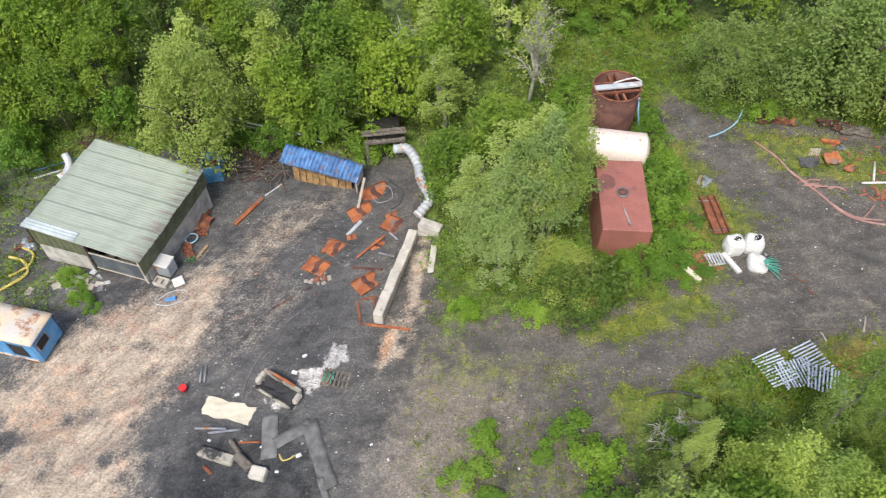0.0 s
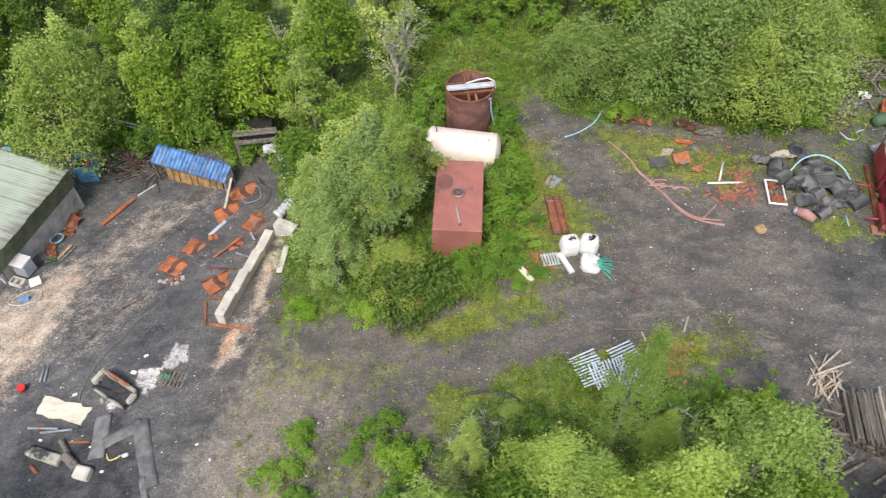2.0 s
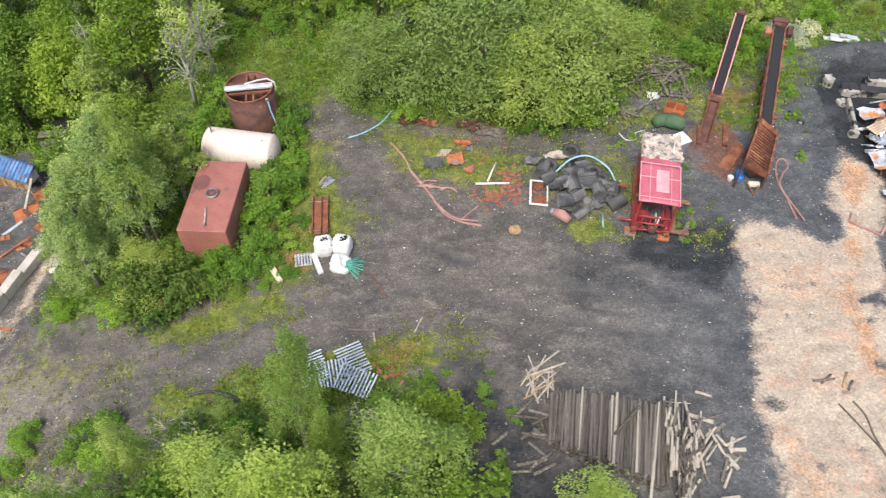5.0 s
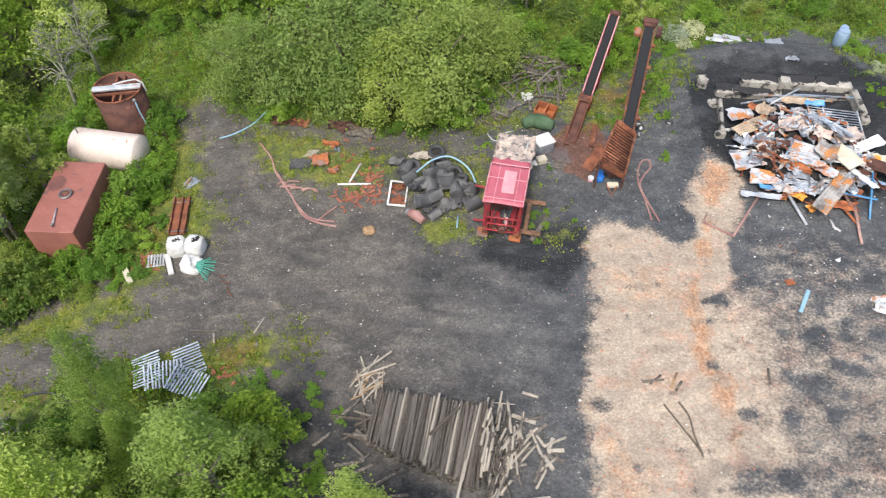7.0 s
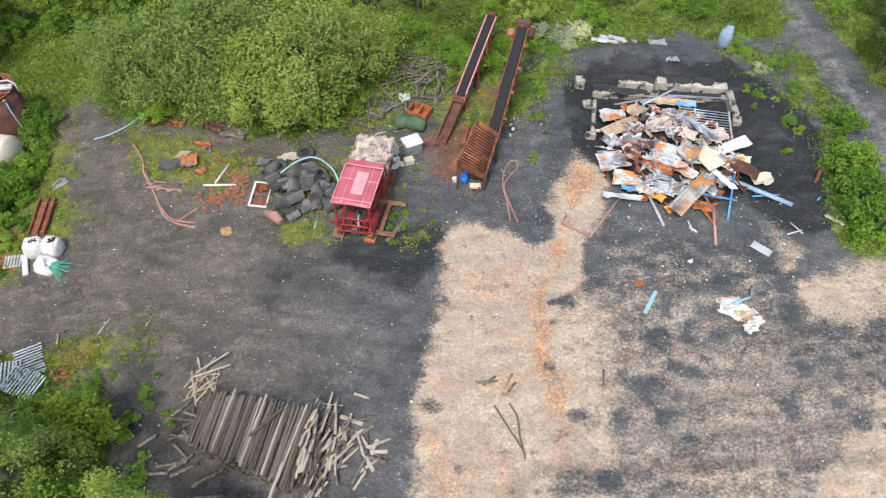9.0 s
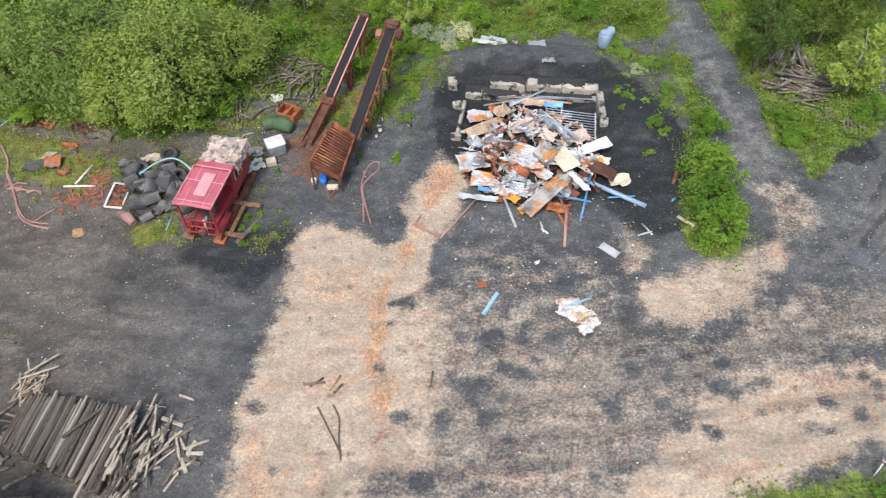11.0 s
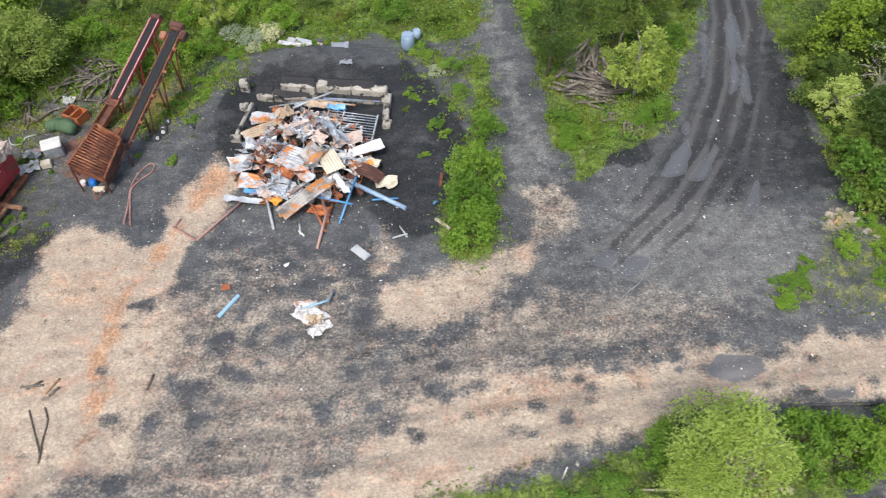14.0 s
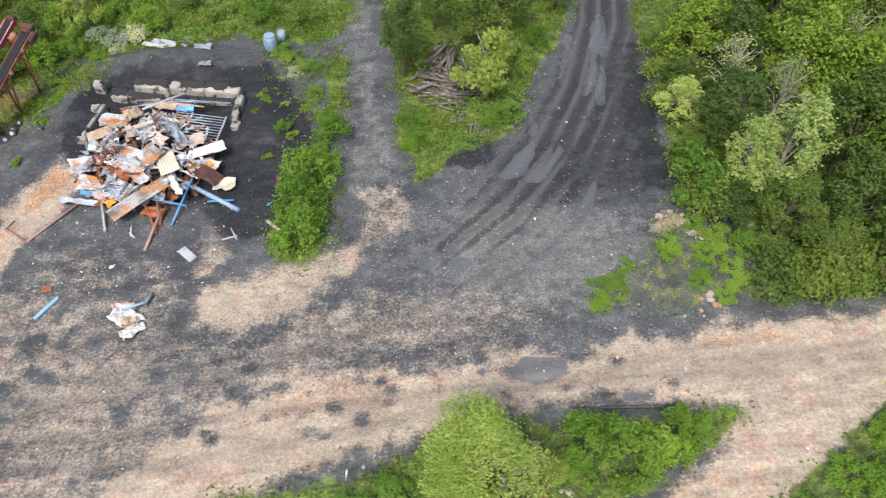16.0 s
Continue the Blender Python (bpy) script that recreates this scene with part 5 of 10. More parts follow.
TIMBER_WARM = surface("warm_timber", (0.44, 0.29, 0.16), (0.3, 0.19, 0.1), 5.0, 0.85)
LOG = surface("weathered_log", (0.15, 0.132, 0.11), (0.075, 0.066, 0.056), 4.0, 0.92, worn=(0.29, 0.26, 0.215), worn_at=0.55, worn_scale=11.0)
WHITE = surface("white_plastic", (0.66, 0.66, 0.64), (0.56, 0.56, 0.54), 1.5, 0.5, bump=0.1)
WHITE_METAL = surface("dirty_white_sheet", (0.52, 0.54, 0.55), (0.36, 0.4, 0.43), 1.6, 0.45, worn=(0.38, 0.18, 0.08), worn_at=0.6)
GREY_SHEET = surface("galvanised_sheet", (0.34, 0.37, 0.4), (0.2, 0.22, 0.25), 1.8, 0.45, 0.3, worn=(0.36, 0.17, 0.07), worn_at=0.6)
TAN_SHEET = surface("tan_sheet", (0.5, 0.4, 0.28), (0.36, 0.28, 0.2), 1.5, 0.6, worn=(0.4, 0.16, 0.05), worn_at=0.58)
CREAM_SHEET = surface("cream_sheet", (0.64, 0.59, 0.46), (0.54, 0.49, 0.38), 1.4, 0.55)
RUBBER = surface("black_rubber", (0.04, 0.042, 0.045), (0.085, 0.085, 0.088), 2.2, 0.75)
BELT = surface("belt_rubber", (0.011, 0.012, 0.014), (0.02, 0.021, 0.023), 2.0, 0.88)
RUBBER_GREY = surface("dusty_rubber", (0.17, 0.17, 0.165), (0.1, 0.1, 0.1), 1.8, 0.85)
# near-black for openings and insides, with their shade put into the colour
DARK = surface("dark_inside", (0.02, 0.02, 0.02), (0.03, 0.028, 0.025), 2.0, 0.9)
GLASS_DIM = surface("dusty_dark_glass", (0.1, 0.12, 0.13), (0.16, 0.18, 0.19), 1.2, 0.15, bump=0.05)
PINK_PIPE = surface("faded_pink_hose", (0.33, 0.17, 0.15), (0.42, 0.27, 0.23), 1.6, 0.7)
RED_PAINT = surface("red_machine_paint", (0.36, 0.035, 0.045), (0.24, 0.03, 0.035), 1.8, 0.5, worn=(0.16, 0.06, 0.04), worn_at=0.6)
RED_FADED = surface("faded_red_roof", (0.5, 0.13, 0.17), (0.4, 0.09, 0.12), 1.2, 0.45, bump=0.1)
PINK_PANEL = surface("pale_pink_panel", (0.72, 0.36, 0.38), (0.62, 0.28, 0.3), 1.4, 0.45, bump=0.1)
GREEN_CLOTH = surface("dull_green_cloth", (0.06, 0.12, 0.06), (0.1, 0.16, 0.09), 2.5, 0.9)
TEAL_NET = surface("teal_netting", (0.05, 0.3, 0.22), (0.1, 0.4, 0.3), 3.0, 0.7)
YELLOW_PIPE = surface("yellow_pipe", (0.6, 0.5, 0.14), (0.5, 0.36, 0.1), 2.0, 0.55)
BRICK = surface("broken_brick", (0.34, 0.12, 0.07), (0.22, 0.085, 0.055), 3.0, 0.9)
RED_POT = surface("bright_red_plastic", (0.6, 0.03, 0.03), (0.5, 0.03, 0.03), 2.0, 0.4)
STONE = surface("rubble_stone", (0.42, 0.37, 0.31), (0.28, 0.25, 0.21), 3.0, 0.9)
TARP = surface("torn_pale_tarpaulin", (0.56, 0.46, 0.38), (0.32, 0.275, 0.24), 2.6, 0.7, worn=(0.14, 0.13, 0.13), worn_at=0.56, worn_scale=3.0)
BLUE_BRIGHT = surface("bright_blue_plastic", (0.02, 0.16, 0.62), (0.03, 0.2, 0.55), 2.0, 0.4)
PINK_PLASTIC = surface("pink_white_plastic", (0.75, 0.4, 0.46), (0.75, 0.68, 0.68), 6.0, 0.5)


def corrugated(length, width, pitch=0.25, amp=0.03, thick=0.012, sag=0.0, twist=0.0, m=None, into=None, across=6):
    """A ribbed sheet, ribs along x."""
    b = into or Build()
    n = max(4, int(width / pitch * 4))

    def at(u, v):
        x, y = (u - 0.5) * length, (v - 0.5) * width
        z = amp * math.sin(2 * math.pi * y / pitch) + sag * (4 * u * (1 - u)) + twist * (u - 0.5) * (v - 0.5) * 4
        return x, y, z
    return b.grid(across, n, at, m=m, thick=thick)


def crumpled(length, width, seed, rough=0.12, thick=0.012, nx=7, ny=5, curl=0.0):
    """A bent, dented flat sheet with a ragged edge."""
    gen = np.random.default_rng(seed)
    dz = gen.normal(0, rough, (nx + 1, ny + 1))
    dx, dy = gen.normal(0, 0.04, (nx + 1, ny + 1)), gen.normal(0, 0.04, (nx + 1, ny + 1))

    def at(u, v):
        i, j = round(u * nx), round(v * ny)
        return (u - 0.5) * length + dx[i, j], (v - 0.5) * width + dy[i, j], dz[i, j] + curl * (v - 0.5) ** 2 * 4
    return Build().grid(nx, ny, at, thick=thick, soft=False)


def bar(name, p, q, r, material, label, category, group="", n=7, square=False, lift=0.0):
    """A pole, pipe or plank from p to q, given by plan and height over the ground."""
    a = Vector((p[0], p[1], gz(p[0], p[1]) + (p[2] if len(p) > 2 else r) + lift))
    c = Vector((q[0], q[1], gz(q[0], q[1]) + (q[2] if len(q) > 2 else r) + lift))
    mid, d = (a + c) / 2, c - a
    b = Build()
    if square:
        b.box((0, 0, 0), (d.length, r * 2.6, r * 1.4), bevel=r * 0.2)
    else:
        b.tube([(-d.length / 2, 0, 0), (d.length * 0.02, 0, 0.01), (d.length / 2, 0, 0)], r, n)
    m = Matrix.Translation(mid) @ d.to_track_quat('X', 'Z').to_matrix().to_4x4()
    return tagged(part(name, b, material, m=m), label, category, group)


def hose(name, pts, r, material, label, category, group="", steps=6, n=6, z=None):
    """A hose or pipe lying along plan points, eased into curves."""
    p = [Vector((a[0], a[1], (gz(a[0], a[1]) + (a[2] if len(a) > 2 else r)))) for a in pts]
    out = []
    for i in range(len(p) - 1):
        a, b, c, d = p[max(i - 1, 0)], p[i], p[i + 1], p[min(i + 2, len(p) - 1)]
        for k in range(steps):
            t = k / steps
            out.append(0.5 * ((2 * b) + (c - a) * t + (2 * a - 5 * b + 4 * c - d) * t * t + (3 * b - a - 3 * c + d) * t ** 3))
    out.append(p[-1])
    o = out[len(out) // 2].copy()
    return tagged(part(name, Build().tube([q - o for q in out], r, n), material, m=Matrix.Translation(o)), label, category, group)


def block(name, x, y, z, size, turn, material, label, category, group="", bevel=0.03, tilt=(0, 0)):
    return tagged(part(name, Build().box((0, 0, 0), size, bevel=bevel), material, m=pose(x, y, z + size[2] / 2, tilt[0], tilt[1], turn)), label, category, group)


# ---- lower yard ----
def shed():
    root = thing("shed", -18.12, 27.46, -17.0, "flat-roofed workshop shed with sage green ribbed roof and whitewashed base", "shed", z=-5.95)
    r_eave, l_eave, half = 2.15, 2.65, 3.4

    def top(x):
        return l_eave + (r_eave - l_eave) * (x + half) / (2 * half)
    # base walls of block, cladding above, both with real thickness
    for name, c, size in (("back_wall", (0, 3.25, 0.0), (6.6, 0.2, 2.4)), ("side_wall", (-3.2, 0, -0.15), (0.2, 6.3, 2.2)), ("side_wall", (3.2, 0, -0.15), (0.2, 6.3, 2.2))):
        part(name, Build().box(c, size, bevel=0.02), BLOCK_WHITE, root)
    part("front_wall", Build().box((-1.72, -3.25, 0.2), (3.15, 0.2, 1.9), bevel=0.02), BLOCK_WHITE, root)
    for x in (-3.33, 3.33):
        b = Build()
        z0, z1 = 0.9, top(x) - 0.05
        for i in range(7):
            b.box((x, -3.0 + i * 1.0, (z0 + z1) / 2), (0.05, 0.99, z1 - z0), bevel=0.01)
            for j in (-0.33, 0, 0.33):
                b.box((x + 0.03 * (1 if x > 0 else -1), -3.0 + i + j, (z0 + z1) / 2), (0.03, 0.07, z1 - z0), bevel=0.01)
        part("side_cladding", b, WALL_GREEN, root)
    b = Build()
    for i in range(4):
        x = -3.05 + i * 0.82
        b.box((x, -3.38, (1.15 + top(x)) / 2), (0.8, 0.05, top(x) - 1.2), bevel=0.01)
        b.box((x, -3.42, (1.15 + top(x)) / 2), (0.07, 0.03, top(x) - 1.2), bevel=0.01)
    part("front_cladding", b, WALL_GREEN, root)
    part("back_cladding", Build().box((0, 3.38, 1.7), (6.6, 0.05, 1.3), bevel=0.01), WALL_GREEN, root)
    # doorway: frame, lowered shutter with a dark gap over it
    part("door_post", Build().box((-0.1, -3.32, 1.05), (0.14, 0.2, 2.3), bevel=0.02), TIMBER, root, "dark weathered timber post")
    part("door_post", Build().box((3.2, -3.32, 0.95), (0.16, 0.2, 2.2), bevel=0.02), CONCRETE, root)
    part("lintel", Build().box((1.55, -3.32, 2.08), (3.3, 0.16, 0.14), bevel=0.02, turn=(0, 4.2, 0)), RUST, root)
    door = part("shutter_door", Build().box((1.55, -3.27, 0.78), (3.1, 0.07, 1.35), bevel=0.02), GLASS_DIM, root, "dull grey shutter partly lowered")
    for z in (0.14, 1.44):
        part("rail", Build().box((1.55, -3.32, z), (3.1, 0.06, 0.07), bevel=0.01), TIMBER_PALE, door)
    part("floor_slab", Build().box((0, 0, -0.05), (6.4, 6.3, 0.12), bevel=0.02), CONCRETE_DARK, root)
    # seven roof sheets, lapped
    fall = math.degrees(math.atan2(l_eave - r_eave, 2 * half))
    for i in range(7):
        b = Build()
        corrugated(7.05 + 0.06 * (i % 3 - 1), 1.035, 0.172, 0.009, 0.014, into=b, across=8)
        part("roof_sheet", b, ROOF_GREEN, root, m=pose(0.02 * (i % 2), -3.02 + i * 1.005, (l_eave + r_eave) / 2 + 0.03 + 0.02 * (i % 2), 0.8, fall, 0.25 * (i % 3 - 1)))
    b = corrugated(3.2, 0.62, 0.2, 0.022, 0.014)
    part("patch_sheet", b, PALE_PATCH, root, "pale blue-grey replacement sheet", m=pose(-1.95, -3.2, l_eave - 0.05, 0, fall, 0))
    part("ridge_flashing", Build().box((0, 3.5, 2.42), (7.0, 0.1, 0.06), bevel=0.01, turn=(0, fall, 0)), WALL_GREEN, root)
    return root


shed()


def blue_cab():
    root = thing("cab_body", -21.35, 19.47, -13.0, "old blue vehicle cab with weathered tan roof dumped in the yard", "cab", z=-5.75)
    part("body", Build().box((0, 0, 0.95), (3.4, 1.9, 1.75), bevel=0.12), BLUE_PAINT, root)
    b = Build().grid(8, 5, lambda u, v: ((u - 0.5) * 3.5, (v - 0.5) * 1.95, 1.84 + 0.1 * math.sin(math.pi * u) * math.sin(math.pi * v)), thick=0.08)
    part("roof", b, ROOF_TAN, root, "rust-stained tan roof panel")
    win = part("side_window", Build().box((1.71, -0.3, 1.2), (0.03, 0.72, 0.62), bevel=0.01), DARK, root, "empty dark window opening")
    for z in (0.87, 1.53):
        part("frame", Build().box((1.73, -0.3, z), (0.04, 0.84, 0.06), bevel=0.01), GREY_SHEET, win)
    for y in (-0.69, 0.09):
        part("frame", Build().box((1.735, y, 1.2), (0.04, 0.06, 0.6), bevel=0.01), GREY_SHEET, win)
    part("front_opening", Build().box((0.75, -0.955, 1.05), (0.9, 0.03, 1.0), bevel=0.01), DARK, root, "open dark doorway")
    part("door_pillar", Build().box((0.2, -0.97, 1.0), (0.1, 0.05, 1.5), bevel=0.02), BLUE_PAINT, root)
    part("sill", Build().box((0.4, -0.97, 0.32), (2.4, 0.06, 0.14), bevel=0.02), ROOF_TAN, root)
    for x in (-1.1, 1.1):
        for y in (-0.85, 0.85):
            part("skid", Build().box((x, y, 0.02), (0.5, 0.25, 0.2), bevel=0.03), RUST, root)


blue_cab()


def shelter():
    root = thing("lean_to_shelter", -7.3, 31.2, -20.0, "low timber lean-to with rust-flecked blue corrugated roof", "shelter", z=-6.45)
    for i in range(5):
        b = corrugated(1.25, 1.04, 0.26, 0.085, 0.012)
        part("roof_sheet", b, BLUE_RIB, root, m=pose(-2.06 + i * 1.03, 0, 1.75 + 0.015 * (i % 2), 26, 0, 0) @ pose(0, 0, 0, 0, 0, 90))
    for i in range(9):
        part("board", Build().box((-1.75 + i * 0.44, -0.18 + 0.02 * (i % 3), 0.62), (0.4, 0.05, 1.35 + 0.08 * (i % 2)), bevel=0.01, turn=(-7, 0, 0)), OCHRE, root)
    for x in (-2.4, 0.0, 2.4):
        part("post", Build().box((x, 0.5, 0.9), (0.14, 0.14, 2.1), bevel=0.02), TIMBER, root)
    for x in (-2.45, 2.45):
        part("post", Build().box((x, -0.42, 0.7), (0.12, 0.12, 1.6), bevel=0.02), TIMBER_PALE if x > 0 else TIMBER, root)
    part("back_wall", Build().box((0, 0.56, 0.8), (4.9, 0.05, 1.9), bevel=0.01), TIMBER, root)
    part("end_panel", Build().box((2.5, 0.05, 1.4), (0.05, 0.9, 0.6), bevel=0.01, turn=(0, 0, 6)), WHITE_METAL, root)
    part("beam", Build().box((0, -0.45, 1.42), (5.0, 0.1, 0.12), bevel=0.02), TIMBER, root)


shelter()
bar("timber_prop", (-4.6, 29.9, 1.3), (-5.0, 28.4, 0.06), 0.06, TIMBER_PALE, "pale timber prop leaning on the lean-to", "plank", square=True)

# concrete walls
ang = math.degrees(math.atan2(5.78, 1.56))
for i in range(4):
    f = (i + 0.5) / 4
    x, y = -3.22 + 1.62 * f, 19.72 + 5.75 * f
    block("concrete_block", x, y, -4.48 - 0.13 * i - 0.1, (1.47, 0.5, 0.98 + 0.03 * (i % 2)), ang + (0.6 if i % 2 else -0.5), CONCRETE, "long pale concrete block standing in a low wall", "concrete block", "yard wall", 0.03)
for i, (z, off) in enumerate(((-4.75, 0), (-4.13, 0.04))):
    block("concrete_block", -0.72 + off, 25.45, z, (1.25, 0.62, 0.6), -25, BLOCK_WHITE, "stained white concrete block stacked by the duct", "concrete block", "stacked blocks", 0.03)
block("concrete_beam", -0.55, 23.3, gz(-0.55, 23.3) - 0.02, (0.32, 1.75, 0.24), -6, CONCRETE, "short concrete beam lying on the ground", "beam")
bar("rusty_bar", (-3.9, 19.75), (-1.6, 19.1), 0.05, RUST_BRIGHT, "rusty steel bar lying at the wall's end", "bar", square=True)


def duct():
    pts = [(-2.9, 32.1, 1.25), (-2.1, 31.9, 1.15), (-1.5, 30.7, 0.9), (-1.25, 29.3, 0.7), (-0.75, 28.0, 0.45), (-0.85, 27.4, 0.4), (-1.4, 26.7, 0.38)]
    p = [Vector((x, y, gz(x, y) + z)) for x, y, z in pts]
    line = []
    for i in range(len(p) - 1):
        a, b, c, d = p[max(i - 1, 0)], p[i], p[i + 1], p[min(i + 2, len(p) - 1)]
        for k in range(16):
            t = k / 16
            line.append(0.5 * ((2 * b) + (c - a) * t + (2 * a - 5 * b + 4 * c - d) * t * t + (3 * b - a - 3 * c + d) * t ** 3))
    o = line[48].copy()
    rs = [0.3 if i % 4 < 2 else 0.255 for i in range(len(line))]
    root = new("ventilation_duct")
    root.matrix_basis = Matrix.Translation(o)
    tagged(root, "white ribbed flexible ventilation duct from the mine mouth", "duct")
    part("hose", Build().tube([q - o for q in line], rs, 14, cap=True), WHITE_METAL, root)
    e, d = line[-1] - o, (line[-1] - line[-4]).normalized()
    part("end_collar", Build().tube([e - d * 0.12, e + d * 0.05], 0.32, 16), WHITE, root)
    for k in (18, 44, 70):
        f = line[k]
        part("prop", Build().box((f.x - o.x, f.y - o.y, (gz(f.x, f.y) - o.z + f.z - o.z - 0.26) / 2), (0.1, 0.1, max(f.z - 0.26 - gz(f.x, f.y), 0.05)), bevel=0.01), TIMBER, root)


duct()


def portal():
    root = thing("mine_portal", -3.5, 32.5, 8.0, "timber-framed mine mouth with rusty lintel under the trees", "mine entrance")
    for x in (-1.1, 1.1):
        part("post", Build().box((x, 0, 0.8), (0.25, 0.25, 2.0), bevel=0.04), TIMBER, root)
    part("lintel", Build().box((0, 0, 1.65), (2.4, 0.26, 0.22), bevel=0.04), TIMBER, root)
    for i in range(2):
        part("roof_board", Build().box((0.0, 0.35 + i * 0.27, 1.95 + 0.02 * (i % 2)), (2.7 - 0.1 * (i % 3), 0.24, 0.06), bevel=0.01), TIMBER, root)
    part("hollow", Build().box((0, 1.2, 0.75), (2.0, 1.6, 1.9), bevel=0.02), DARK, root, "dark hollow")


portal()
hose("cable", [(-3.4, 31.0), (-3.0, 30.2, 0.3), (-2.4, 29.6), (-2.5, 28.6), (-3.0, 28.2)], 0.04, RUBBER, "black cable lying by the mine mouth", "cable")
hose("cable", [(-3.9, 30.4), (-3.2, 30.0, 0.2), (-3.0, 29.2), (-3.8, 28.9), (-4.2, 29.5)], 0.03, GREY_SHEET, "loose grey cable in a tangle", "cable")

# curved rusty plates
for x, y, turn, s, tx in [(-6.85, 23.95, -28, 1.0, 0), (-5.95, 25.3, -24, 1.0, 2), (-3.95, 22.4, 38, 1.0, -4), (-4.75, 28.2, 30, 1.0, 3), (-4.0, 29.7, 30, 1.15, 4), (-2.6, 26.6, -30, 1.1, -3), (-3.6, 25.2, 60, 0.55, 5), (-5.15, 26.1, 10, 0.35, 3), (-2.9, 27.6, 25, 0.5, 3)]:
    root = thing("rusty_plate", x, y, turn, "bright orange rusted steel plate with folded edges", "steel plate", "rusty plates", z=gz(x, y) + 0.05, tilt=(tx, -tx))
    root.scale = (s, s, s)
    part("sheet", Build().grid(10, 8, lambda u, v: ((u - 0.5) * 1.5, (v - 0.5) * 1.05, 0.035 * math.cos((u - 0.5) * 5.5) + 0.01 * math.sin(v * 9)), thick=0.02), RUST_BRIGHT, root)
    part("worn_band", Build().grid(4, 8, lambda u, v: ((u - 0.5) * 0.36 + 0.04 * math.sin(v * 7), (v - 0.5) * 0.98, 0.035 * math.cos((u - 0.5) * 1.98) + 0.01 * math.sin(v * 9) + 0.006)), RUST_DARK, root, "dark worn middle band")
    for v in (-0.53, 0.53):
        part("flange", Build().box((0, v, 0.03), (1.46, 0.03, 0.07), bevel=0.008), RUST, root)
for p, q, r, mat_, lab in [((-4.7, 24.4), (-3.2, 25.6, 0.4), 0.04, RUST_BRIGHT, "thin rusty bar across the scrap"), ((-4.9, 23.6), (-3.2, 23.3), 0.05, RUST_DARK, "dark rusty pipe on coal dust"), ((-3.5, 24.6), (-2.6, 23.9, 0.3), 0.04, GREY_SHEET, "grey steel bar among rusty plates"),
                           ((-4.4, 21.2), (-4.1, 19.7), 0.05, RUST, "rusty angle bar by the wall"), ((-3.6, 21.3), (-3.3, 20.6), 0.05, RUST, "rusty angle bar by the wall"), ((-4.2, 21.3), (-3.4, 21.4), 0.05, RUST, "rusty angle bar by the wall"), ((-3.0, 26.2), (-2.5, 25.2, 0.3), 0.04, WHITE_METAL, "pale pipe among rusty plates"),
                           ((-4.7, 27.4), (-5.4, 26.3), 0.08, WHITE_METAL, "long pale steel strip on gravel"), ((-8.9, 21.2), (-7.0, 22.5), 0.035, RUST_DARK, "thin dark bar on the coal"), ((-12.3, 27.86), (-11.0, 30.1), 0.1, RUST_BRIGHT, "long rusty steel beam lying by the track"), ((-10.9, 30.4), (-10.0, 31.3), 0.04, WHITE_METAL, "thin pale pole by the track")]:
    bar("steel_bar", p, q, r, mat_, lab, "bar", "scrap bars", square=True)
for i in range(16):
    x, y = -6.4 + rng.normal(0, 0.5), 23.0 + rng.normal(0, 0.35)
    s = rng.uniform(0.1, 0.22)
    block("stone_lump", x, y, gz(x, y) - 0.03, (s * 1.3, s, s * 0.8), rng.uniform(0, 180), STONE if i % 3 else BRICK, "broken lump of stone beside the plates", "stone", "stone lumps", 0.03)

# trough with rail, belting, panels on the coal floor
root = thing("concrete_trough", -7.85, 16.3, -31.0, "broken concrete trough with a rusty rail along its edge", "trough")
part("base", Build().box((0, 0, 0.08), (2.3, 0.9, 0.22), bevel=0.04), DARK, root, "black coal-filled bottom")
part("front_side", Build().box((0.05, -0.42, 0.2), (2.1, 0.14, 0.36), bevel=0.06, turn=(14, 2, 0)), CONCRETE_DARK, root)
part("back_side", Build().box((0, 0.42, 0.36), (2.2, 0.14, 0.6), bevel=0.04, turn=(-6, 0, 0)), CONCRETE_DARK, root)
part("end_side", Build().box((1.08, 0.1, 0.3), (0.3, 0.6, 0.42), bevel=0.1, turn=(0, 14, 6)), CONCRETE_BAY, root)
part("end_side", Build().box((-1.05, 0.08, 0.34), (0.24, 0.7, 0.55), bevel=0.09, turn=(4, -8, 0)), CONCRETE_BAY, root)
part("spill", crumpled(2.0, 0.75, 77, 0.04, 0.05, 9, 5), COAL, root, "coal dust in the trough", m=pose(0, 0.0, 0.3, 10, 0, 0))
part("rail", Build().box((-0.1, 0.44, 0.72), (1.7, 0.12, 0.09), bevel=0.02), RUST_BRIGHT, root, "rusty rail")


def belting(p, q, w, label):
    a, c = Vector((p[0], p[1], 0)), Vector((q[0], q[1], 0))
    d, mid = c - a, (a + c) / 2
    s = Vector((-d.y, d.x, 0)).normalized()
    z0 = gz(mid.x, mid.y)

    def at(u, v):
        t = a + d * u + s * (v - 0.5) * w
        return t.x - mid.x, t.y - mid.y, gz(t.x, t.y) - z0 + 0.05 + 0.035 * math.sin(u * 7 + v)
    tagged(part("conveyor_belting", Build().grid(10, 3, at, thick=0.03), RUBBER_GREY, m=Matrix.Translation((mid.x, mid.y, z0))), label, "belting", "belting strips")


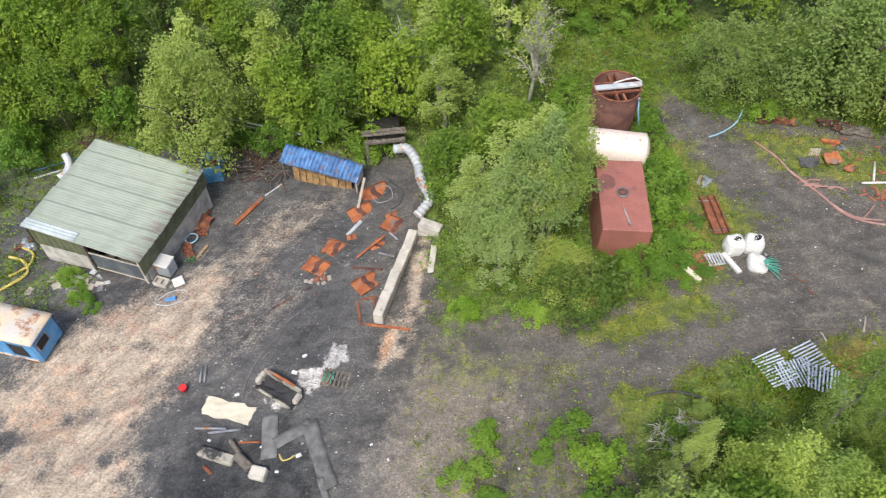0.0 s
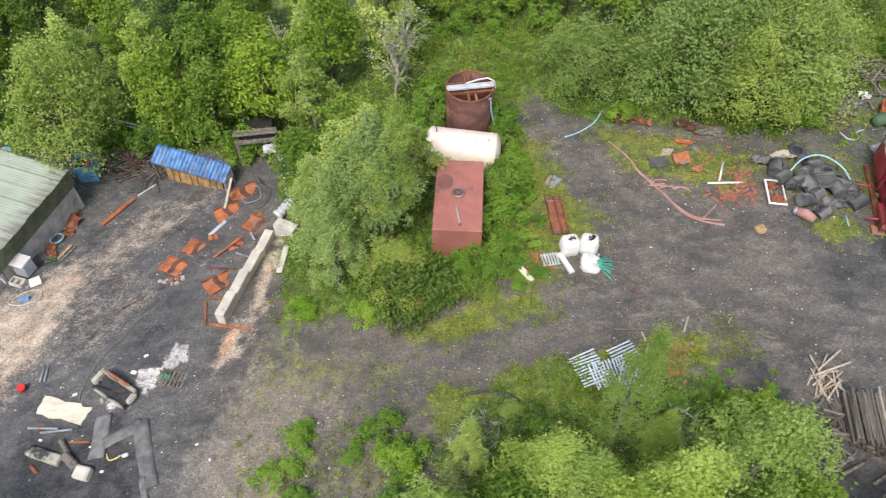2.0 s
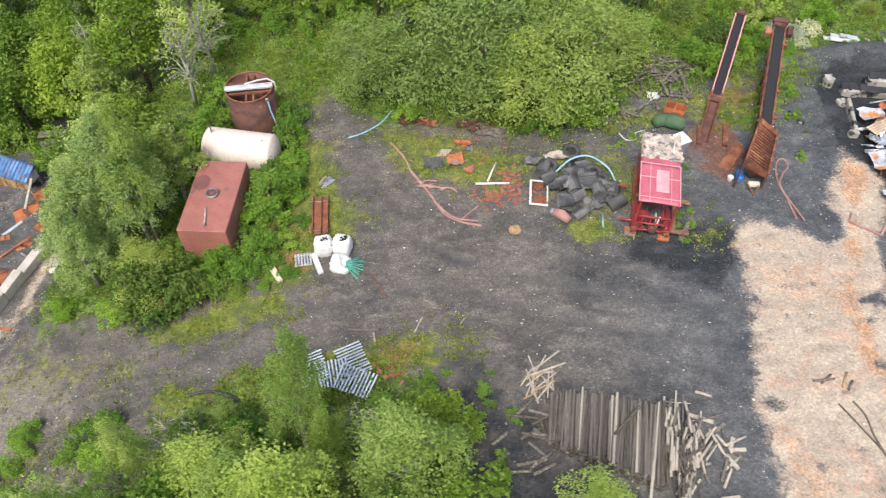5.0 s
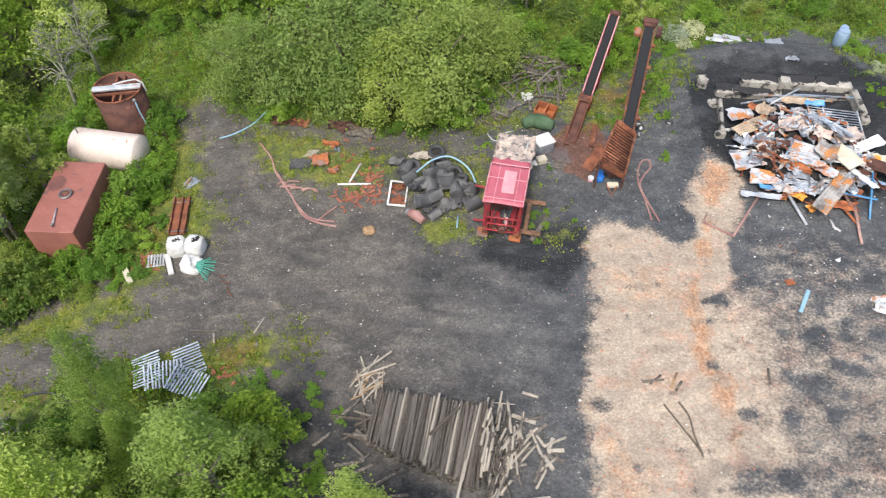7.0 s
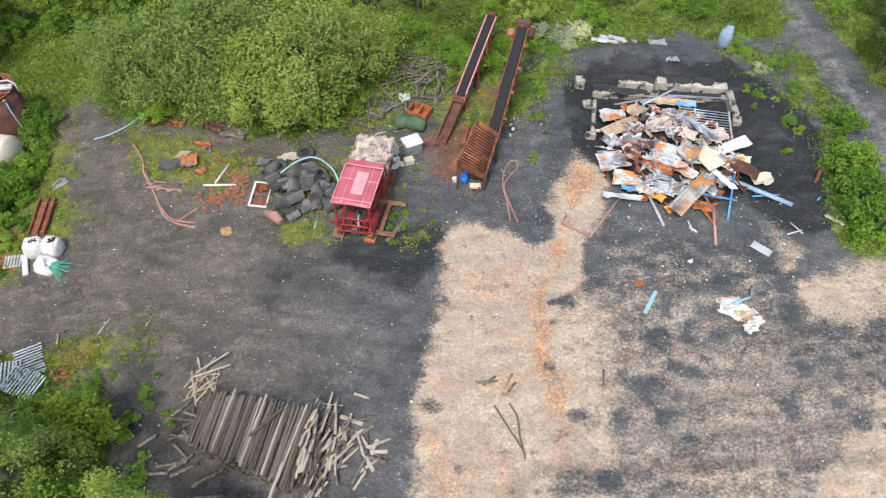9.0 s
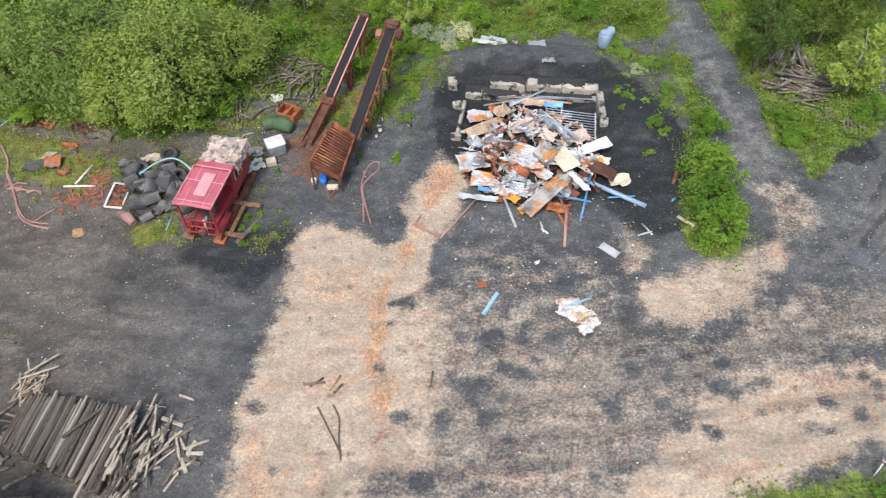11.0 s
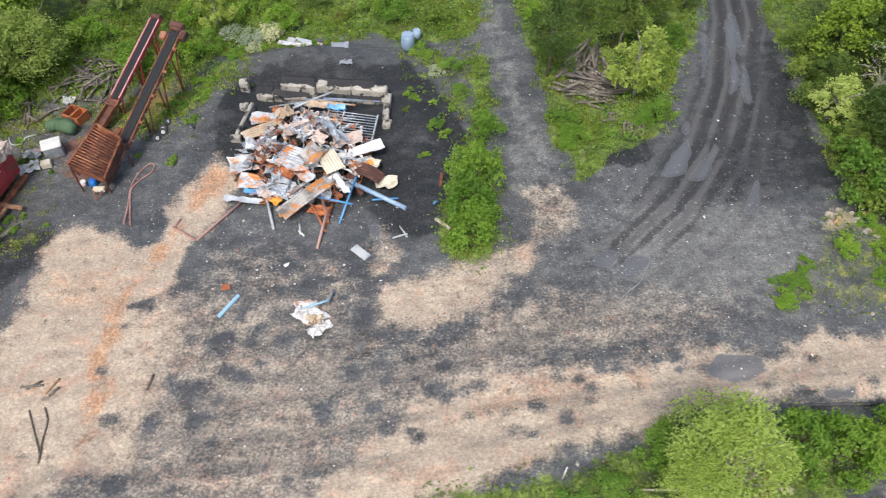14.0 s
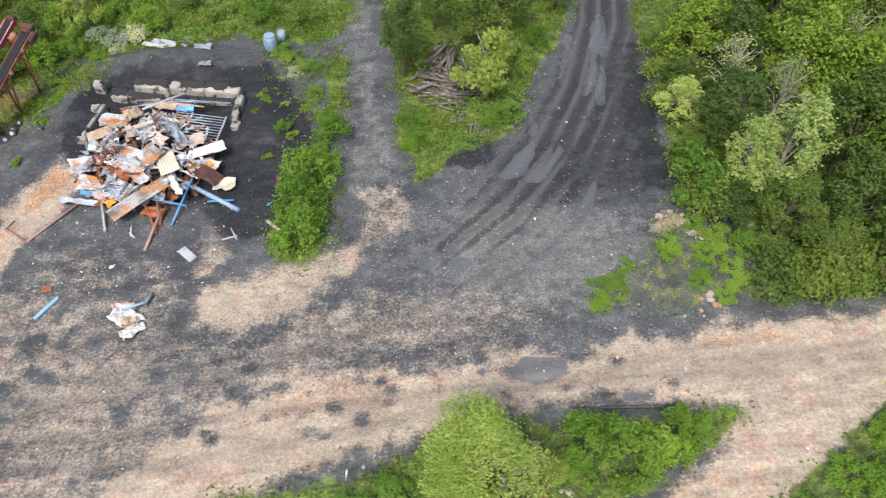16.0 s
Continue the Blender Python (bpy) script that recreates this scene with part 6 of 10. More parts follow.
belting((-8.1, 15.2), (-7.85, 13.0), 0.75, "wide grey strip of old conveyor belting")
belting((-7.7, 13.7), (-6.1, 14.6), 0.6, "grey strip of belting lying across another")
belting((-6.2, 14.7), (-4.9, 11.5), 0.75, "long grey strip of belting on the gravel")
belting((-5.4, 12.0), (-5.0, 11.0), 0.3, "pale edge piece of belting")
root = tagged(part("cream_panel", crumpled(2.45, 0.95, 4, 0.008, 0.03), CREAM_SHEET, m=pose(-10.15, 15.45, gz(-10.15, 15.45) + 0.1, 0, 0, -14)), "flat cream-painted panel lying on the ground", "panel")
for p, q in (((-11.6, 14.6), (-10.1, 14.55)), ((-10.9, 14.35), (-9.4, 14.5))):
    bar("steel_pole", p, q, 0.06, GREY_SHEET, "grey steel pole lying on the ground", "pole", "poles")
for dx in (0, 0.22):
    bar("short_post", (-11.85 + dx, 17.0), (-11.9 + dx, 17.9), 0.05, GREY_SHEET, "short grey post lying by the sand", "pole", "short posts")
bar("rusty_pipe", (-9.4, 13.85), (-8.4, 13.85), 0.05, RUST_BRIGHT, "short rusty pipe on coal dust", "pipe")
for x, y, sx, sy, sz, turn, m_ in [(-10.3, 13.2, 1.8, 0.5, 0.35, -18, CONCRETE_DARK), (-9.0, 12.9, 1.0, 0.4, 0.4, -40, TIMBER), (-8.2, 12.3, 0.75, 0.6, 0.42, -15, CONCRETE), (-9.5, 13.6, 0.9, 0.22, 0.3, -50, TIMBER), (-10.6, 12.6, 0.6, 0.2, 0.15, -40, RUST)]:
    block("masonry_lump", x, y, gz(x, y) - 0.05, (sx, sy, sz), turn, m_, "lump of demolished masonry on black coal dust", "rubble block", "demolition lumps", 0.07, (rng.normal(0, 5), rng.normal(0, 5)))
hose("hose_piece", [(-7.4, 13.2), (-7.2, 12.9), (-6.9, 12.95), (-6.7, 13.1)], 0.035, YELLOW_PIPE, "short bent hose piece", "hose")
for x, y, s in [(-6.5, 13.1, 0.18), (-8.3, 13.6, 0.1), (-7.4, 12.4, 0.12), (-10.8, 14.0, 0.12), (-9.3, 13.9, 0.1), (-9.9, 16.3, 0.16), (-6.8, 18.2, 0.16), (-7.2, 17.3, 0.2), (-2.4, 12.6, 0.1), (-3.2, 13.4, 0.1)]:
    block("white_scrap", x, y, gz(x, y) - 0.02, (s * 1.5, s, s * 0.4), rng.uniform(0, 180), WHITE, "small white scrap lying on dark ground", "scrap", "white scraps", 0.03)
root = thing("waste_pallet", -5.1, 16.75, -12.0, "broken timber pallet under coloured netting", "pallet")
for i in range(7):
    part("slat", Build().box((-0.6 + i * 0.2, 0, 0.13), (0.12, 0.95, 0.025), bevel=0.005), TIMBER, root)
for y in (-0.4, 0, 0.4):
    part("bearer", Build().box((0, y, 0.06), (1.35, 0.1, 0.1), bevel=0.01), TIMBER, root)
for i in range(9):
    part("net_strand", Build().tube([(-0.75 + 0.08 * i, rng.uniform(-0.4, -0.1), 0.18), (-0.6 + 0.06 * i, 0.05, 0.22), (-0.75 + 0.07 * i, rng.uniform(0.2, 0.4), 0.17)], 0.02, 5), TEAL_NET if i % 3 else RUST_BRIGHT, root)
root = thing("red_bucket", -12.54, 16.6, 30, "small bright red plastic bucket on sandy ground", "bucket")
part("body", Build().tube([(0, 0, 0), (0, 0, 0.3)], [0.13, 0.18], 12), RED_POT, root)
part("rim", Build().tube([(0, 0, 0.28), (0, 0, 0.32)], 0.195, 12), RED_POT, root)

# things along the shed's wall
root = thing("water_tank", -15.2, 24.15, -17, "grubby white water tank beside the shed door", "tank")
part("body", Build().box((0, 0, 0.5), (0.85, 0.8, 0.95), bevel=0.08), WHITE_METAL, root)
part("lid", Build().box((0, 0, 1.0), (0.9, 0.85, 0.08), bevel=0.03), WHITE, root)
root = thing("stone_sink", -15.25, 23.2, -17, "old double stone sink lying outside the shed", "sink")
part("bowl", Build().box((0, 0, 0.06), (0.8, 0.5, 0.1), bevel=0.02).box((0, 0.22, 0.2), (0.8, 0.07, 0.25), bevel=0.02).box((0, -0.22, 0.2), (0.8, 0.07, 0.25), bevel=0.02).box((-0.37, 0, 0.2), (0.07, 0.4, 0.25), bevel=0.02).box((0.37, 0, 0.2), (0.07, 0.4, 0.25), bevel=0.02).box((0, 0, 0.2), (0.06, 0.4, 0.22), bevel=0.02), CONCRETE, root)
block("white_board", -14.4, 23.3, gz(-14.4, 23.3) + 0.02, (0.6, 0.55, 0.12), 30, WHITE, "square white board lying by the sink", "board", bevel=0.02, tilt=(8, 0))
for i in range(3):
    a = [(-14.55 + (0.34 - 0.03 * i) * math.cos(t), 26.75 + (0.4 - 0.03 * i) * math.sin(t), 0.14 + 0.07 * i) for t in np.linspace(0, 6.3, 14)]
    if i == 0:
        hose("hose_coil", a, 0.05, BLUE_PIPE, "coil of light blue water hose by the shed wall", "hose")
for x, y, sx, sy, turn, t_ in [(-14.2, 28.0, 0.9, 1.2, -20, 14), (-14.1, 27.2, 0.8, 0.5, 10, -8), (-14.6, 25.9, 0.5, 0.7, -10, 10), (-14.3, 25.4, 0.5, 0.5, 30, -6), (-14.35, 29.0, 0.6, 0.4, 0, 8)]:
    tagged(part("rusty_sheet", crumpled(sx, sy, int(x * -7 + y), 0.05, 0.02), RUST, m=pose(x, y, gz(x, y) + 0.14, t_, 6, turn)), "crumpled rusty sheet against the shed", "steel sheet", "rusty sheets")
bar("plank", (-13.9, 25.1), (-13.5, 26.2), 0.06, TIMBER_WARM, "warm brown plank beside the shed", "plank", "planks by the shed", square=True)
bar("plank", (-13.6, 25.0), (-13.2, 26.1), 0.05, TIMBER, "grey plank beside the shed", "plank", "planks by the shed", square=True)
tagged(part("rag_bundle", crumpled(0.6, 0.4, 66, 0.09, 0.02), GREEN_CLOTH, m=pose(-14.2, 25.0, gz(-14.2, 25.0) + 0.12)), "green rag beside the planks", "rag")
hose("hose_loop", [(-15.2, 22.0), (-14.6, 22.6), (-13.9, 22.7), (-13.7, 22.2), (-14.4, 21.7), (-15.2, 21.75), (-15.3, 22.1)], 0.03, WHITE_METAL, "pale hose lying in a loop on the ground", "hose")
tagged(part("blue_tool", Build().box((0, 0, 0.07), (0.6, 0.22, 0.12), bevel=0.04).box((0.2, 0.05, 0.16), (0.2, 0.14, 0.1), bevel=0.03), BLUE_SHEET, m=pose(-14.5, 22.05, gz(-14.5, 22.05), 0, 0, 10)), "dark blue tool lying inside the hose loop", "tool")
root = thing("blue_skip", -14.35, 32.3, 12, "dented blue steel skip behind the shed", "skip")
for c, size in (((0, 0, 0.1), (1.0, 1.3, 0.12)), ((0, 0.66, 0.75), (1.1, 0.07, 1.3)), ((0, -0.66, 0.75), (1.1, 0.07, 1.3)), ((0.53, 0, 0.75), (0.07, 1.3, 1.3)), ((-0.53, 0, 0.75), (0.07, 1.3, 1.3))):
    part("side", Build().box(c, size, bevel=0.02), BLUE_PAINT, root)
part("rubbish", crumpled(0.9, 1.1, 77, 0.12, 0.03), RUST_DARK, root, "rusty rubbish filling", m=pose(0, 0, 0.9))
root = thing("blue_drum", -20.0, 33.6, 0, "dark blue drum behind the shed", "drum")
part("body", Build().tube([(0, 0, 0), (0, 0, 0.9)], 0.42, 16), BLUE_SHEET, root)
part("rim", Build().tube([(0, 0, 0.86), (0, 0, 0.93)], 0.44, 16), BLUE_SHEET, root)
rib = [(-23.9, 33.4, 0.9), (-23.6, 32.9, 0.6), (-23.7, 32.4, 0.35), (-24.1, 32.0, 0.25)]
hose("duct_end", rib, 0.24, WHITE_METAL, "end of a white ribbed duct behind the shed", "duct", n=12)
hose("yellow_hose", [(-24.6, 25.4), (-23.6, 25.0), (-23.0, 24.0), (-23.8, 22.9), (-24.6, 22.4)], 0.09, YELLOW_PIPE, "thick yellow hose sprawling in weeds", "hose", "yellow hoses")
hose("yellow_hose", [(-24.2, 26.2), (-23.3, 25.6), (-23.2, 24.6), (-23.9, 23.8)], 0.08, YELLOW_PIPE, "thick yellow hose sprawling in weeds", "hose", "yellow hoses")
bar("rusty_post", (-24.6, 26.0), (-23.8, 26.9), 0.08, RUST, "rusty post by the shed corner", "post", square=True)
for i in range(12):
    x, y, s = -23.7 + rng.normal(0, 0.35), 26.3 + rng.normal(0, 0.3), rng.uniform(0.18, 0.36)
    block("grey_bag", x, y, gz(x, y) - 0.02, (s * 1.4, s, s * 0.7), rng.uniform(0, 180), GREY_SHEET, "crumpled grey bag in a pile", "bag", "grey bags", 0.08)
gen_r = np.random.default_rng(91)
for i in range(34):
    x, y, s = -20.2 + gen_r.normal(0, 1.0), 23.3 + gen_r.normal(0, 0.5), gen_r.uniform(0.1, 0.36)
    block("rubble_piece", x, y, gz(x, y) - 0.02, (s * 1.5, s, s * 0.25), gen_r.uniform(0, 180), (WHITE_METAL, STONE, CONCRETE, STEEL_GREY)[i % 4], "pale broken slab on dark soil", "rubble", "broken slabs", 0.02)
bar("conduit", (-25.8, 32.2), (-22.9, 33.4), 0.06, WHITE_METAL, "pale conduit behind the shed", "pipe")
bar("conduit", (-26.1, 32.8), (-23.6, 33.9), 0.05, BLUE_SHEET, "dark blue pipe behind the shed", "pipe")
for p, q, r in (((-14.6, 36.6, 1.0), (-8.0, 34.3, 0.9), 0.06), ((-14.2, 36.4, 0.8), (-7.6, 34.2, 0.5), 0.05), ((-9.6, 33.9, 0.6), (-8.4, 33.6, 0.5), 0.04)):
    bar("long_pipe", p, q, r, WHITE_METAL, "long pale pipe lying through the undergrowth", "pipe", "long pipes")


def brush_pile(name, x, y, count, spread, length, r, mats, label, category, piece, seed, pile=0.5, thick_end=0.8):
    """A heap of sticks, each one a piece of it."""
    gen = np.random.default_rng(seed)
    root = thing(name, x, y, 0, label, category)
    z0 = gz(x, y)
    meshes = []
    for k in range(6):
        b = Build()
        bend = gen.normal(0, 0.05)
        b.tube([(-0.5, 0, 0), (-0.1, bend, 0.02), (0.5, 0, 0)], [1.0 * r / length, r / length, thick_end * r / length], 5)
        me = b.mesh(piece)
        me.materials.append(mats[k % len(mats)])
        meshes.append(me)
    for i in range(count):
        dx, dy = gen.normal(0, spread[0]), gen.normal(0, spread[1])
        fall = math.exp(-(dx / spread[0] / 1.4) ** 2 - (dy / spread[1] / 1.4) ** 2)
        ln = length * gen.uniform(0.5, 1.25)
        zz = gz(x + dx, y + dy) - z0 + r + pile * fall * gen.uniform(0, 1)
        m = pose(dx, dy, zz, gen.normal(0, 10), gen.normal(0, 12) * fall, gen.uniform(0, 360)) @ Matrix.Diagonal((ln, ln * gen.uniform(0.7, 1.2), ln, 1))
        part(piece, meshes[int(gen.integers(6))], None, root, m=m)
    return root


brush_pile("brushwood_heap", -11.5, 33.0, 190, (1.0, 0.9), 1.1, 0.032, (TIMBER, BARK, RUST_DARK), "heap of dead brown brushwood at the edge of the yard", "brushwood", "branch", 3, 0.9)
brush_pile("brushwood_heap", -22.4, 34.8, 60, (0.9, 0.6), 1.2, 0.03, (BARK, RUST_DARK), "tangle of dead branches behind the shed", "brushwood", "branch", 4, 0.8)
hose("hose_line", [(-9.4, 14.9), (-9.6, 16.6), (-9.1, 18.3), (-8.2, 19.6), (-7.9, 20.4), (-6.9, 21.2)], 0.03, RUBBER_GREY, "thin grey hose trailing over coal dust", "hose")
hose("hose_line", [(-8.9, 18.3), (-8.4, 18.7), (-7.9, 18.4), (-7.6, 18.7)], 0.03, RUBBER_GREY, "kinked grey hose on coal dust", "hose")
PALE_SLAT = surface("pale_blue_grey_slats", (0.55, 0.62, 0.68), (0.42, 0.48, 0.54), 3.0, 0.7)
BLUE_GREY = surface("pale_blue_barrel", (0.28, 0.38, 0.5), (0.22, 0.32, 0.44), 2.0, 0.5)

# ---- tanks on the ramp ----
def red_tank():
    root = thing("fuel_tank", 8.57, 23.65, -3.0, "large rectangular red oxide steel tank among bushes", "tank", z=-1.72)
    h = 2.6
    b = Build().box((0, 0, h / 2), (2.3, 4.5, h), bevel=0.03)
    part("body", b, TANK_RED, root)
    for y in (-0.72, 0.75):
        part("weld_seam", Build().box((0, y, h + 0.004), (2.26, 0.05, 0.012), bevel=0.004), TANK_RED, root)
    ring = Build()
    ring.tube([(0.28 * math.cos(t) - 0.02, 0.28 * math.sin(t) + 0.05, h + 0.07) for t in np.linspace(0, 2 * math.pi, 25)], 0.05, 6, cap=False)
    part("manhole_ring", ring, STEEL_GREY, root, "grey steel manhole ring")
    part("manhole_cover", Build().tube([(-0.02, 0.05, h), (-0.02, 0.05, h + 0.07)], 0.25, 20), RUST_DARK, root)
    part("dip_pipe", Build().tube([(0.1, -1.85, h + 0.1), (-0.1, -0.85, h + 0.06)], 0.035, 6), WHITE_METAL, root)
    part("dip_cap", Build().tube([(0.1, -1.9, h), (0.1, -1.9, h + 0.16)], 0.06, 10), STEEL_GREY, root)
    part("burnt_patch", Build().grid(8, 8, lambda u, v: (-0.72 + 0.42 * (u - 0.5) * 2 * math.sqrt(1 - 2 * (v - 0.5) ** 2), 0.75 + 0.5 * (v - 0.5) * 2 * math.sqrt(1 - 2 * (u - 0.5) ** 2), h + 0.016)), SCORCH, root, "dark scorched patch")


red_tank()


def cream_tank():
    root = thing("cylinder_tank", 8.85, 28.25, -9.5, "cream-painted horizontal cylinder tank with rust streaks", "tank", z=-1.75)
    r, half, zc = 1.0, 1.75, 1.15
    prof = [(-half - 0.28, 0.02), (-half - 0.26, 0.35), (-half - 0.18, 0.7), (-half - 0.05, 0.93), (-half, r), (-half + 0.3, r), (0, r + 0.004), (half - 0.3, r), (half, r), (half + 0.05, 0.93), (half + 0.18, 0.7), (half + 0.26, 0.35), (half + 0.28, 0.02)]
    part("shell", Build().tube([(x, 0, zc) for x, _ in prof], [q for _, q in prof], 28), CREAM, root)
    for x in (-half + 0.28, half - 0.28):
        part("band", Build().tube([(x - 0.03, 0, zc), (x + 0.03, 0, zc)], r + 0.012, 28), CREAM, root)
    for x in (-1.1, 1.1):
        part("saddle", Build().box((x, 0, 0.12), (0.25, 1.5, 0.5), bevel=0.02), RUST, root)
    part("vent_pipe", Build().tube([(-1.4, 0, zc + r - 0.05), (-1.4, 0, zc + r + 0.4)], 0.035, 8), STEEL_GREY, root)


cream_tank()


def open_tank():
    root = thing("open_tank", 9.24, 30.85, 8.0, "tall open-topped rusty cylinder tank with cross beams inside", "tank", z=-1.75)
    r, h, n = 1.27, 3.2, 32
    b = Build()
    vs, fs = [], []
    for k in range(n):
        a = 2 * math.pi * k / n
        c, s = math.cos(a), math.sin(a)
        vs += [(r * c, r * s, 0), (r * c, r * s, h), ((r - 0.05) * c, (r - 0.05) * s, h), ((r - 0.05) * c, (r - 0.05) * s, 0.05)]
    for k in range(n):
        i, j = 4 * k, 4 * ((k + 1) % n)
        fs += [(i, j, j + 1, i + 1), (i + 1, j + 1, j + 2, i + 2), (i + 2, j + 2, j + 3, i + 3)]
    b.add(vs, fs, True)
    b.f.append(tuple(4 * k + 3 for k in range(n)))
    b.s.append(False)
    part("shell", b, RUST_DARK, root)
    rim = Build().tube([((r - 0.02) * math.cos(t), (r - 0.02) * math.sin(t), h) for t in np.linspace(0, 2 * math.pi, 41)], 0.05, 6, cap=False)
    part("rim", rim, RUST, root)
    for c, size in (((-0.16, 0.1, h - 0.25), (0.1, 2.2, 0.22)), ((0.22, 0.1, h - 0.25), (0.1, 2.2, 0.22)), ((0, 0.42, h - 0.12), (2.2, 0.09, 0.12)), ((0, -0.38, h - 0.12), (2.2, 0.09, 0.14))):
        part("cross_beam", Build().box(c, size, bevel=0.015), RUST, root)
    part("white_channel", Build().box((0, -0.08, h + 0.05), (2.5, 0.34, 0.16), bevel=0.03), WHITE_METAL, root, "pale steel channel across the top")
    part("white_pipe", Build().tube([(-0.2, 0.1, h + 0.12), (0.5, 0.22, h + 0.2), (1.0, 0.26, h + 0.22), (1.32, 0.1, h + 0.1), (1.4, 0, h - 0.4)], 0.045, 8), WHITE, root)
    part("hose", Build().tube([(0.95, -0.95, h - 0.25), (1.0, -1.05, h - 0.9), (1.2, -1.25, 1.3), (1.6, -1.4, 0.5)], 0.04, 8), BLUE_PIPE, root, "pale blue hose")
    part("outlet", Build().tube([(0.86, -0.86, h - 0.2), (0.98, -0.98, h - 0.2)], 0.09, 10), STEEL_GREY, root)


open_tank()

# ---- bags and boards beside the tanks ----
def bulk_bag(x, y, r, h, turn, seed, label, slump=0.0, torn=True):
    gen = np.random.default_rng(seed)
    root = thing("bulk_bag", x, y, turn, label, "bulk bag", "bulk bags", z=gz(x, y) - 0.04)
    n, k = 28, 14
    lump = gen.normal(0, 0.022, (n + 1, k + 1))
    lump[n] = lump[0]

    def at(u, v):
        a = 2 * math.pi * u
        q = abs(math.cos(a)) ** 3.4 + abs(math.sin(a)) ** 3.4
        side = r / q ** (1 / 3.4)
        e = lump[round(u * n) % n, round(v * k)]
        if v < 0.62:
            w = v / 0.62
            rad, z = side * (0.94 + 0.12 * math.sin(math.pi * w)), h * 0.86 * w
        else:
            w = (v - 0.62) / 0.38
            rad, z = side * 0.94 * math.cos(w * math.pi / 2), h * (0.86 + 0.16 * math.sin(w * math.pi / 2))
        rad = max(rad + e * (1 - v * 0.6), 0.0)
        z *= 1 - slump * (0.5 + 0.5 * math.cos(a))
        return rad * math.cos(a), rad * math.sin(a), z + e
    part("sack", Build().grid(n, k, at), WHITE, root)
    for a in (45, 135, 225, 315):
        c, s = math.cos(radians(a)) * r, math.sin(radians(a)) * r
        part("lifting_loop", Build().tube([(c * 0.95, s * 0.95, h * 0.7), (c * 1.05, s * 0.95, h * 0.95), (c * 0.75, s * 1.05, h), (c * 0.8, s * 0.8, h * 0.8)], 0.022, 5), WHITE, root)
    if torn:
        part("torn_mouth", crumpled(r * 0.75, r * 0.4, seed + 400, 0.025, 0.02), DARK, root, "dark torn opening", m=pose(0.05, 0.05, h * 1.03, 0, 0, 20 * seed))
    return root


bulk_bag(13.85, 21.75, 0.44, 0.8, 10, 1, "full white woven bulk bag on the gravel edge")
bulk_bag(14.75, 21.75, 0.44, 0.8, -12, 2, "full white woven bulk bag on the gravel edge")
bulk_bag(14.75, 20.75, 0.46, 0.62, -10, 3, "slumped white bulk bag of green netting", 0.55, False)
root = thing("netting_bundle", 15.0, 20.65, 0, "fanned bundle of teal plastic strips", "strips")
for i in range(14):
    a = radians(-48 + i * 6.5 + rng.normal(0, 2))
    ln = rng.uniform(0.7, 0.95)
    part("strip", Build().box((ln / 2, 0, 0), (ln, 0.035, 0.012), m=pose(0, 0.02 * i - 0.14, 0.36, 0, 17 + rng.normal(0, 3), math.degrees(a))), TEAL_NET, root)
bar("white_board", (13.35, 21.5), (13.85, 20.3), 0.1, WHITE, "long white board lying beside the bags", "board", square=True)
root = thing("slatted_crate", 12.9, 21.15, 10, "pale slatted crate lid lying on brick rubble", "crate")
for i in range(6):
    part("slat", Build().box((-0.35 + i * 0.14, 0, 0.14), (0.08, 0.75, 0.025), bevel=0.005), WHITE_METAL, root)
for y in (-0.3, 0.3):
    part("batten", Build().box((0, y, 0.09), (0.85, 0.07, 0.07), bevel=0.01), TIMBER_PALE, root)
bar("painted_board", (11.35, 20.95), (11.95, 19.95), 0.11, CREAM_SHEET, "cream board with red stains", "board", square=True)
for i in range(40):
    x, y = 12.3 + rng.normal(0, 0.38), 21.1 + rng.normal(0, 0.3)
    block("loose_brick", x, y, gz(x, y) - 0.01, (0.22, 0.105, 0.07), rng.uniform(0, 180), BRICK, "loose red brick in a small heap", "brick", "bricks by the bags", 0.008, (rng.normal(0, 14), rng.normal(0, 14)))
root = thing("steel_channel", 13.45, 23.9, 5, "long rusty steel channel lying in grass", "steel channel")
part("web", Build().box((0, 0, 0.12), (0.75, 2.4, 0.05), bevel=0.01), RUST, root)
for x in (-0.37, 0.05, 0.37):
    part("flange", Build().box((x, 0, 0.2), (0.06, 2.4, 0.2), bevel=0.01), RUST, root)
for y in (-1.0, 0.9):
    part("bolt_bar", Build().tube([(-0.55, y, 0.16), (0.55, y, 0.16)], 0.03, 6), STEEL_GREY, root)
for i in range(9):
    bar("timber_offcut", (13.4 + rng.uniform(-.3, .3), 26.0 + rng.uniform(-.3, .3)), (13.7 + rng.uniform(-.3, .3), 26.4 + rng.uniform(-.3, .3)), 0.035, GREY_SHEET, "short grey timber offcut in weeds", "offcut", "grey offcuts", square=True)
for p, q in (((16.2, 19.85), (16.7, 19.7)), ((16.6, 19.5), (16.8, 19.1)), ((16.1, 20.1), (16.5, 20.15)), ((16.7, 19.2), (17.0, 18.95))):
    bar("rusty_scrap", p, q, 0.025, RUST, "short rusty scrap of steel on gravel", "scrap", "rusty scraps")

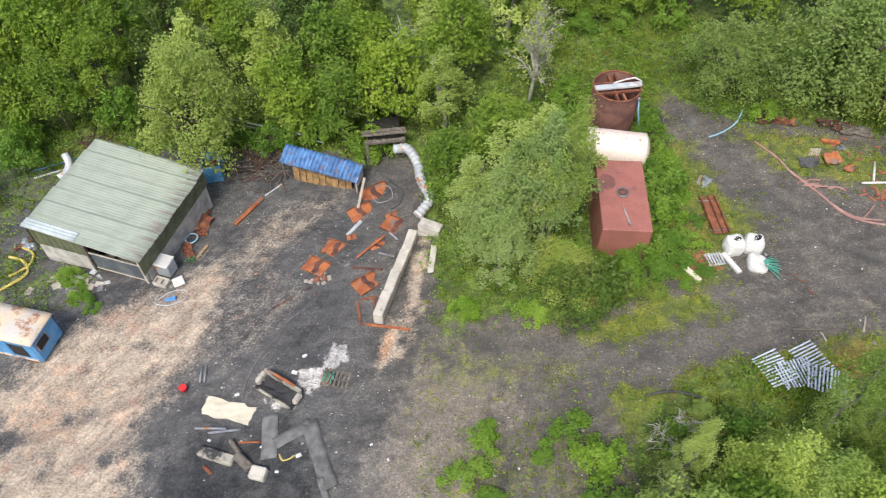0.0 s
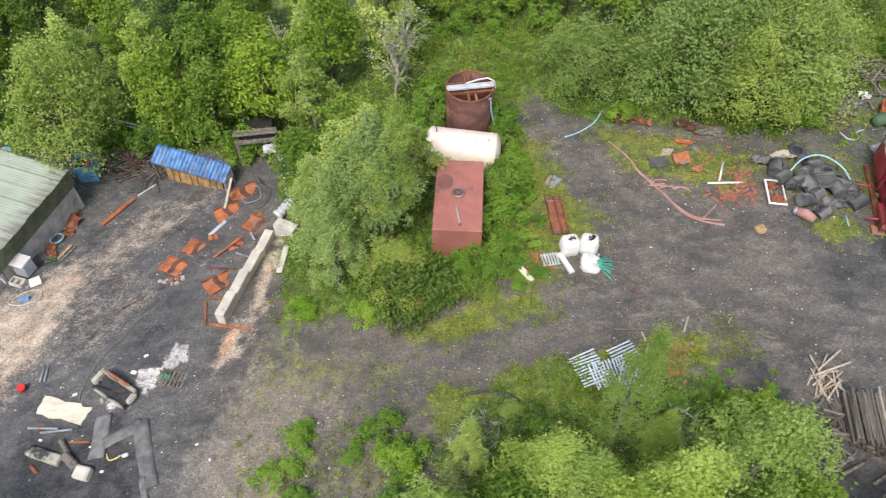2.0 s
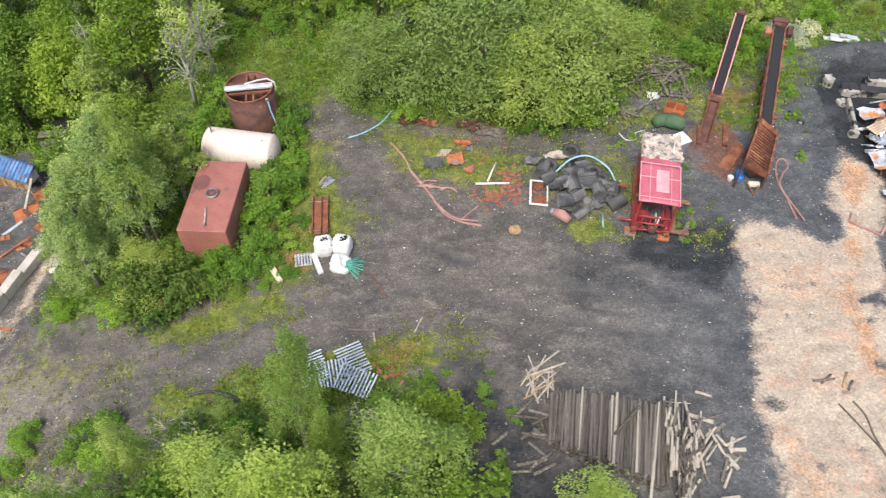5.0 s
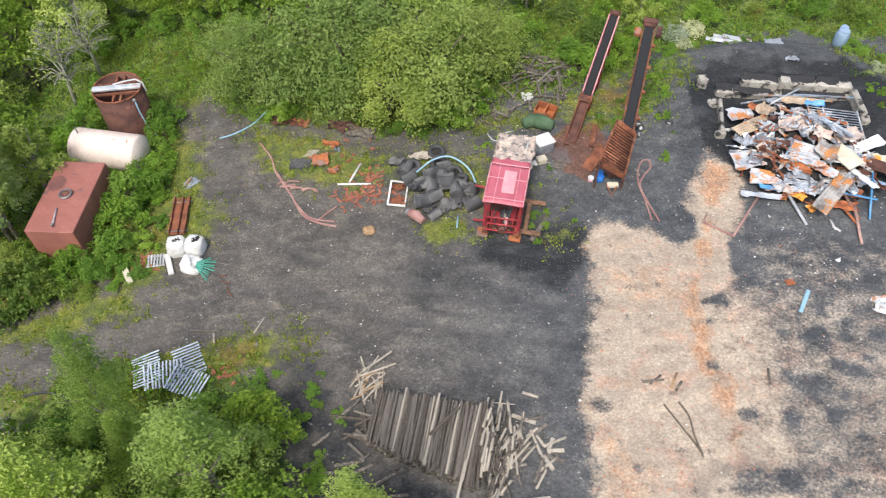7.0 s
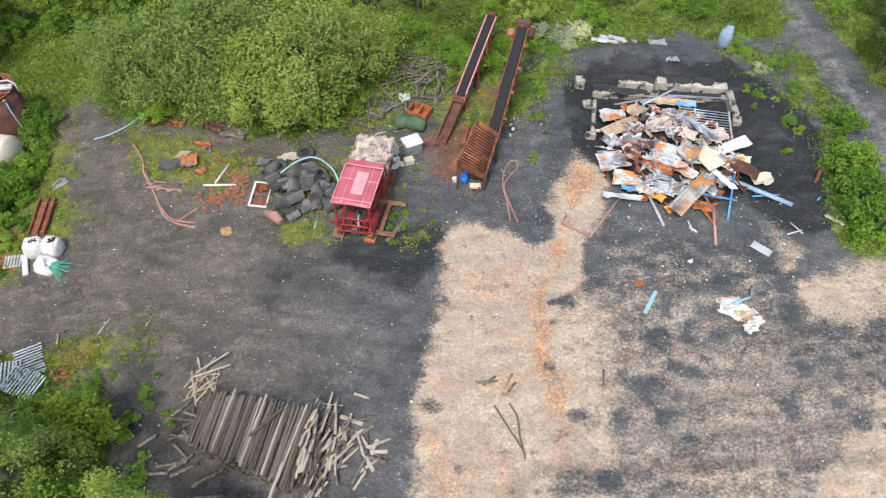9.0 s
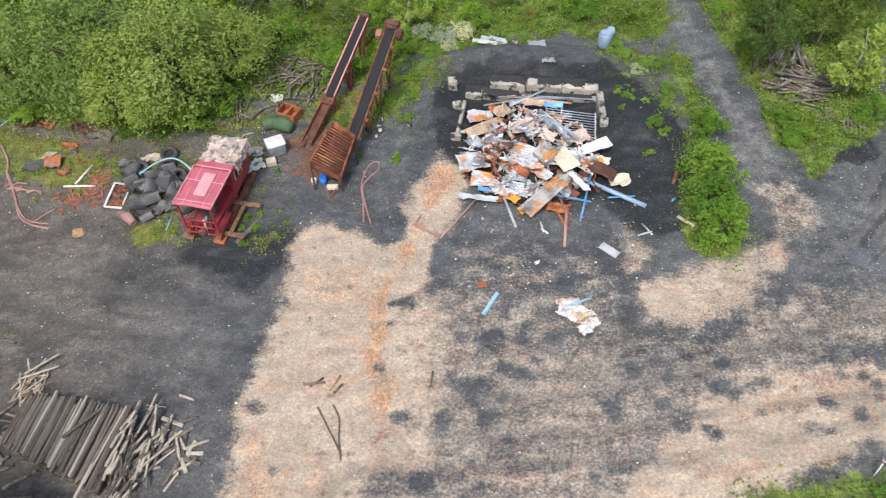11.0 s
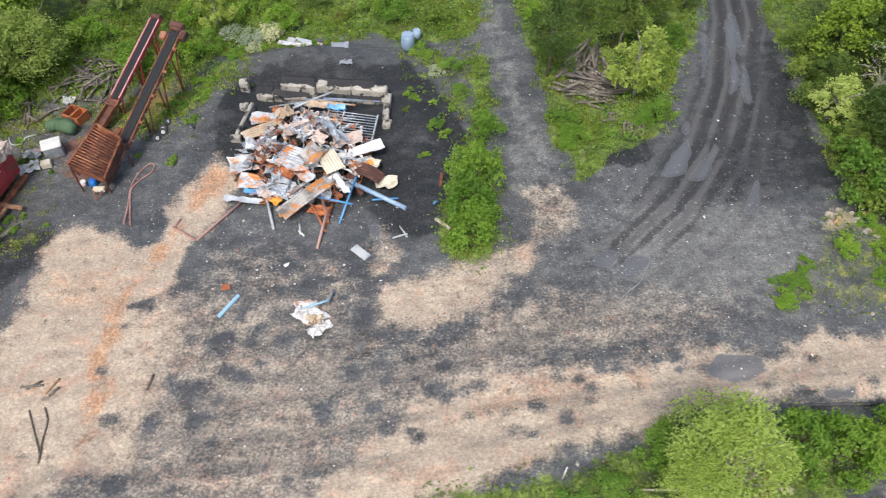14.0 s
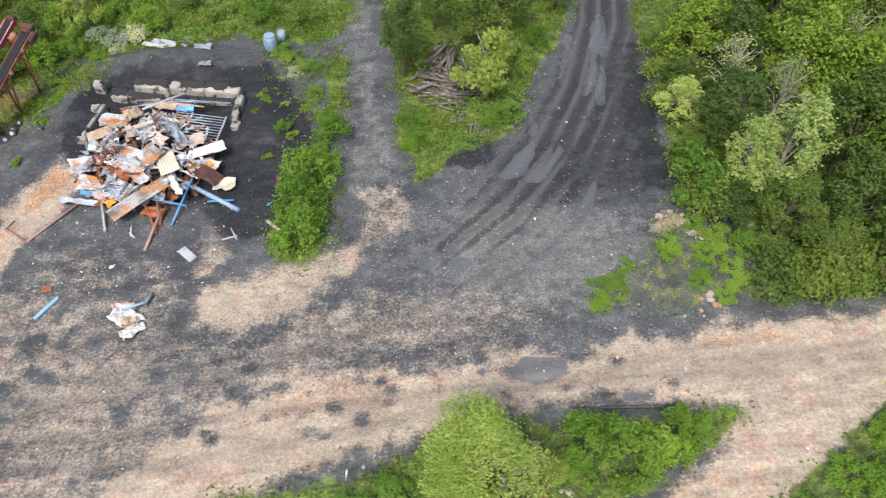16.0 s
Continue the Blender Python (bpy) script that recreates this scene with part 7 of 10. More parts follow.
# ---- rubbish along the back of the yard ----
hose("blue_hose", [(14.4, 29.4), (15.2, 29.7), (16.1, 30.4), (16.7, 31.4)], 0.045, BLUE_PIPE, "thick pale blue hose lying in moss", "hose")
hose("pink_hose", [(16.7, 28.9), (17.5, 27.7), (17.9, 26.6), (18.2, 26.1), (18.9, 25.0), (19.6, 23.7), (20.4, 23.1), (21.4, 22.8)], 0.055, PINK_PIPE, "long faded pink hose snaking over gravel", "hose", "pink hoses")
hose("pink_hose", [(17.9, 26.7), (18.7, 25.4), (19.3, 24.3), (20.1, 23.4), (21.3, 23.1)], 0.04, PINK_PIPE, "faded pink hose beside a thicker one", "hose", "pink hoses")
hose("pink_hose", [(20.4, 23.2), (20.9, 23.7), (21.3, 24.1)], 0.045, PINK_PIPE, "short pink hose end on gravel", "hose", "pink hoses")
for i in range(8):
    x, y = 18.9 + rng.normal(0, 0.5), 25.6 + rng.normal(0, 0.25)
    hose("red_strap", [(x, y), (x + rng.uniform(.2, .5), y + rng.uniform(-.2, .3), 0.1), (x + rng.uniform(.5, .9), y + rng.uniform(-.2, .2))], 0.04, PINK_PIPE, "tangled faded red strap on gravel", "strap", "red straps", steps=3)
tagged(part("black_sheet", crumpled(1.1, 0.65, 21, 0.02, 0.03), RUBBER, m=pose(19.1, 27.2, gz(19.1, 27.2) + 0.08, 4, 0, 2)), "flat black sheet lying on moss", "sheet")
root = thing("rusty_hatch", 20.15, 27.2, 8, "rusty orange steel hatch propped on grey legs", "hatch")
part("plate", crumpled(0.85, 0.7, 22, 0.02, 0.04), RUST_BRIGHT, root, m=pose(0, 0, 0.28, 10, 0, 0))
for x in (-0.3, 0.3):
    part("leg", Build().tube([(x, -0.3, 0), (x, -0.2, 0.26)], 0.03, 6), STEEL_GREY, root)
for i in range(5):
    bar("thin_batten", (19.2 + i * 0.12, 27.7), (19.5 + i * 0.12, 28.2), 0.03, TIMBER_PALE, "thin pale batten on moss", "batten", "thin battens", square=True)
bar("white_pipe", (22.3, 27.0), (21.8, 25.7), 0.055, WHITE, "white plastic pipe lying in moss", "pipe", "white pipes")
bar("white_pipe", (21.2, 25.6), (22.9, 25.5), 0.06, WHITE, "white plastic pipe lying in moss", "pipe", "white pipes")
for n_, cx, cy, sx, sy in ((34, 22.9, 25.9, 0.4, 0.5), (30, 21.9, 24.7, 0.5, 0.4), (14, 23.4, 24.7, 0.6, 0.3), (14, 20.6, 27.6, 0.9, 0.6)):
    for i in range(n_):
        x, y = cx + rng.normal(0, sx), cy + rng.normal(0, sy)
        block("loose_brick", x, y, gz(x, y) - 0.01, (0.24, 0.11, 0.07) if i % 4 else (0.4, 0.12, 0.05), rng.uniform(0, 180), BRICK, "loose orange brick strewn over moss", "brick", "strewn bricks", 0.008, (rng.normal(0, 16), rng.normal(0, 16)))
for x, y, turn, sx, sy, m_ in [(20.6, 28.6, 80, 0.3, 0.9, RUST_BRIGHT), (21.0, 28.1, 10, 0.3, 0.3, GREY_SHEET), (20.9, 26.6, 20, 0.6, 0.4, RUST_BRIGHT), (17.9, 30.6, 15, 1.6, 0.8, RUST_DARK), (18.7, 30.3, -20, 1.0, 0.5, RUST), (20.9, 30.0, 0, 1.2, 0.5, RUST_DARK), (22.1, 29.3, -15, 1.6, 0.7, TIMBER), (21.6, 29.7, 10, 1.5, 0.5, RUST_DARK)]:
    tagged(part("steel_scrap", crumpled(sx, sy, int(x * 10 + y), 0.06, 0.03), m_, m=pose(x, y, gz(x, y) + 0.12, rng.normal(0, 5), rng.normal(0, 5), turn)), "rusted piece of steel scrap at the wood's edge", "scrap", "steel scraps")
root = thing("window_frame", 24.3, 24.72, -5, "white window frame lying on rubbish", "window frame", tilt=(3, 3))
for c, size in (((-0.42, 0, 0.12), (0.1, 1.55, 0.07)), ((0.42, 0, 0.12), (0.07, 1.5, 0.06)), ((0, 0.75, 0.12), (0.9, 0.08, 0.07)), ((0, -0.75, 0.12), (0.9, 0.1, 0.07))):
    part("frame_bar", Build().box(c, size, bevel=0.01), WHITE, root)
for y in (0.5, -0.45):
    tagged(part("rusty_basin", crumpled(0.7, 0.45, int(40 + y * 10), 0.06, 0.04), RUST, m=pose(24.3, 24.72 + y, gz(24.3, 24.7 + y) + 0.08)), "rusty metal piece inside the frame", "scrap")
block("sandstone_lump", 23.0, 22.45, gz(23, 22.45) - 0.05, (0.6, 0.5, 0.3), 20, TIMBER_WARM, "tan lump of stone on gravel", "stone", bevel=0.12, tilt=(10, 8))
root = thing("painted_drum", 25.25, 23.1, -38, "crumpled drum with red and pale green paint", "drum")
part("body", Build().tube([(-0.45, 0, 0.2), (0, 0.05, 0.24), (0.45, 0, 0.16)], [0.2, 0.26, 0.18], 10), PINK_PIPE, root)
part("end", Build().tube([(-0.6, 0, 0.18), (-0.42, 0, 0.2)], [0.12, 0.22], 10), GREY_SHEET, root, "pale green-grey end")


def rubber_roll(x, y, r, w, turn, tip, seed, z):
    root = thing("rubber_roll", x, y, turn, "rolled-up piece of black conveyor rubber in a heap", "rubber roll", "rubber heap", z=z, tilt=(tip, 0))
    prof = [(t, r * (0.35 + 0.65 * t / 16.0)) for t in np.linspace(3, 16, 34)]
    top = [(q * math.cos(t), q * math.sin(t)) for t, q in prof]
    vs = [(x_, -w / 2, z_ + r) for x_, z_ in top] + [(x_, w / 2, z_ + r) for x_, z_ in top]
    n = len(top)
    part("coil", Build().add(vs, [(i, i + 1, n + i + 1, n + i) for i in range(n - 1)], True), RUBBER if seed % 3 else RUBBER_GREY, root)
    part("core", Build().tube([(0, -w / 2 + 0.03, r), (0, w / 2 - 0.03, r)], r * 0.93, 16), RUBBER_GREY if seed % 3 else RUBBER, root)


def tyre(x, y, r, turn, tip, z):
    root = thing("tyre", x, y, turn, "worn black tyre thrown on a rubber heap", "tyre", "rubber heap", z=z, tilt=(tip, 0))
    b = Build()
    n, k = 24, 8
    vs = [((r - 0.13 + 0.13 * math.cos(2 * math.pi * j / k)) * math.cos(2 * math.pi * i / n), (r - 0.13 + 0.13 * math.cos(2 * math.pi * j / k)) * math.sin(2 * math.pi * i / n), 0.14 + 0.13 * math.sin(2 * math.pi * j / k)) for i in range(n) for j in range(k)]
    fs = [(i * k + j, ((i + 1) % n) * k + j, ((i + 1) % n) * k + (j + 1) % k, i * k + (j + 1) % k) for i in range(n) for j in range(k)]
    part("carcass", b.add(vs, fs, True), RUBBER, root)
    part("inner_shadow", Build().tube([(0, 0, 0.04), (0, 0, 0.09)], r - 0.24, 14), DARK, root)


gen_r = np.random.default_rng(31)
for i, (x, y, r, w, lift) in enumerate([(24.6, 26.2, 0.28, 0.8, 0), (24.9, 25.6, 0.26, 0.7, 0), (25.5, 25.2, 0.3, 0.8, 0), (26.0, 25.0, 0.32, 0.9, 0), (26.5, 25.5, 0.28, 0.8, 0.1), (25.4, 24.0, 0.3, 0.7, 0), (26.0, 24.3, 0.28, 0.8, 0), (26.9, 25.2, 0.34, 0.9, 0.1),
                                       (27.5, 24.9, 0.3, 0.9, 0), (27.2, 24.5, 0.28, 0.8, 0.15), (27.9, 24.6, 0.3, 0.7, 0), (28.1, 23.9, 0.26, 0.8, 0), (26.2, 23.3, 0.2, 0.6, 0), (26.6, 26.3, 0.26, 0.7, 0.05), (25.9, 25.7, 0.26, 0.8, 0.2)]):
    rubber_roll(x, y, r * 1.2, w * 1.05, gen_r.uniform(0, 180), gen_r.normal(0, 12), i, gz(x, y) - 0.03 + lift)
for x, y, r, turn, tip, lift in [(26.2, 27.6, 0.48, 10, 12, 0.0), (27.1, 25.9, 0.5, 0, 30, 0.15), (27.4, 25.3, 0.5, 60, -24, 0.25), (26.3, 26.8, 0.45, 0, 35, 0.0), (25.0, 26.6, 0.42, 20, 16, 0)]:
    tyre(x, y, r, turn, tip, gz(x, y) + lift)
for x, y, sx, sy, turn, m_, z in [(26.9, 23.9, 1.0, 0.95, 8, RUBBER_GREY, 0.12), (24.2, 26.8, 0.9, 0.6, -10, RUBBER_GREY, 0.15), (26.1, 24.8, 1.1, 0.7, 30, RUBBER_GREY, 0.45), (25.9, 23.6, 0.8, 0.6, -25, RUBBER, 0.12), (27.0, 24.8, 0.9, 0.6, -30, RUBBER_GREY, 0.5), (25.2, 25.0, 0.7, 0.6, 50, RUBBER, 0.4), (27.6, 24.2, 0.9, 0.7, 15, RUBBER, 0.3), (26.7, 26.0, 0.9, 0.5, 0, RUBBER, 0.4), (25.4, 27.2, 1.2, 0.6, 5, STONE, 0.1)]:
    tagged(part("rubber_slab", crumpled(sx, sy, int(x * 13 + y * 7), 0.06, 0.04, curl=0.1), m_, m=pose(x, y, gz(x, y) + z, gen_r.normal(0, 10), gen_r.normal(0, 10), turn)), "bent slab of worn rubber belting", "rubber slab", "rubber heap")
hose("blue_hose", [(25.2, 25.8, 0.45), (26.0, 26.5, 0.6), (26.9, 26.6, 0.75), (27.8, 26.0, 0.55), (28.2, 25.2, 0.2)], 0.045, BLUE_PIPE, "pale blue pipe arched over the rubber heap", "hose")
bar("blue_rod", (27.28, 23.3), (27.2, 22.5), 0.04, BLUE_PIPE, "short pale blue rod on moss", "pipe")

# ---- red mobile machine ----
def machine():
    root = thing("drilling_machine", 29.65, 24.0, -11.5, "faded red drilling machine with canopy roof and torn tarpaulin", "machine", z=gz(29.65, 24.0))
    for x in (-0.72, 0.72):
        part("skid", Build().box((x, 0.1, 0.12), (0.3, 4.6, 0.22), bevel=0.04), RUST, root, "rusty base beam")
    for y, x in ((-1.75, 0.55), (0.2, 0.6)):
        part("cross_beam", Build().box((x, y, 0.28), (2.6, 0.24, 0.12), bevel=0.02), TIMBER_BROWN, root, "brown timber cross beam")
    part("side_beam", Build().box((1.12, -0.9, 0.3), (0.2, 1.9, 0.12), bevel=0.02), TIMBER_BROWN, root, "brown timber beam")
    part("chassis", Build().box((0, 0.4, 0.62), (1.15, 4.0, 0.5), bevel=0.05), RED_PAINT, root)
    part("engine", Build().box((0, 1.45, 1.65), (1.6, 1.8, 1.55), bevel=0.1), RED_PAINT, root)
    part("hood", Build().grid(8, 4, lambda u, v: ((u - 0.5) * 1.78, 0.22 + v * 0.5, 2.5 - 0.05 * v + 0.04 * math.sin(math.pi * u)), thick=0.05), RED_FADED, root, "faded red hood panel")
    part("tarpaulin", crumpled(1.72, 1.8, 51, 0.03, 0.02, 15, 15), TARP, root, "torn pale tarpaulin", m=pose(0.05, 1.52, 2.5, 0, 0, 0))
    for s in (-1, 1):
        part("tarpaulin_side", crumpled(1.7, 0.5, 52 + s, 0.04, 0.02, 12, 5), TARP, root, "hanging edge of the tarpaulin", m=pose(s * 0.87 + 0.05, 1.5, 2.26, 84, 0, 90))
    part("tarpaulin_pole", Build().tube([(0.55, 1.0, 2.64), (0.62, 2.0, 2.62)], 0.03, 6), WHITE, root)
    # canopy
    roof = part("roof", Build().grid(10, 10, lambda u, v: ((u - 0.5) * 1.84, -2.24 + v * 2.46, 2.52 + 0.05 * math.sin(math.pi * u)), thick=0.05), RED_FADED, root, "faded red canopy roof")
    for y in (-1.95, -0.7, 0.2):
        part("rib", Build().box((0, y, 2.575), (1.8, 0.045, 0.03), bevel=0.01), PINK_PANEL, roof)
    for x in (-0.45, 0.5):
        part("seam", Build().box((x, -1.0, 2.57), (0.03, 2.4, 0.02), bevel=0.005), PINK_PANEL, roof)
    for x in (-0.9, 0.9):
        part("edge_strip", Build().box((x, -1.0, 2.55), (0.05, 2.46, 0.05), bevel=0.01), PINK_PANEL, roof)
    part("roof_panel", Build().box((0.1, -0.9, 2.6), (0.58, 1.4, 0.04), bevel=0.015), PINK_PANEL, roof, "pale pink raised panel")
    for x in (-0.8, 0.8):
        for y in (-2.1, 0.15):
            part("pillar", Build().box((x, y, 1.6), (0.1, 0.1, 1.8), bevel=0.02), RED_PAINT, root)
    side = part("side_panel", Build().box((0.86, 0.75, 1.75), (0.05, 1.1, 1.3), bevel=0.02), RED_PAINT, root)
    for y in (0.55, 0.95):
        part("side_window", Build().box((0.895, y, 1.95), (0.02, 0.24, 0.42), bevel=0.02), DARK, side, "small dark window with white surround")
    for y in (0.4, 0.75, 1.1):
        part("surround", Build().box((0.9, y, 1.95), (0.025, 0.04, 0.5), bevel=0.005), WHITE, side)
    part("control_box", Build().box((-0.2, -0.9, 1.2), (0.9, 0.7, 0.8), bevel=0.05), RUST_DARK, root)
    part("seat", Build().box((0.1, -1.4, 0.95), (0.5, 0.5, 0.2), bevel=0.06).box((0.1, -1.15, 1.2), (0.5, 0.1, 0.5), bevel=0.04), RUBBER, root)
    part("boom", Build().tube([(0.1, -1.6, 1.2), (0.15, -2.1, 0.9)], 0.06, 8), TIMBER_PALE, root)
    for x in (-0.75, 0.75):
        part("track_guard", Build().box((x, -1.4, 0.6), (0.28, 1.3, 0.3), bevel=0.05), RED_PAINT, root)
        part("roller", Build().tube([(x - 0.12, -2.0, 0.4), (x + 0.12, -2.0, 0.4)], 0.2, 14), RUST, root)
    for z, half in ((0.5, 0.8), (0.95, 0.7), (1.4, 0.78)):
        part("front_rail", Build().tube([(-half, -2.12, z), (half, -2.12, z + 0.04)], 0.05, 8), RED_PAINT, root)
    for x in (-0.5, -0.15, 0.2, 0.5):
        part("front_post", Build().tube([(x, -2.08, 0.35), (x + 0.04, -2.1, 1.5)], 0.04, 6), RED_PAINT if x != 0.2 else PINK_PANEL, root)
    for x in (-0.3, 0.1, 0.4):
        part("hydraulic_pipe", Build().tube([(x, -1.8, 0.5), (x + 0.1, -2.2, 0.8), (x - 0.1, -1.9, 1.3), (x, -1.5, 1.5)], 0.035, 6), RUBBER, root)
    part("drill_head", Build().tube([(0.05, -2.0, 0.7), (0.05, -2.3, 0.7)], [0.2, 0.16], 12), RUST_DARK, root)
    for x in (-0.85, 0.7):
        part("foot", Build().box((x, -2.0, 0.09), (0.55, 0.5, 0.16), bevel=0.03), RUST_BRIGHT, root, "rusty orange foot plate")


machine()
bar("beam", (30.7, 21.7), (31.5, 23.0), 0.08, TIMBER, "grey timber lying beside the machine", "beam", square=True)
bar("lever", (27.9, 24.9, 0.5), (28.6, 24.5, 0.7), 0.06, RED_PAINT, "red steel arm beside the machine", "bar")
bar("lever", (28.0, 22.8, 0.3), (28.9, 22.6, 0.4), 0.06, RED_PAINT, "red steel arm beside the machine", "bar")

root = thing("storage_box", 31.75, 27.85, 25, "grey-white plastic storage box on the ground", "box")
part("box", Build().box((0, 0, 0.35), (0.9, 0.75, 0.7), bevel=0.05), GREY_SHEET, root)
part("lid", Build().box((0, 0, 0.73), (0.98, 0.82, 0.1), bevel=0.04), WHITE, root)
block("carton", 31.6, 26.95, gz(31.6, 26.95), (0.5, 0.4, 0.32), 20, CREAM_SHEET, "small cream carton on dark ground", "box", bevel=0.03)
tagged(part("white_sheeting", crumpled(0.95, 0.75, 61, 0.06, 0.02), WHITE, m=pose(30.75, 26.75, gz(30.75, 26.75) + 0.12, 0, 0, 30)), "crumpled white plastic sheeting on the ground", "sheet")
tagged(part("grey_sheeting", crumpled(0.9, 0.6, 62, 0.09, 0.02), GREY_SHEET, m=pose(30.6, 27.7, gz(30.6, 27.7) + 0.14, 0, 0, 10)), "torn grey sheeting with black bits", "sheet")
for x, y, rr, turn in ((31.3, 29.7, 0.36, 20), (31.9, 29.5, 0.4, -20), (31.6, 29.9, 0.3, 0)):
    tagged(part("cloth_roll", Build().tube([(-0.55, 0, 0), (-0.5, 0, 0.0), (0, 0.04, 0.03), (0.5, 0, 0), (0.55, 0, 0)], [0.05, rr * 0.8, rr, rr * 0.75, 0.05], 10), GREEN_CLOTH, m=pose(x, y, gz(x, y) + rr * 0.8, 0, 0, turn)), "dull green rolled tarpaulin", "tarpaulin", "green rolls")
root = thing("rusty_crate", 32.1, 30.5, -25, "rusty orange open steel crate", "crate")
for c, size in (((0, 0, 0.06), (1.1, 0.8, 0.08)), ((0, 0.4, 0.3), (1.1, 0.05, 0.5)), ((0, -0.4, 0.3), (1.1, 0.05, 0.5)), ((0.53, 0, 0.3), (0.05, 0.75, 0.5)), ((-0.53, 0, 0.3), (0.05, 0.75, 0.5)), ((0, 0, 0.32), (0.1, 0.75, 0.4))):
    part("side", Build().box(c, size, bevel=0.01), RUST_BRIGHT, root)
tagged(part("white_rag", crumpled(0.6, 0.5, 63, 0.1, 0.02), WHITE, m=pose(31.2, 31.9, gz(31.2, 31.9) + 0.15)), "crumpled white bag in grass", "bag")
hose("thin_hose", [(28.9, 29.0), (29.2, 28.5), (29.7, 28.5), (29.8, 29.0), (30.3, 29.2)], 0.035, WHITE_METAL, "pale thin hose in weeds", "hose")


# ---- two belt conveyors and the grid hopper ----
def conveyor(foot, head, w, belt_mat, frame_mat, label, guard, legs, foot_z, head_z):
    a, c = Vector((foot[0], foot[1], gz(*foot) + foot_z)), Vector((head[0], head[1], gz(*head) + head_z))
    d = c - a
    root = new("belt_conveyor")
    root.matrix_basis = Matrix.Translation(a) @ d.to_track_quat('X', 'Z').to_matrix().to_4x4()
    tagged(root, label, "conveyor")
    n = d.length
    part("belt", Build().grid(20, 4, lambda u, v: (u * n, (v - 0.5) * w, 0.07 * (2 * abs(v - 0.5)) ** 2), thick=0.03), belt_mat, root, "black rubber belt")
    for s in (-1, 1):
        part("side_frame", Build().box((n / 2, s * (w / 2 + 0.06), -0.06), (n, 0.07, 0.24), bevel=0.015), frame_mat, root)
        if guard:
            part("guard_strip", Build().box((n * 0.52, s * (w / 2 + 0.07), 0.09), (n * 0.9, 0.06, 0.05), bevel=0.01), PINK_PANEL, root, "faded pink edge strip")
    for i in range(int(n / 0.8)):
        part("roller", Build().tube([(0.4 + i * 0.8, -w / 2 - 0.14, -0.1), (0.4 + i * 0.8, w / 2 + 0.14, -0.1)], 0.05, 8), STEEL_GREY, root)
    part("head_drum", Build().tube([(n, -w / 2 - 0.08, 0), (n, w / 2 + 0.08, 0)], 0.17, 14), RUST_DARK, root)
    part("tail_drum", Build().tube([(0, -w / 2 - 0.08, 0), (0, w / 2 + 0.08, 0)], 0.17, 14), RUST_DARK, root)
    inv = root.matrix_basis.inverted()
    for f, spread in legs:
        for s in (-1, 1):
            t = root.matrix_basis @ Vector((n * f, s * (w / 2 + 0.04), -0.1))
            g = Vector((t.x + s * spread, t.y - 0.3, gz(t.x + s * spread, t.y - 0.3)))
            part("leg", Build().tube([inv @ t, inv @ g], 0.055, 6), frame_mat, root)
    return root, n


cv, n_ = conveyor((34.2, 30.8), (36.1, 35.5), 0.4, BELT, RED_PAINT, "slender red belt conveyor sloping up over bushes", True, ((0.1, 0.1), (0.5, 0.15), (0.85, 0.2)), 0.85, 3.0)
for s_ in (-1, 1):
    part("chute_side", Build().box((-1.35, s_ * 0.28, -0.02), (2.7, 0.05, 0.3), bevel=0.01, m=pose(0, 0, 0, 0, 6, 0)), RUST, cv, "rusty feed chute side")
part("chute_floor", Build().grid(14, 3, lambda u, v: (-2.7 * u, (v - 0.5) * 0.55, -0.08 + 0.28 * u), thick=0.03), RUST_DARK, cv, "rusty feed chute floor")
part("kink_plate", Build().box((0.05, 0, 0.08), (0.35, 0.72, 0.1), bevel=0.02), RUST, cv)
cv, n_ = conveyor((35.75, 27.3), (37.68, 33.95), 0.5, BELT, RUST, "rusty belt conveyor with black belt rising from a hopper", False, ((0.35, 0.15), (0.6, 0.2), (0.85, 0.3)), 1.1, 3.35)
part("motor", Build().box((n_ - 0.6, 0.55, 0.0), (0.45, 0.36, 0.36), bevel=0.06), RUST_BRIGHT, cv, "rusty orange drive motor")
part("head_chute", Build().box((n_ + 0.12, 0, 0.1), (0.3, 0.8, 0.32), bevel=0.04), RUST_DARK, cv)
part("drive_box", Build().box((n_ - 0.4, -0.55, 0.0), (0.6, 0.3, 0.35), bevel=0.04), RUST_DARK, cv)
for f in (0.2, 0.42, 0.63, 0.82):
    part("bracket", Build().box((n_ * f, -0.42, -0.02), (0.16, 0.18, 0.16), bevel=0.02), RUST, cv, "rusty roller bracket")


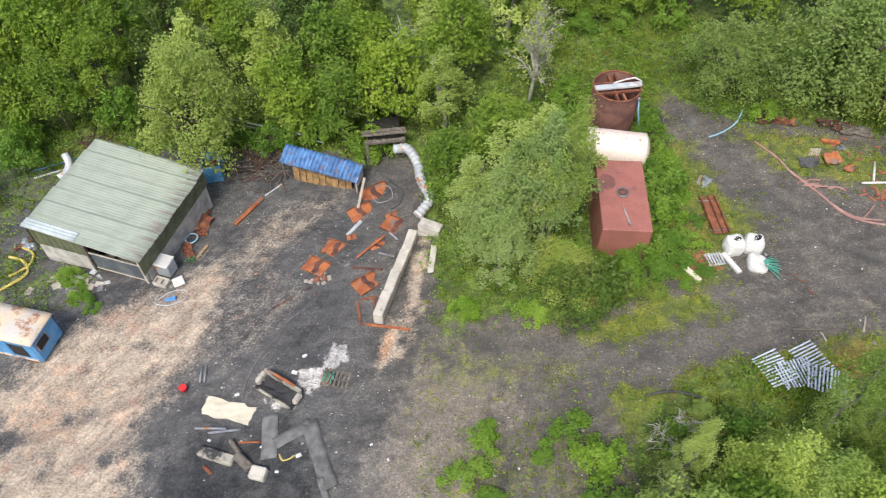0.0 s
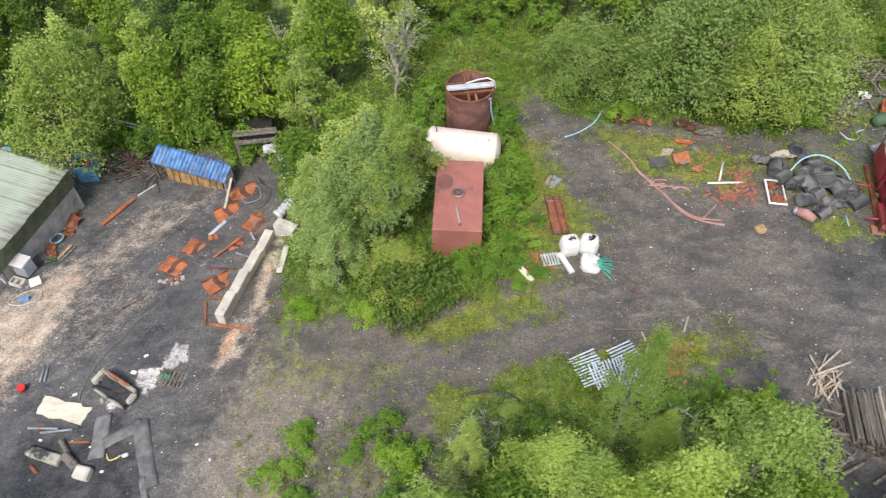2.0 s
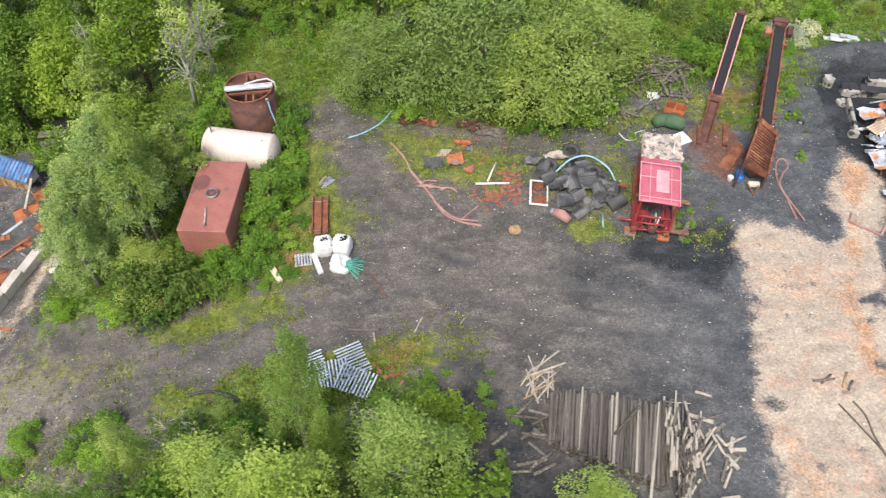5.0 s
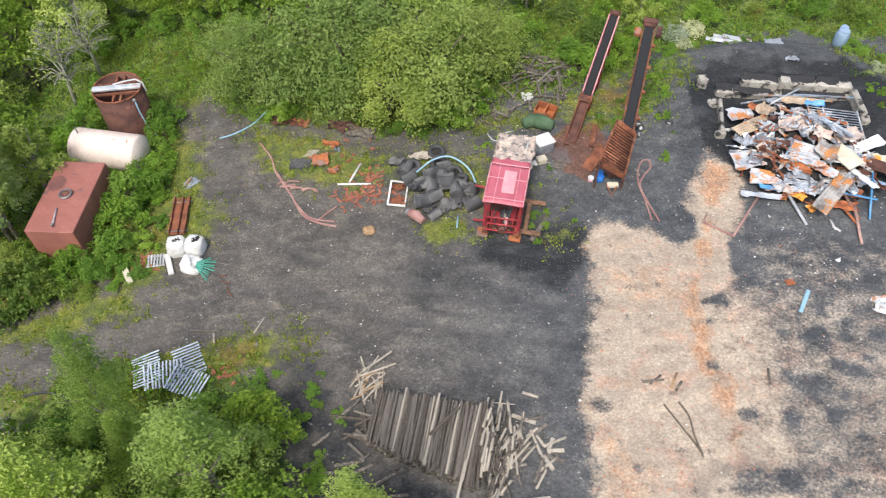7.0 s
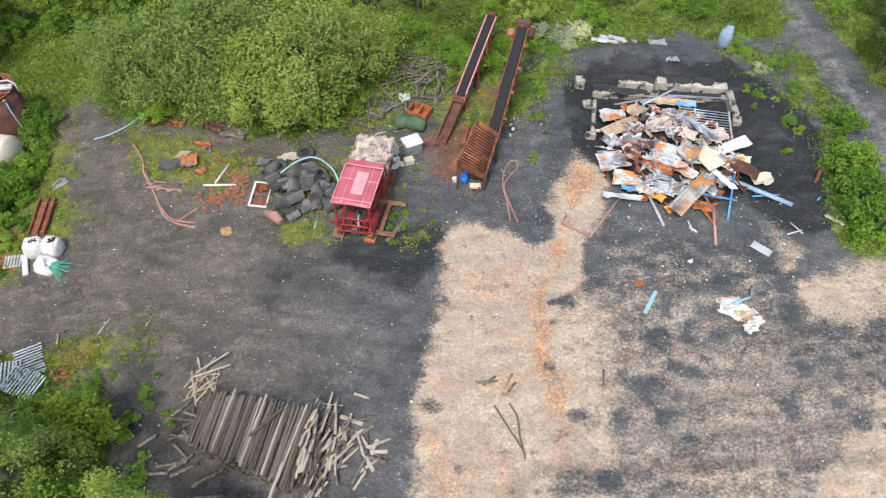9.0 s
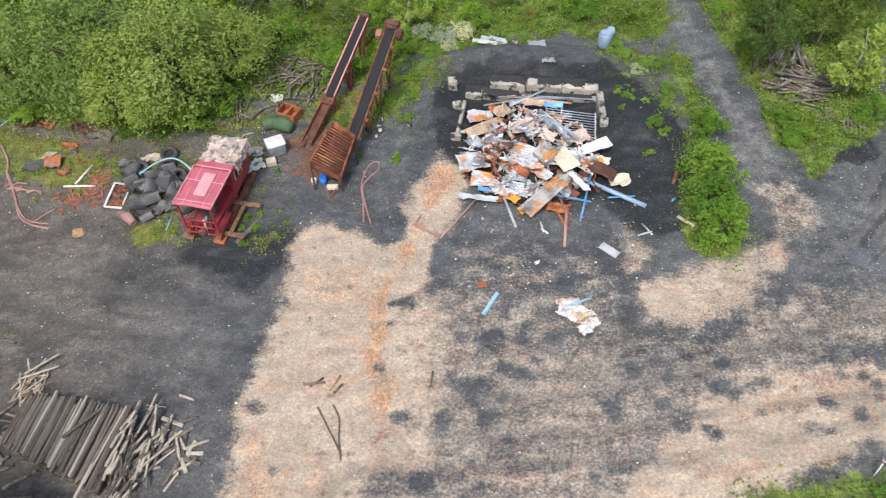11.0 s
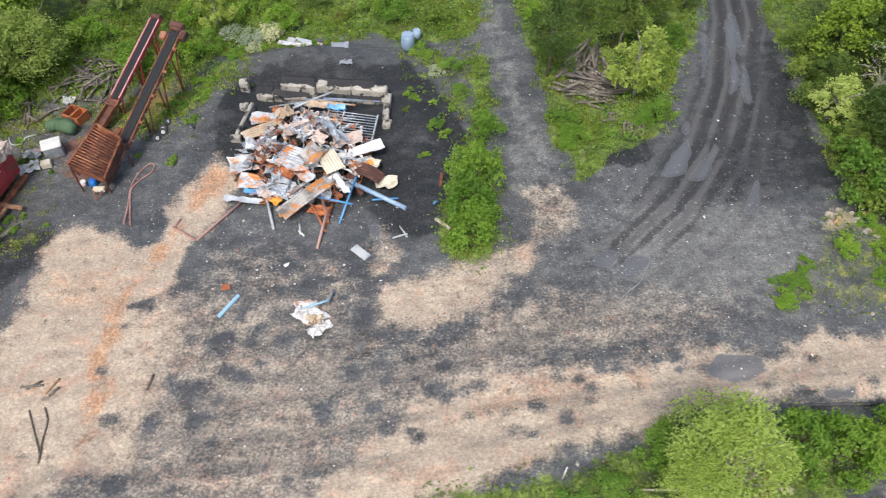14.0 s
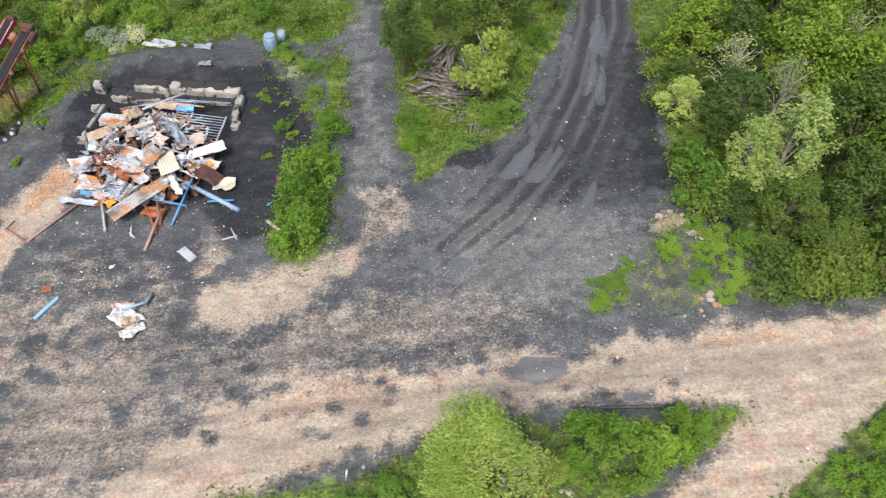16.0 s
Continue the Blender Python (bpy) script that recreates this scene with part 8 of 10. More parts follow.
def hopper():
    """The grid falls to the right and towards the yard; corners are given over the ground."""
    cx, cy = 35.1, 26.0
    root = thing("grid_hopper", cx, cy, 0, "rusty hopper with a sloping grid of steel bars", "hopper")
    z0 = gz(cx, cy)
    tl, tr = Vector((35.02 - cx, 27.05 - cy, 2.5 - z0)), Vector((36.05 - cx, 26.86 - cy, 1.75 - z0))
    bl, br = Vector((34.06 - cx, 25.1 - cy, 1.85 - z0)), Vector((35.42 - cx, 25.05 - cy, 0.85 - z0))

    def at(u, v):
        return bl.lerp(br, u).lerp(tl.lerp(tr, u), v)
    for i in range(15):
        v = 0.04 + 0.92 * i / 14
        part("grid_bar", Build().tube([at(0.02, v), at(0.98, v)], 0.04, 5), RUST, root)
    for u in (0.0, 1.0):
        p, q = at(u, -0.03), at(u, 1.03)
        part("edge_beam", Build().tube([p, q], 0.075, 4), RUST, root)
        low = Vector((0.28 if u == 0 else -0.12, 0, -0.75))
        vs = [p, q, q + low, p + low]
        part("side_plate", Build().add([tuple(w) for w in vs] + [(w.x + 0.03, w.y, w.z - 0.02) for w in vs], [(0, 1, 2, 3), (7, 6, 5, 4), (0, 4, 5, 1), (3, 2, 6, 7), (1, 5, 6, 2), (0, 3, 7, 4)]), RUST_DARK, root)
    for v in (-0.03, 1.03):
        p, q = at(0, v), at(1, v)
        drop = Vector((0, 0.12 if v < 0 else -0.1, -0.5))
        vs = [p + Vector((0, 0, 0.1)), q + Vector((0, 0, 0.1)), q + drop * 0.6, p + drop]
        part("end_plate", Build().add([tuple(w) for w in vs] + [(w.x, w.y + 0.04, w.z) for w in vs], [(0, 1, 2, 3), (7, 6, 5, 4), (0, 4, 5, 1), (3, 2, 6, 7), (1, 5, 6, 2), (0, 3, 7, 4)]), RUST, root, "rust-brown end plate")
    part("grid_rail", Build().tube([at(0.5, 0) - Vector((0, 0, 0.06)), at(0.5, 1) - Vector((0, 0, 0.06))], 0.035, 5), RUST_DARK, root)
    part("bin", Build().add([tuple(at(u, v) + Vector((0, 0, -0.28))) for u, v in ((0.06, 0.05), (0.94, 0.05), (0.94, 0.95), (0.06, 0.95))] + [(-0.25, -0.5, 0.3), (0.35, -0.5, 0.3), (0.5, 0.6, 0.35), (-0.1, 0.6, 0.35)], [(0, 1, 2, 3), (7, 6, 5, 4), (0, 4, 5, 1), (1, 5, 6, 2), (2, 6, 7, 3), (3, 7, 4, 0)]), RUST_DARK, root)
    for u, v in ((0, 0), (1, 0), (0, 1), (1, 1)):
        p = at(u, v)
        part("leg", Build().box((p.x, p.y, p.z / 2), (0.09, 0.09, p.z), bevel=0.02), RUST_DARK, root)
    part("drawbar", Build().tube([(-0.45, -1.0, 0.35), (-0.25, -1.5, 0.08), (0.1, -1.0, 0.35)], 0.045, 6), RUST, root)
    part("front_box", Build().box((-0.15, -0.98, 0.3), (0.55, 0.25, 0.22), bevel=0.03), CREAM_SHEET, root)


hopper()
tagged(part("loading_plate", crumpled(1.5, 0.6, 66, 0.02, 0.03), RUST, m=pose(34.3, 26.95, gz(34.3, 26.95) + 0.35, 0, -28, 48)), "rusty plate leaning against the hopper", "plate")
for p, q, r, m_ in (((34.3, 28.0), (34.7, 29.6), 0.1, RUST), ((33.0, 28.2), (33.3, 29.6), 0.09, RUST_DARK)):
    bar("rusty_beam", p, q, r, m_, "rusty steel beam beside the conveyor foot", "beam", "rusty beams", square=True)
root = thing("blue_canister", 34.42, 25.6, 0, "bright blue plastic canister by the hopper", "canister")
part("body", Build().tube([(0, 0, 0), (0, 0, 0.05), (0, 0, 0.3), (0, 0, 0.36)], [0.17, 0.2, 0.2, 0.14], 14), BLUE_BRIGHT, root)
part("body", Build().tube([(0.02, 0.2, 0.05), (0.02, 0.2, 0.4)], [0.17, 0.16], 14), BLUE_BRIGHT, root)
root = thing("pink_tub", 33.95, 25.55, 0, "small pink and white tub on the ground", "tub")
part("body", Build().tube([(0, 0, 0), (0, 0, 0.24)], [0.12, 0.14], 12), PINK_PLASTIC, root)
part("lid", Build().tube([(0, 0, 0.24), (0, 0, 0.28)], 0.15, 12), WHITE, root)
hose("looped_hose", [(36.6, 23.0), (36.5, 24.2), (36.35, 25.3), (36.45, 26.2), (36.75, 26.9), (37.1, 27.0), (37.15, 26.5), (36.7, 25.9), (36.4, 25.2), (36.6, 24.2), (36.95, 22.9)], 0.045, PINK_PIPE, "pale pink hose lying in a twisted loop", "hose")
for i in range(8):
    bar("dark_batten", (32.2 + rng.uniform(-.3, .3), 26.5 + i * 0.09), (32.9 + rng.uniform(-.2, .2), 26.45 + i * 0.09), 0.03, TIMBER, "dark timber batten lying on black ground", "batten", "dark battens", square=True)
for i, (x, y) in enumerate(((37.0, 29.6), (37.05, 29.3), (36.85, 28.8), (37.1, 30.1), (38.3, 30.2), (38.6, 29.5))):
    root = thing("cable_reel", x, y, 30 * i, "small dark reel with pale hub by the conveyor", "reel", "small reels", tilt=(70, 0), z=gz(x, y) + 0.18)
    part("drum", Build().tube([(0, 0, -0.06), (0, 0, 0.06)], 0.2, 16), RUBBER, root)
    part("hub", Build().tube([(0, 0, -0.075), (0, 0, 0.075)], 0.1, 12), WHITE, root)

# ---- timber left in the scrub ----
brush_pile("timber_heap", 32.2, 33.6, 60, (1.0, 0.8), 1.7, 0.07, (TIMBER, LOG, TIMBER), "heap of grey weathered timbers in the scrub", "timber heap", "timber", 8, 0.5)
brush_pile("timber_heap", 29.0, 31.3, 20, (0.8, 0.8), 1.6, 0.06, (TIMBER, LOG, BARK), "grey timbers strewn among weeds", "timber heap", "timber", 9, 0.2)

LOG_DARK = surface("dark_wet_log", (0.085, 0.07, 0.055), (0.045, 0.038, 0.03), 4.0, 0.9, worn=(0.24, 0.21, 0.17), worn_at=0.58, worn_scale=10.0)
LOG_GREY = surface("silvered_log", (0.22, 0.2, 0.172), (0.115, 0.1, 0.085), 4.0, 0.9, worn=(0.06, 0.052, 0.044), worn_at=0.55, worn_scale=9.0)

# ---- log stack in front of the yard ----
def log_stack():
    gen = np.random.default_rng(41)
    root = thing("log_stack", 26.0, 11.9, 0, "long low stack of grey weathered half-round logs", "log stack")
    z0 = gz(26.0, 11.9)
    meshes = []
    for k in range(8):
        b = Build()
        rr = [gen.uniform(0.85, 1.1) for _ in range(3)]
        n = 7
        b.tube([(0, -0.5, 0), (0, 0.0, 0), (0, 0.5, 0)], rr, n)
        me = b.mesh("log")
        me.materials.append((LOG, LOG_DARK, LOG, TIMBER, LOG_DARK, TIMBER_PALE, LOG_GREY, TIMBER)[k])
        meshes.append(me)

    def lay(x, y, z, r, ln, yaw, tip=0.0, pick=None):
        k = (0, 1, 2, 3, 4, 6, 7, 1, 4)[int(gen.integers(9))] if pick is None else pick
        part("log", meshes[k], None, root, m=pose(x - 26.0, y - 11.9, z - z0, tip, 0, yaw) @ Matrix.Diagonal((r, ln, r * gen.uniform(0.75, 1.0), 1)))
    # courses of long logs, longer towards the collapsed end
    def place(f):
        return 23.8 + f * 4.1, 12.6 - 1.25 * f, 2.2 + 1.15 * f
    for i in range(30):
        x, y, ln = place(i / 29)
        lay(x, y + gen.normal(0, 0.05), gz(x, y) + 0.1, 0.085, ln, -9 + gen.normal(0, 1.5))
    for i in range(27):
        x, y, ln = place(i / 26)
        lay(x, y, gz(x, y) + 0.32, 0.09, ln, -9 + gen.normal(0, 1.2))
        lay(x + 0.07, y, gz(x, y) + 0.54, 0.09, ln, -9 + gen.normal(0, 1.2))
    for i in range(48):
        f = i / 47
        x, y, ln = place(f)
        x, y = x + gen.normal(0, 0.02), y + gen.normal(0, 0.05)
        lay(x, y, gz(x, y) + 0.76 + gen.normal(0, 0.022) - 0.25 * max(f - 0.6, 0), gen.uniform(0.038, 0.068), ln + gen.uniform(-0.4, 0.15), -9 - 3 * f + gen.normal(0, 1.3), pick=(5 if i in (12, 25, 26, 36, 44) else None))
    lay(26.6, 12.2, gz(26.6, 12.2) + 0.93, 0.07, 1.6, -45, 2, 4)
    lay(27.2, 9.9, gz(27.2, 9.9) + 0.7, 0.055, 1.6, -14, 4, 5)
    # the collapsed right end
    for i in range(150):
        x, y = 27.95 + abs(gen.normal(0, 1.0)), 11.3 + gen.normal(0, 0.8)
        z = gz(x, y) + 0.06 + gen.uniform(0.1, 0.75) * max(0.08, 1 - (x - 28.1) / 2.2)
        lay(x, y, z, gen.uniform(0.03, 0.06), gen.uniform(0.5, 1.35), -10 + gen.normal(0, 8 + 14 * (x - 28.2)), gen.normal(0, 8), pick=(5 if gen.random() < 0.42 else None))
    for i in range(10):
        x, y = 23.4 + gen.normal(0, 0.25), 12.5 + gen.normal(0, 0.6)
        lay(x, y, gz(x, y) + 0.1, 0.07, gen.uniform(0.9, 1.6), 70 + gen.normal(0, 30))


log_stack()
for i in range(16):
    x, y, a = 30.3 + rng.normal(0, 0.55), 11.7 + rng.normal(0, 1.0), rng.uniform(0, 3.14)
    ln = rng.uniform(0.5, 1.1)
    bar("split_log", (x - ln * math.cos(a) / 2, y - ln * math.sin(a) / 2), (x + ln * math.cos(a) / 2, y + ln * math.sin(a) / 2), 0.06, TIMBER_PALE if i % 3 else TIMBER, "pale split log fallen from the stack", "log", "fallen logs", square=i % 2 == 0)
for i in range(12):
    x, y, a = 22.6 + rng.normal(0, 1.2), 11.2 + rng.normal(0, 0.8), rng.normal(0.2, 0.5)
    ln = rng.uniform(0.8, 1.7)
    bar("grey_log", (x - ln * math.cos(a) / 2, y - ln * math.sin(a) / 2), (x + ln * math.cos(a) / 2, y + ln * math.sin(a) / 2), 0.07, LOG, "grey log lying in dark soil", "log", "strewn logs")
gen_k = np.random.default_rng(44)
for i in range(26):
    x, y, a = 23.45 + gen_k.normal(0, 0.28), 14.2 + gen_k.normal(0, 0.36), gen_k.normal(1.2, 0.8)
    ln = gen_k.uniform(0.6, 1.3)
    bar("split_batten", (x - ln * math.cos(a) / 2, y - ln * math.sin(a) / 2, 0.05), (x + ln * math.cos(a) / 2, y + ln * math.sin(a) / 2, gen_k.uniform(0.05, 0.28)), 0.022, (TIMBER_PALE, TIMBER_WARM, TIMBER_PALE, TIMBER, TIMBER_PALE)[i % 5], "pale split batten in a loose heap", "batten", "kindling heap", square=True)
bar("split_batten", (23.2, 14.7, 0.3), (24.4, 15.6, 0.3), 0.03, TIMBER_PALE, "long pale batten on the heap", "batten", "kindling heap", square=True)
bar("split_batten", (23.0, 14.5, 0.25), (24.6, 15.0, 0.35), 0.03, TIMBER_PALE, "long brown batten on the heap", "batten", "kindling heap", square=True)
for p, q, r, m_, l_ in [((18.3, 16.9), (18.65, 17.7), 0.04, TIMBER_PALE, "pale stick on the gravel"), ((21.5, 16.6), (22.1, 16.4), 0.05, TIMBER, "short grey branch on dark gravel"), ((15.4, 17.2), (16.8, 17.1), 0.05, TIMBER, "grey branch at the grass edge"), ((16.5, 17.0), (16.6, 16.5), 0.05, TIMBER_PALE, "short pale stick in grass"),
                        ((20.3, 17.3), (20.5, 17.6), 0.03, TIMBER_PALE, "small pale stick on gravel"), ((28.5, 13.4), (29.4, 13.2, 0.25), 0.02, TIMBER_PALE, "thin bent twig by the logs"), ((35.0, 14.2), (35.5, 14.6), 0.05, TIMBER, "grey stick on the sand"), ((35.8, 14.0), (36.2, 14.7), 0.05, TIMBER_WARM, "brown stick on the sand"),
                        ((36.0, 13.9), (36.3, 14.3), 0.06, TIMBER, "short stick on the sand"), ((34.7, 14.3), (35.6, 14.4), 0.05, TIMBER, "grey stick on the sand"), ((39.9, 14.2), (40.0, 14.9), 0.05, TIMBER, "dark stick on the sand")]:
    bar("stick", p, q, r, m_, l_, "stick", "loose sticks")
hose("root", [(35.4, 13.3), (35.9, 12.4), (36.4, 11.5), (36.5, 11.1)], 0.035, BARK, "forked brown root lying on sand", "root", "roots")
hose("root", [(36.0, 13.4), (36.3, 12.8), (36.35, 12.0), (36.5, 11.2)], 0.04, BARK, "forked brown root lying on sand", "root", "roots")
hose("black_hose", [(8.6, 14.35), (9.6, 14.5), (10.6, 14.2), (11.0, 14.0)], 0.06, RUBBER, "black hose lying at the thicket edge", "hose")
# slatted panels dumped in the thicket
slat_mesh = Build().box((0, 0, 0.03), (0.07, 1.2, 0.025), bevel=0.005).mesh("slat")
slat_mesh.materials.append(PALE_SLAT)
for x, y, turn, z in [(14.0, 15.2, -70, 0.15), (14.8, 14.9, 14, 0.25), (15.7, 15.6, -64, 0.15), (15.9, 14.5, -20, 0.3)]:
    root = thing("timber_grating", x, y, turn, "pale blue-grey timber grating dumped in the thicket", "grating", "gratings", z=gz(x, y) + z, tilt=(rng.normal(0, 6), rng.normal(0, 6)))
    for i in range(11):
        part("slat", slat_mesh, None, root, m=pose(-0.75 + i * 0.15, rng.normal(0, 0.02), 0, 0, 0, rng.normal(0, 1.5)))
    for yy in (-0.45, 0, 0.45):
        part("batten", Build().box((0, yy, -0.03), (1.6, 0.07, 0.06), bevel=0.01), TIMBER, root)
for i in range(14):
    x, y = 17.2 + rng.normal(0, 0.4), 15.0 + rng.normal(0, 0.25)
    block("loose_brick", x, y, gz(x, y) - 0.01, (0.22, 0.11, 0.07), rng.uniform(0, 180), BRICK, "red brick in the grass by the panels", "brick", "bricks by the panels", 0.008, (rng.normal(0, 14), rng.normal(0, 14)))


# ---- concrete bay and the scrap heap ----
BAY = gz(44, 31.2)
for x, y, z, ln, turn, h in [(42.15, 32.15, 0, 0.95, -5, 0.5), (43.75, 32.05, 0, 2.2, -6, 0.5), (45.0, 31.95, 0, 0.4, -2, 0.55), (45.85, 31.9, 0, 1.25, -6, 0.5), (47.0, 31.8, 0, 0.7, -6, 0.48), (48.1, 31.7, 0, 1.6, -6, 0.5),
                             (48.05, 31.5, -0.3, 1.5, -6, 0.4), (44.0, 32.35, 0.5, 1.95, -7, 0.5), (46.0, 32.2, 0.5, 1.95, -7, 0.5), (45.35, 32.25, 0.98, 0.55, -7, 0.14), (47.95, 32.0, 0.5, 1.95, -6, 0.52)]:
    block("concrete_block", x, y, BAY + z - 0.08, (ln, 0.55, h), turn, CONCRETE_BAY, "coal-stained concrete block in the scrap bay wall", "concrete block", "bay wall", 0.06)
for x, y, ln, wide, turn, h in [(41.4, 29.9, 2.5, 0.2, 80, 0.55), (41.2, 30.95, 0.5, 0.42, 8, 0.4), (40.95, 32.6, 0.5, 0.5, 10, 0.75), (41.1, 28.6, 0.55, 0.3, 5, 0.45), (48.95, 30.7, 1.9, 0.35, 88, 0.6), (49.0, 29.6, 0.5, 0.45, 80, 0.4)]:
    block("concrete_block", x, y, gz(x, y) - 0.1, (ln, wide, h), turn, CONCRETE_BAY, "coal-stained concrete block at the side of the bay", "concrete block", "bay wall", 0.05)


def coal_drift(x, y, z, ln, wide, turn, seed):
    """Coal dust lying on a ledge, with a ragged edge."""
    gen = np.random.default_rng(seed)
    front = 0.5 + 0.35 * np.convolve(gen.normal(0, 1, 33), np.ones(5) / 5, 'same')[:25]

    def at(u, v):
        y_ = (0.5 - v * (0.5 + np.clip(front[round(u * 24)], 0, 1.02) * 0.56)) * wide
        return (u - 0.5) * ln, y_, 0.16 * (1 - v) ** 1.3 + 0.02 + (gen.normal(0, 0.008) if 0 < v < 1 else 0)
    tagged(part("coal_drift", Build().grid(24, 5, at, thick=0.06), COAL, m=pose(x, y, z, 0, 0, turn)), "drift of black coal dust on the bay wall", "coal", "coal drifts")


for k, (x, y, z, ln, turn) in enumerate([(44.0, 32.4, 0.92, 1.9, -7), (46.0, 32.25, 0.92, 1.9, -7), (47.6, 32.1, 0.94, 1.2, -6), (43.6, 31.95, 0.42, 2.0, -6), (45.9, 31.8, 0.42, 1.3, -6), (47.6, 31.65, 0.42, 2.0, -6), (42.1, 32.2, 0.42, 0.9, -5)]):
    coal_drift(x, y, BAY + z, ln, 0.62, turn, 500 + k)

STAINED = surface("stained_white_sheet", (0.55, 0.585, 0.62), (0.33, 0.38, 0.43), 1.3, 0.42, worn=(0.52, 0.21, 0.06), worn_at=0.545, worn_scale=0.9, dirt=0.35)
SCORCHED = surface("scorched_sheet", (0.44, 0.42, 0.39), (0.1, 0.092, 0.085), 1.8, 0.5, worn=(0.52, 0.22, 0.06), worn_at=0.57, worn_scale=0.9)
SILVER = surface("bent_silver_sheet", (0.5, 0.55, 0.61), (0.25, 0.28, 0.32), 1.6, 0.35, 0.35, worn=(0.55, 0.53, 0.5), worn_at=0.6)
BLUSH = surface("blush_sheet", (0.6, 0.49, 0.43), (0.5, 0.4, 0.34), 1.3, 0.55, worn=(0.5, 0.2, 0.07), worn_at=0.62)
ORANGE_SHEET = surface("orange_sheet", (0.72, 0.34, 0.05), (0.55, 0.22, 0.04), 2.0, 0.6)
WORDS = {STAINED: "rust-stained white", SCORCHED: "scorched grey", SILVER: "bent silver", TAN_SHEET: "tan and rusty", CREAM_SHEET: "cream", RUST_BRIGHT: "orange rusted", RUST: "brown rusted", BLUSH: "pale pinkish", WHITE: "white", BLUE_PAINT: "blue", RUST_DARK: "dark rusted", ORANGE_SHEET: "bright orange", GREY_SHEET: "grey galvanised"}
SHEETS = []
for k, (ln, w, ribbed, m_) in enumerate([(2.0, 0.8, True, STAINED), (1.8, 0.8, True, SCORCHED), (1.3, 0.8, False, SILVER), (1.2, 0.8, False, STAINED), (1.1, 0.8, False, SCORCHED), (1.2, 0.7, False, BLUSH), (1.0, 0.7, False, RUST_DARK), (1.1, 0.6, False, RUST), (0.9, 0.6, False, RUST_BRIGHT),
                                          (1.6, 0.35, False, SILVER), (1.5, 0.3, False, WHITE), (1.1, 0.8, False, GREY_SHEET), (1.6, 0.7, True, GREY_SHEET), (1.2, 0.6, True, CREAM_SHEET)]):
    made = corrugated(ln, w, 0.16, 0.025, 0.012, sag=(0.16, -0.1, 0.2)[k % 3], twist=(0.1, -0.12, 0.05)[k % 3], across=7) if ribbed else crumpled(ln, w, 200 + k, 0.07, 0.012, 5, 4, curl=(0.12, -0.1, 0.25)[k % 3])
    me = made.mesh("sheet_metal")
    me.materials.append(m_)
    SHEETS.append((me, "bent corrugated sheet" if ribbed else "crumpled torn sheet", m_))


def heap_top(x, y):
    """The shape of the scrap heap over the ground."""
    u, v = (x - 45.0) / 3.7, (y - 27.2) / 3.5
    q = u * u + v * v
    return 1.05 * max(0.0, 1 - q) ** 0.7


def lay_of(x, y, loose):
    e = 0.25
    gx, gy = (heap_top(x + e, y) - heap_top(x - e, y)) / (2 * e), (heap_top(x, y + e) - heap_top(x, y - e)) / (2 * e)
    return Vector((-gx * 0.7 + rng.normal(0, loose), -gy * 0.7 + rng.normal(0, loose), 1)).normalized().to_track_quat('Z', 'Y').to_matrix().to_4x4()


def scrap(k, x, y, turn, lift=0.0, size=1.0):
    me, what, m_ = SHEETS[k]
    m = Matrix.Translation((x, y, gz(x, y) + heap_top(x, y) + 0.1 + lift)) @ lay_of(x, y, 0.26) @ pose(0, 0, 0, 0, 0, turn) @ Matrix.Diagonal((size, size * 0.9, size, 1))
    return tagged(part("sheet_metal", me, None, m=m), f"{WORDS[m_]} {what} on the scrap heap", "sheet metal", "scrap heap")


def panel(what, m_, x, y, z, ln, w, turn, bend=0.06, tip=(0, 0)):
    """One large sheet of the heap, at its own height over the ground."""
    gen = np.random.default_rng(int(x * 31 + y * 17))
    if what == "rib":
        b, words = corrugated(ln, w, 0.15, 0.024, 0.012, sag=bend, twist=gen.normal(0, 0.05), across=9), "bent corrugated sheet"
    elif what == "flat":
        b, words = crumpled(ln, w, int(x * 31 + y * 17), 0.006, 0.025, 10, 3, curl=bend), "long flat panel"
    else:
        b, words = crumpled(ln, w, int(x * 31 + y * 17), 0.032 + bend * 0.2, 0.012, 5, 4, curl=bend), "crumpled torn sheet"
    tagged(part("sheet_metal", b, m_, m=pose(x, y, gz(x, y) + z, 5 + tip[0], tip[1], turn)), f"{WORDS[m_]} {words} on the scrap heap", "sheet metal", "scrap heap")


# filler boxes under the sheets, painted near-black for the shade in the gaps
root = thing("scrap_core", 45.0, 27.2, 0, "near-black filler boxes inside the heap, coloured as shade between the sheets", "scrap heap", kind="stuff")
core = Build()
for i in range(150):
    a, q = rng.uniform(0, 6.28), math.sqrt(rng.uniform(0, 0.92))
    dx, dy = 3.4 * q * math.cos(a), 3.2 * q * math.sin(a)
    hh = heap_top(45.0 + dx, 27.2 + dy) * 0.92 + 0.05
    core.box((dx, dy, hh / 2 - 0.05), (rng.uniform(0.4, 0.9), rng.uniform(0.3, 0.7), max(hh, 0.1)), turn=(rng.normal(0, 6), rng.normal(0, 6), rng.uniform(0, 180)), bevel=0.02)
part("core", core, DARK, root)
order = [2, 11, 6, 3, 4, 9, 2, 7, 5, 6, 12, 3, 8, 2, 4, 10, 11, 1, 6, 2, 3, 5, 7, 0]
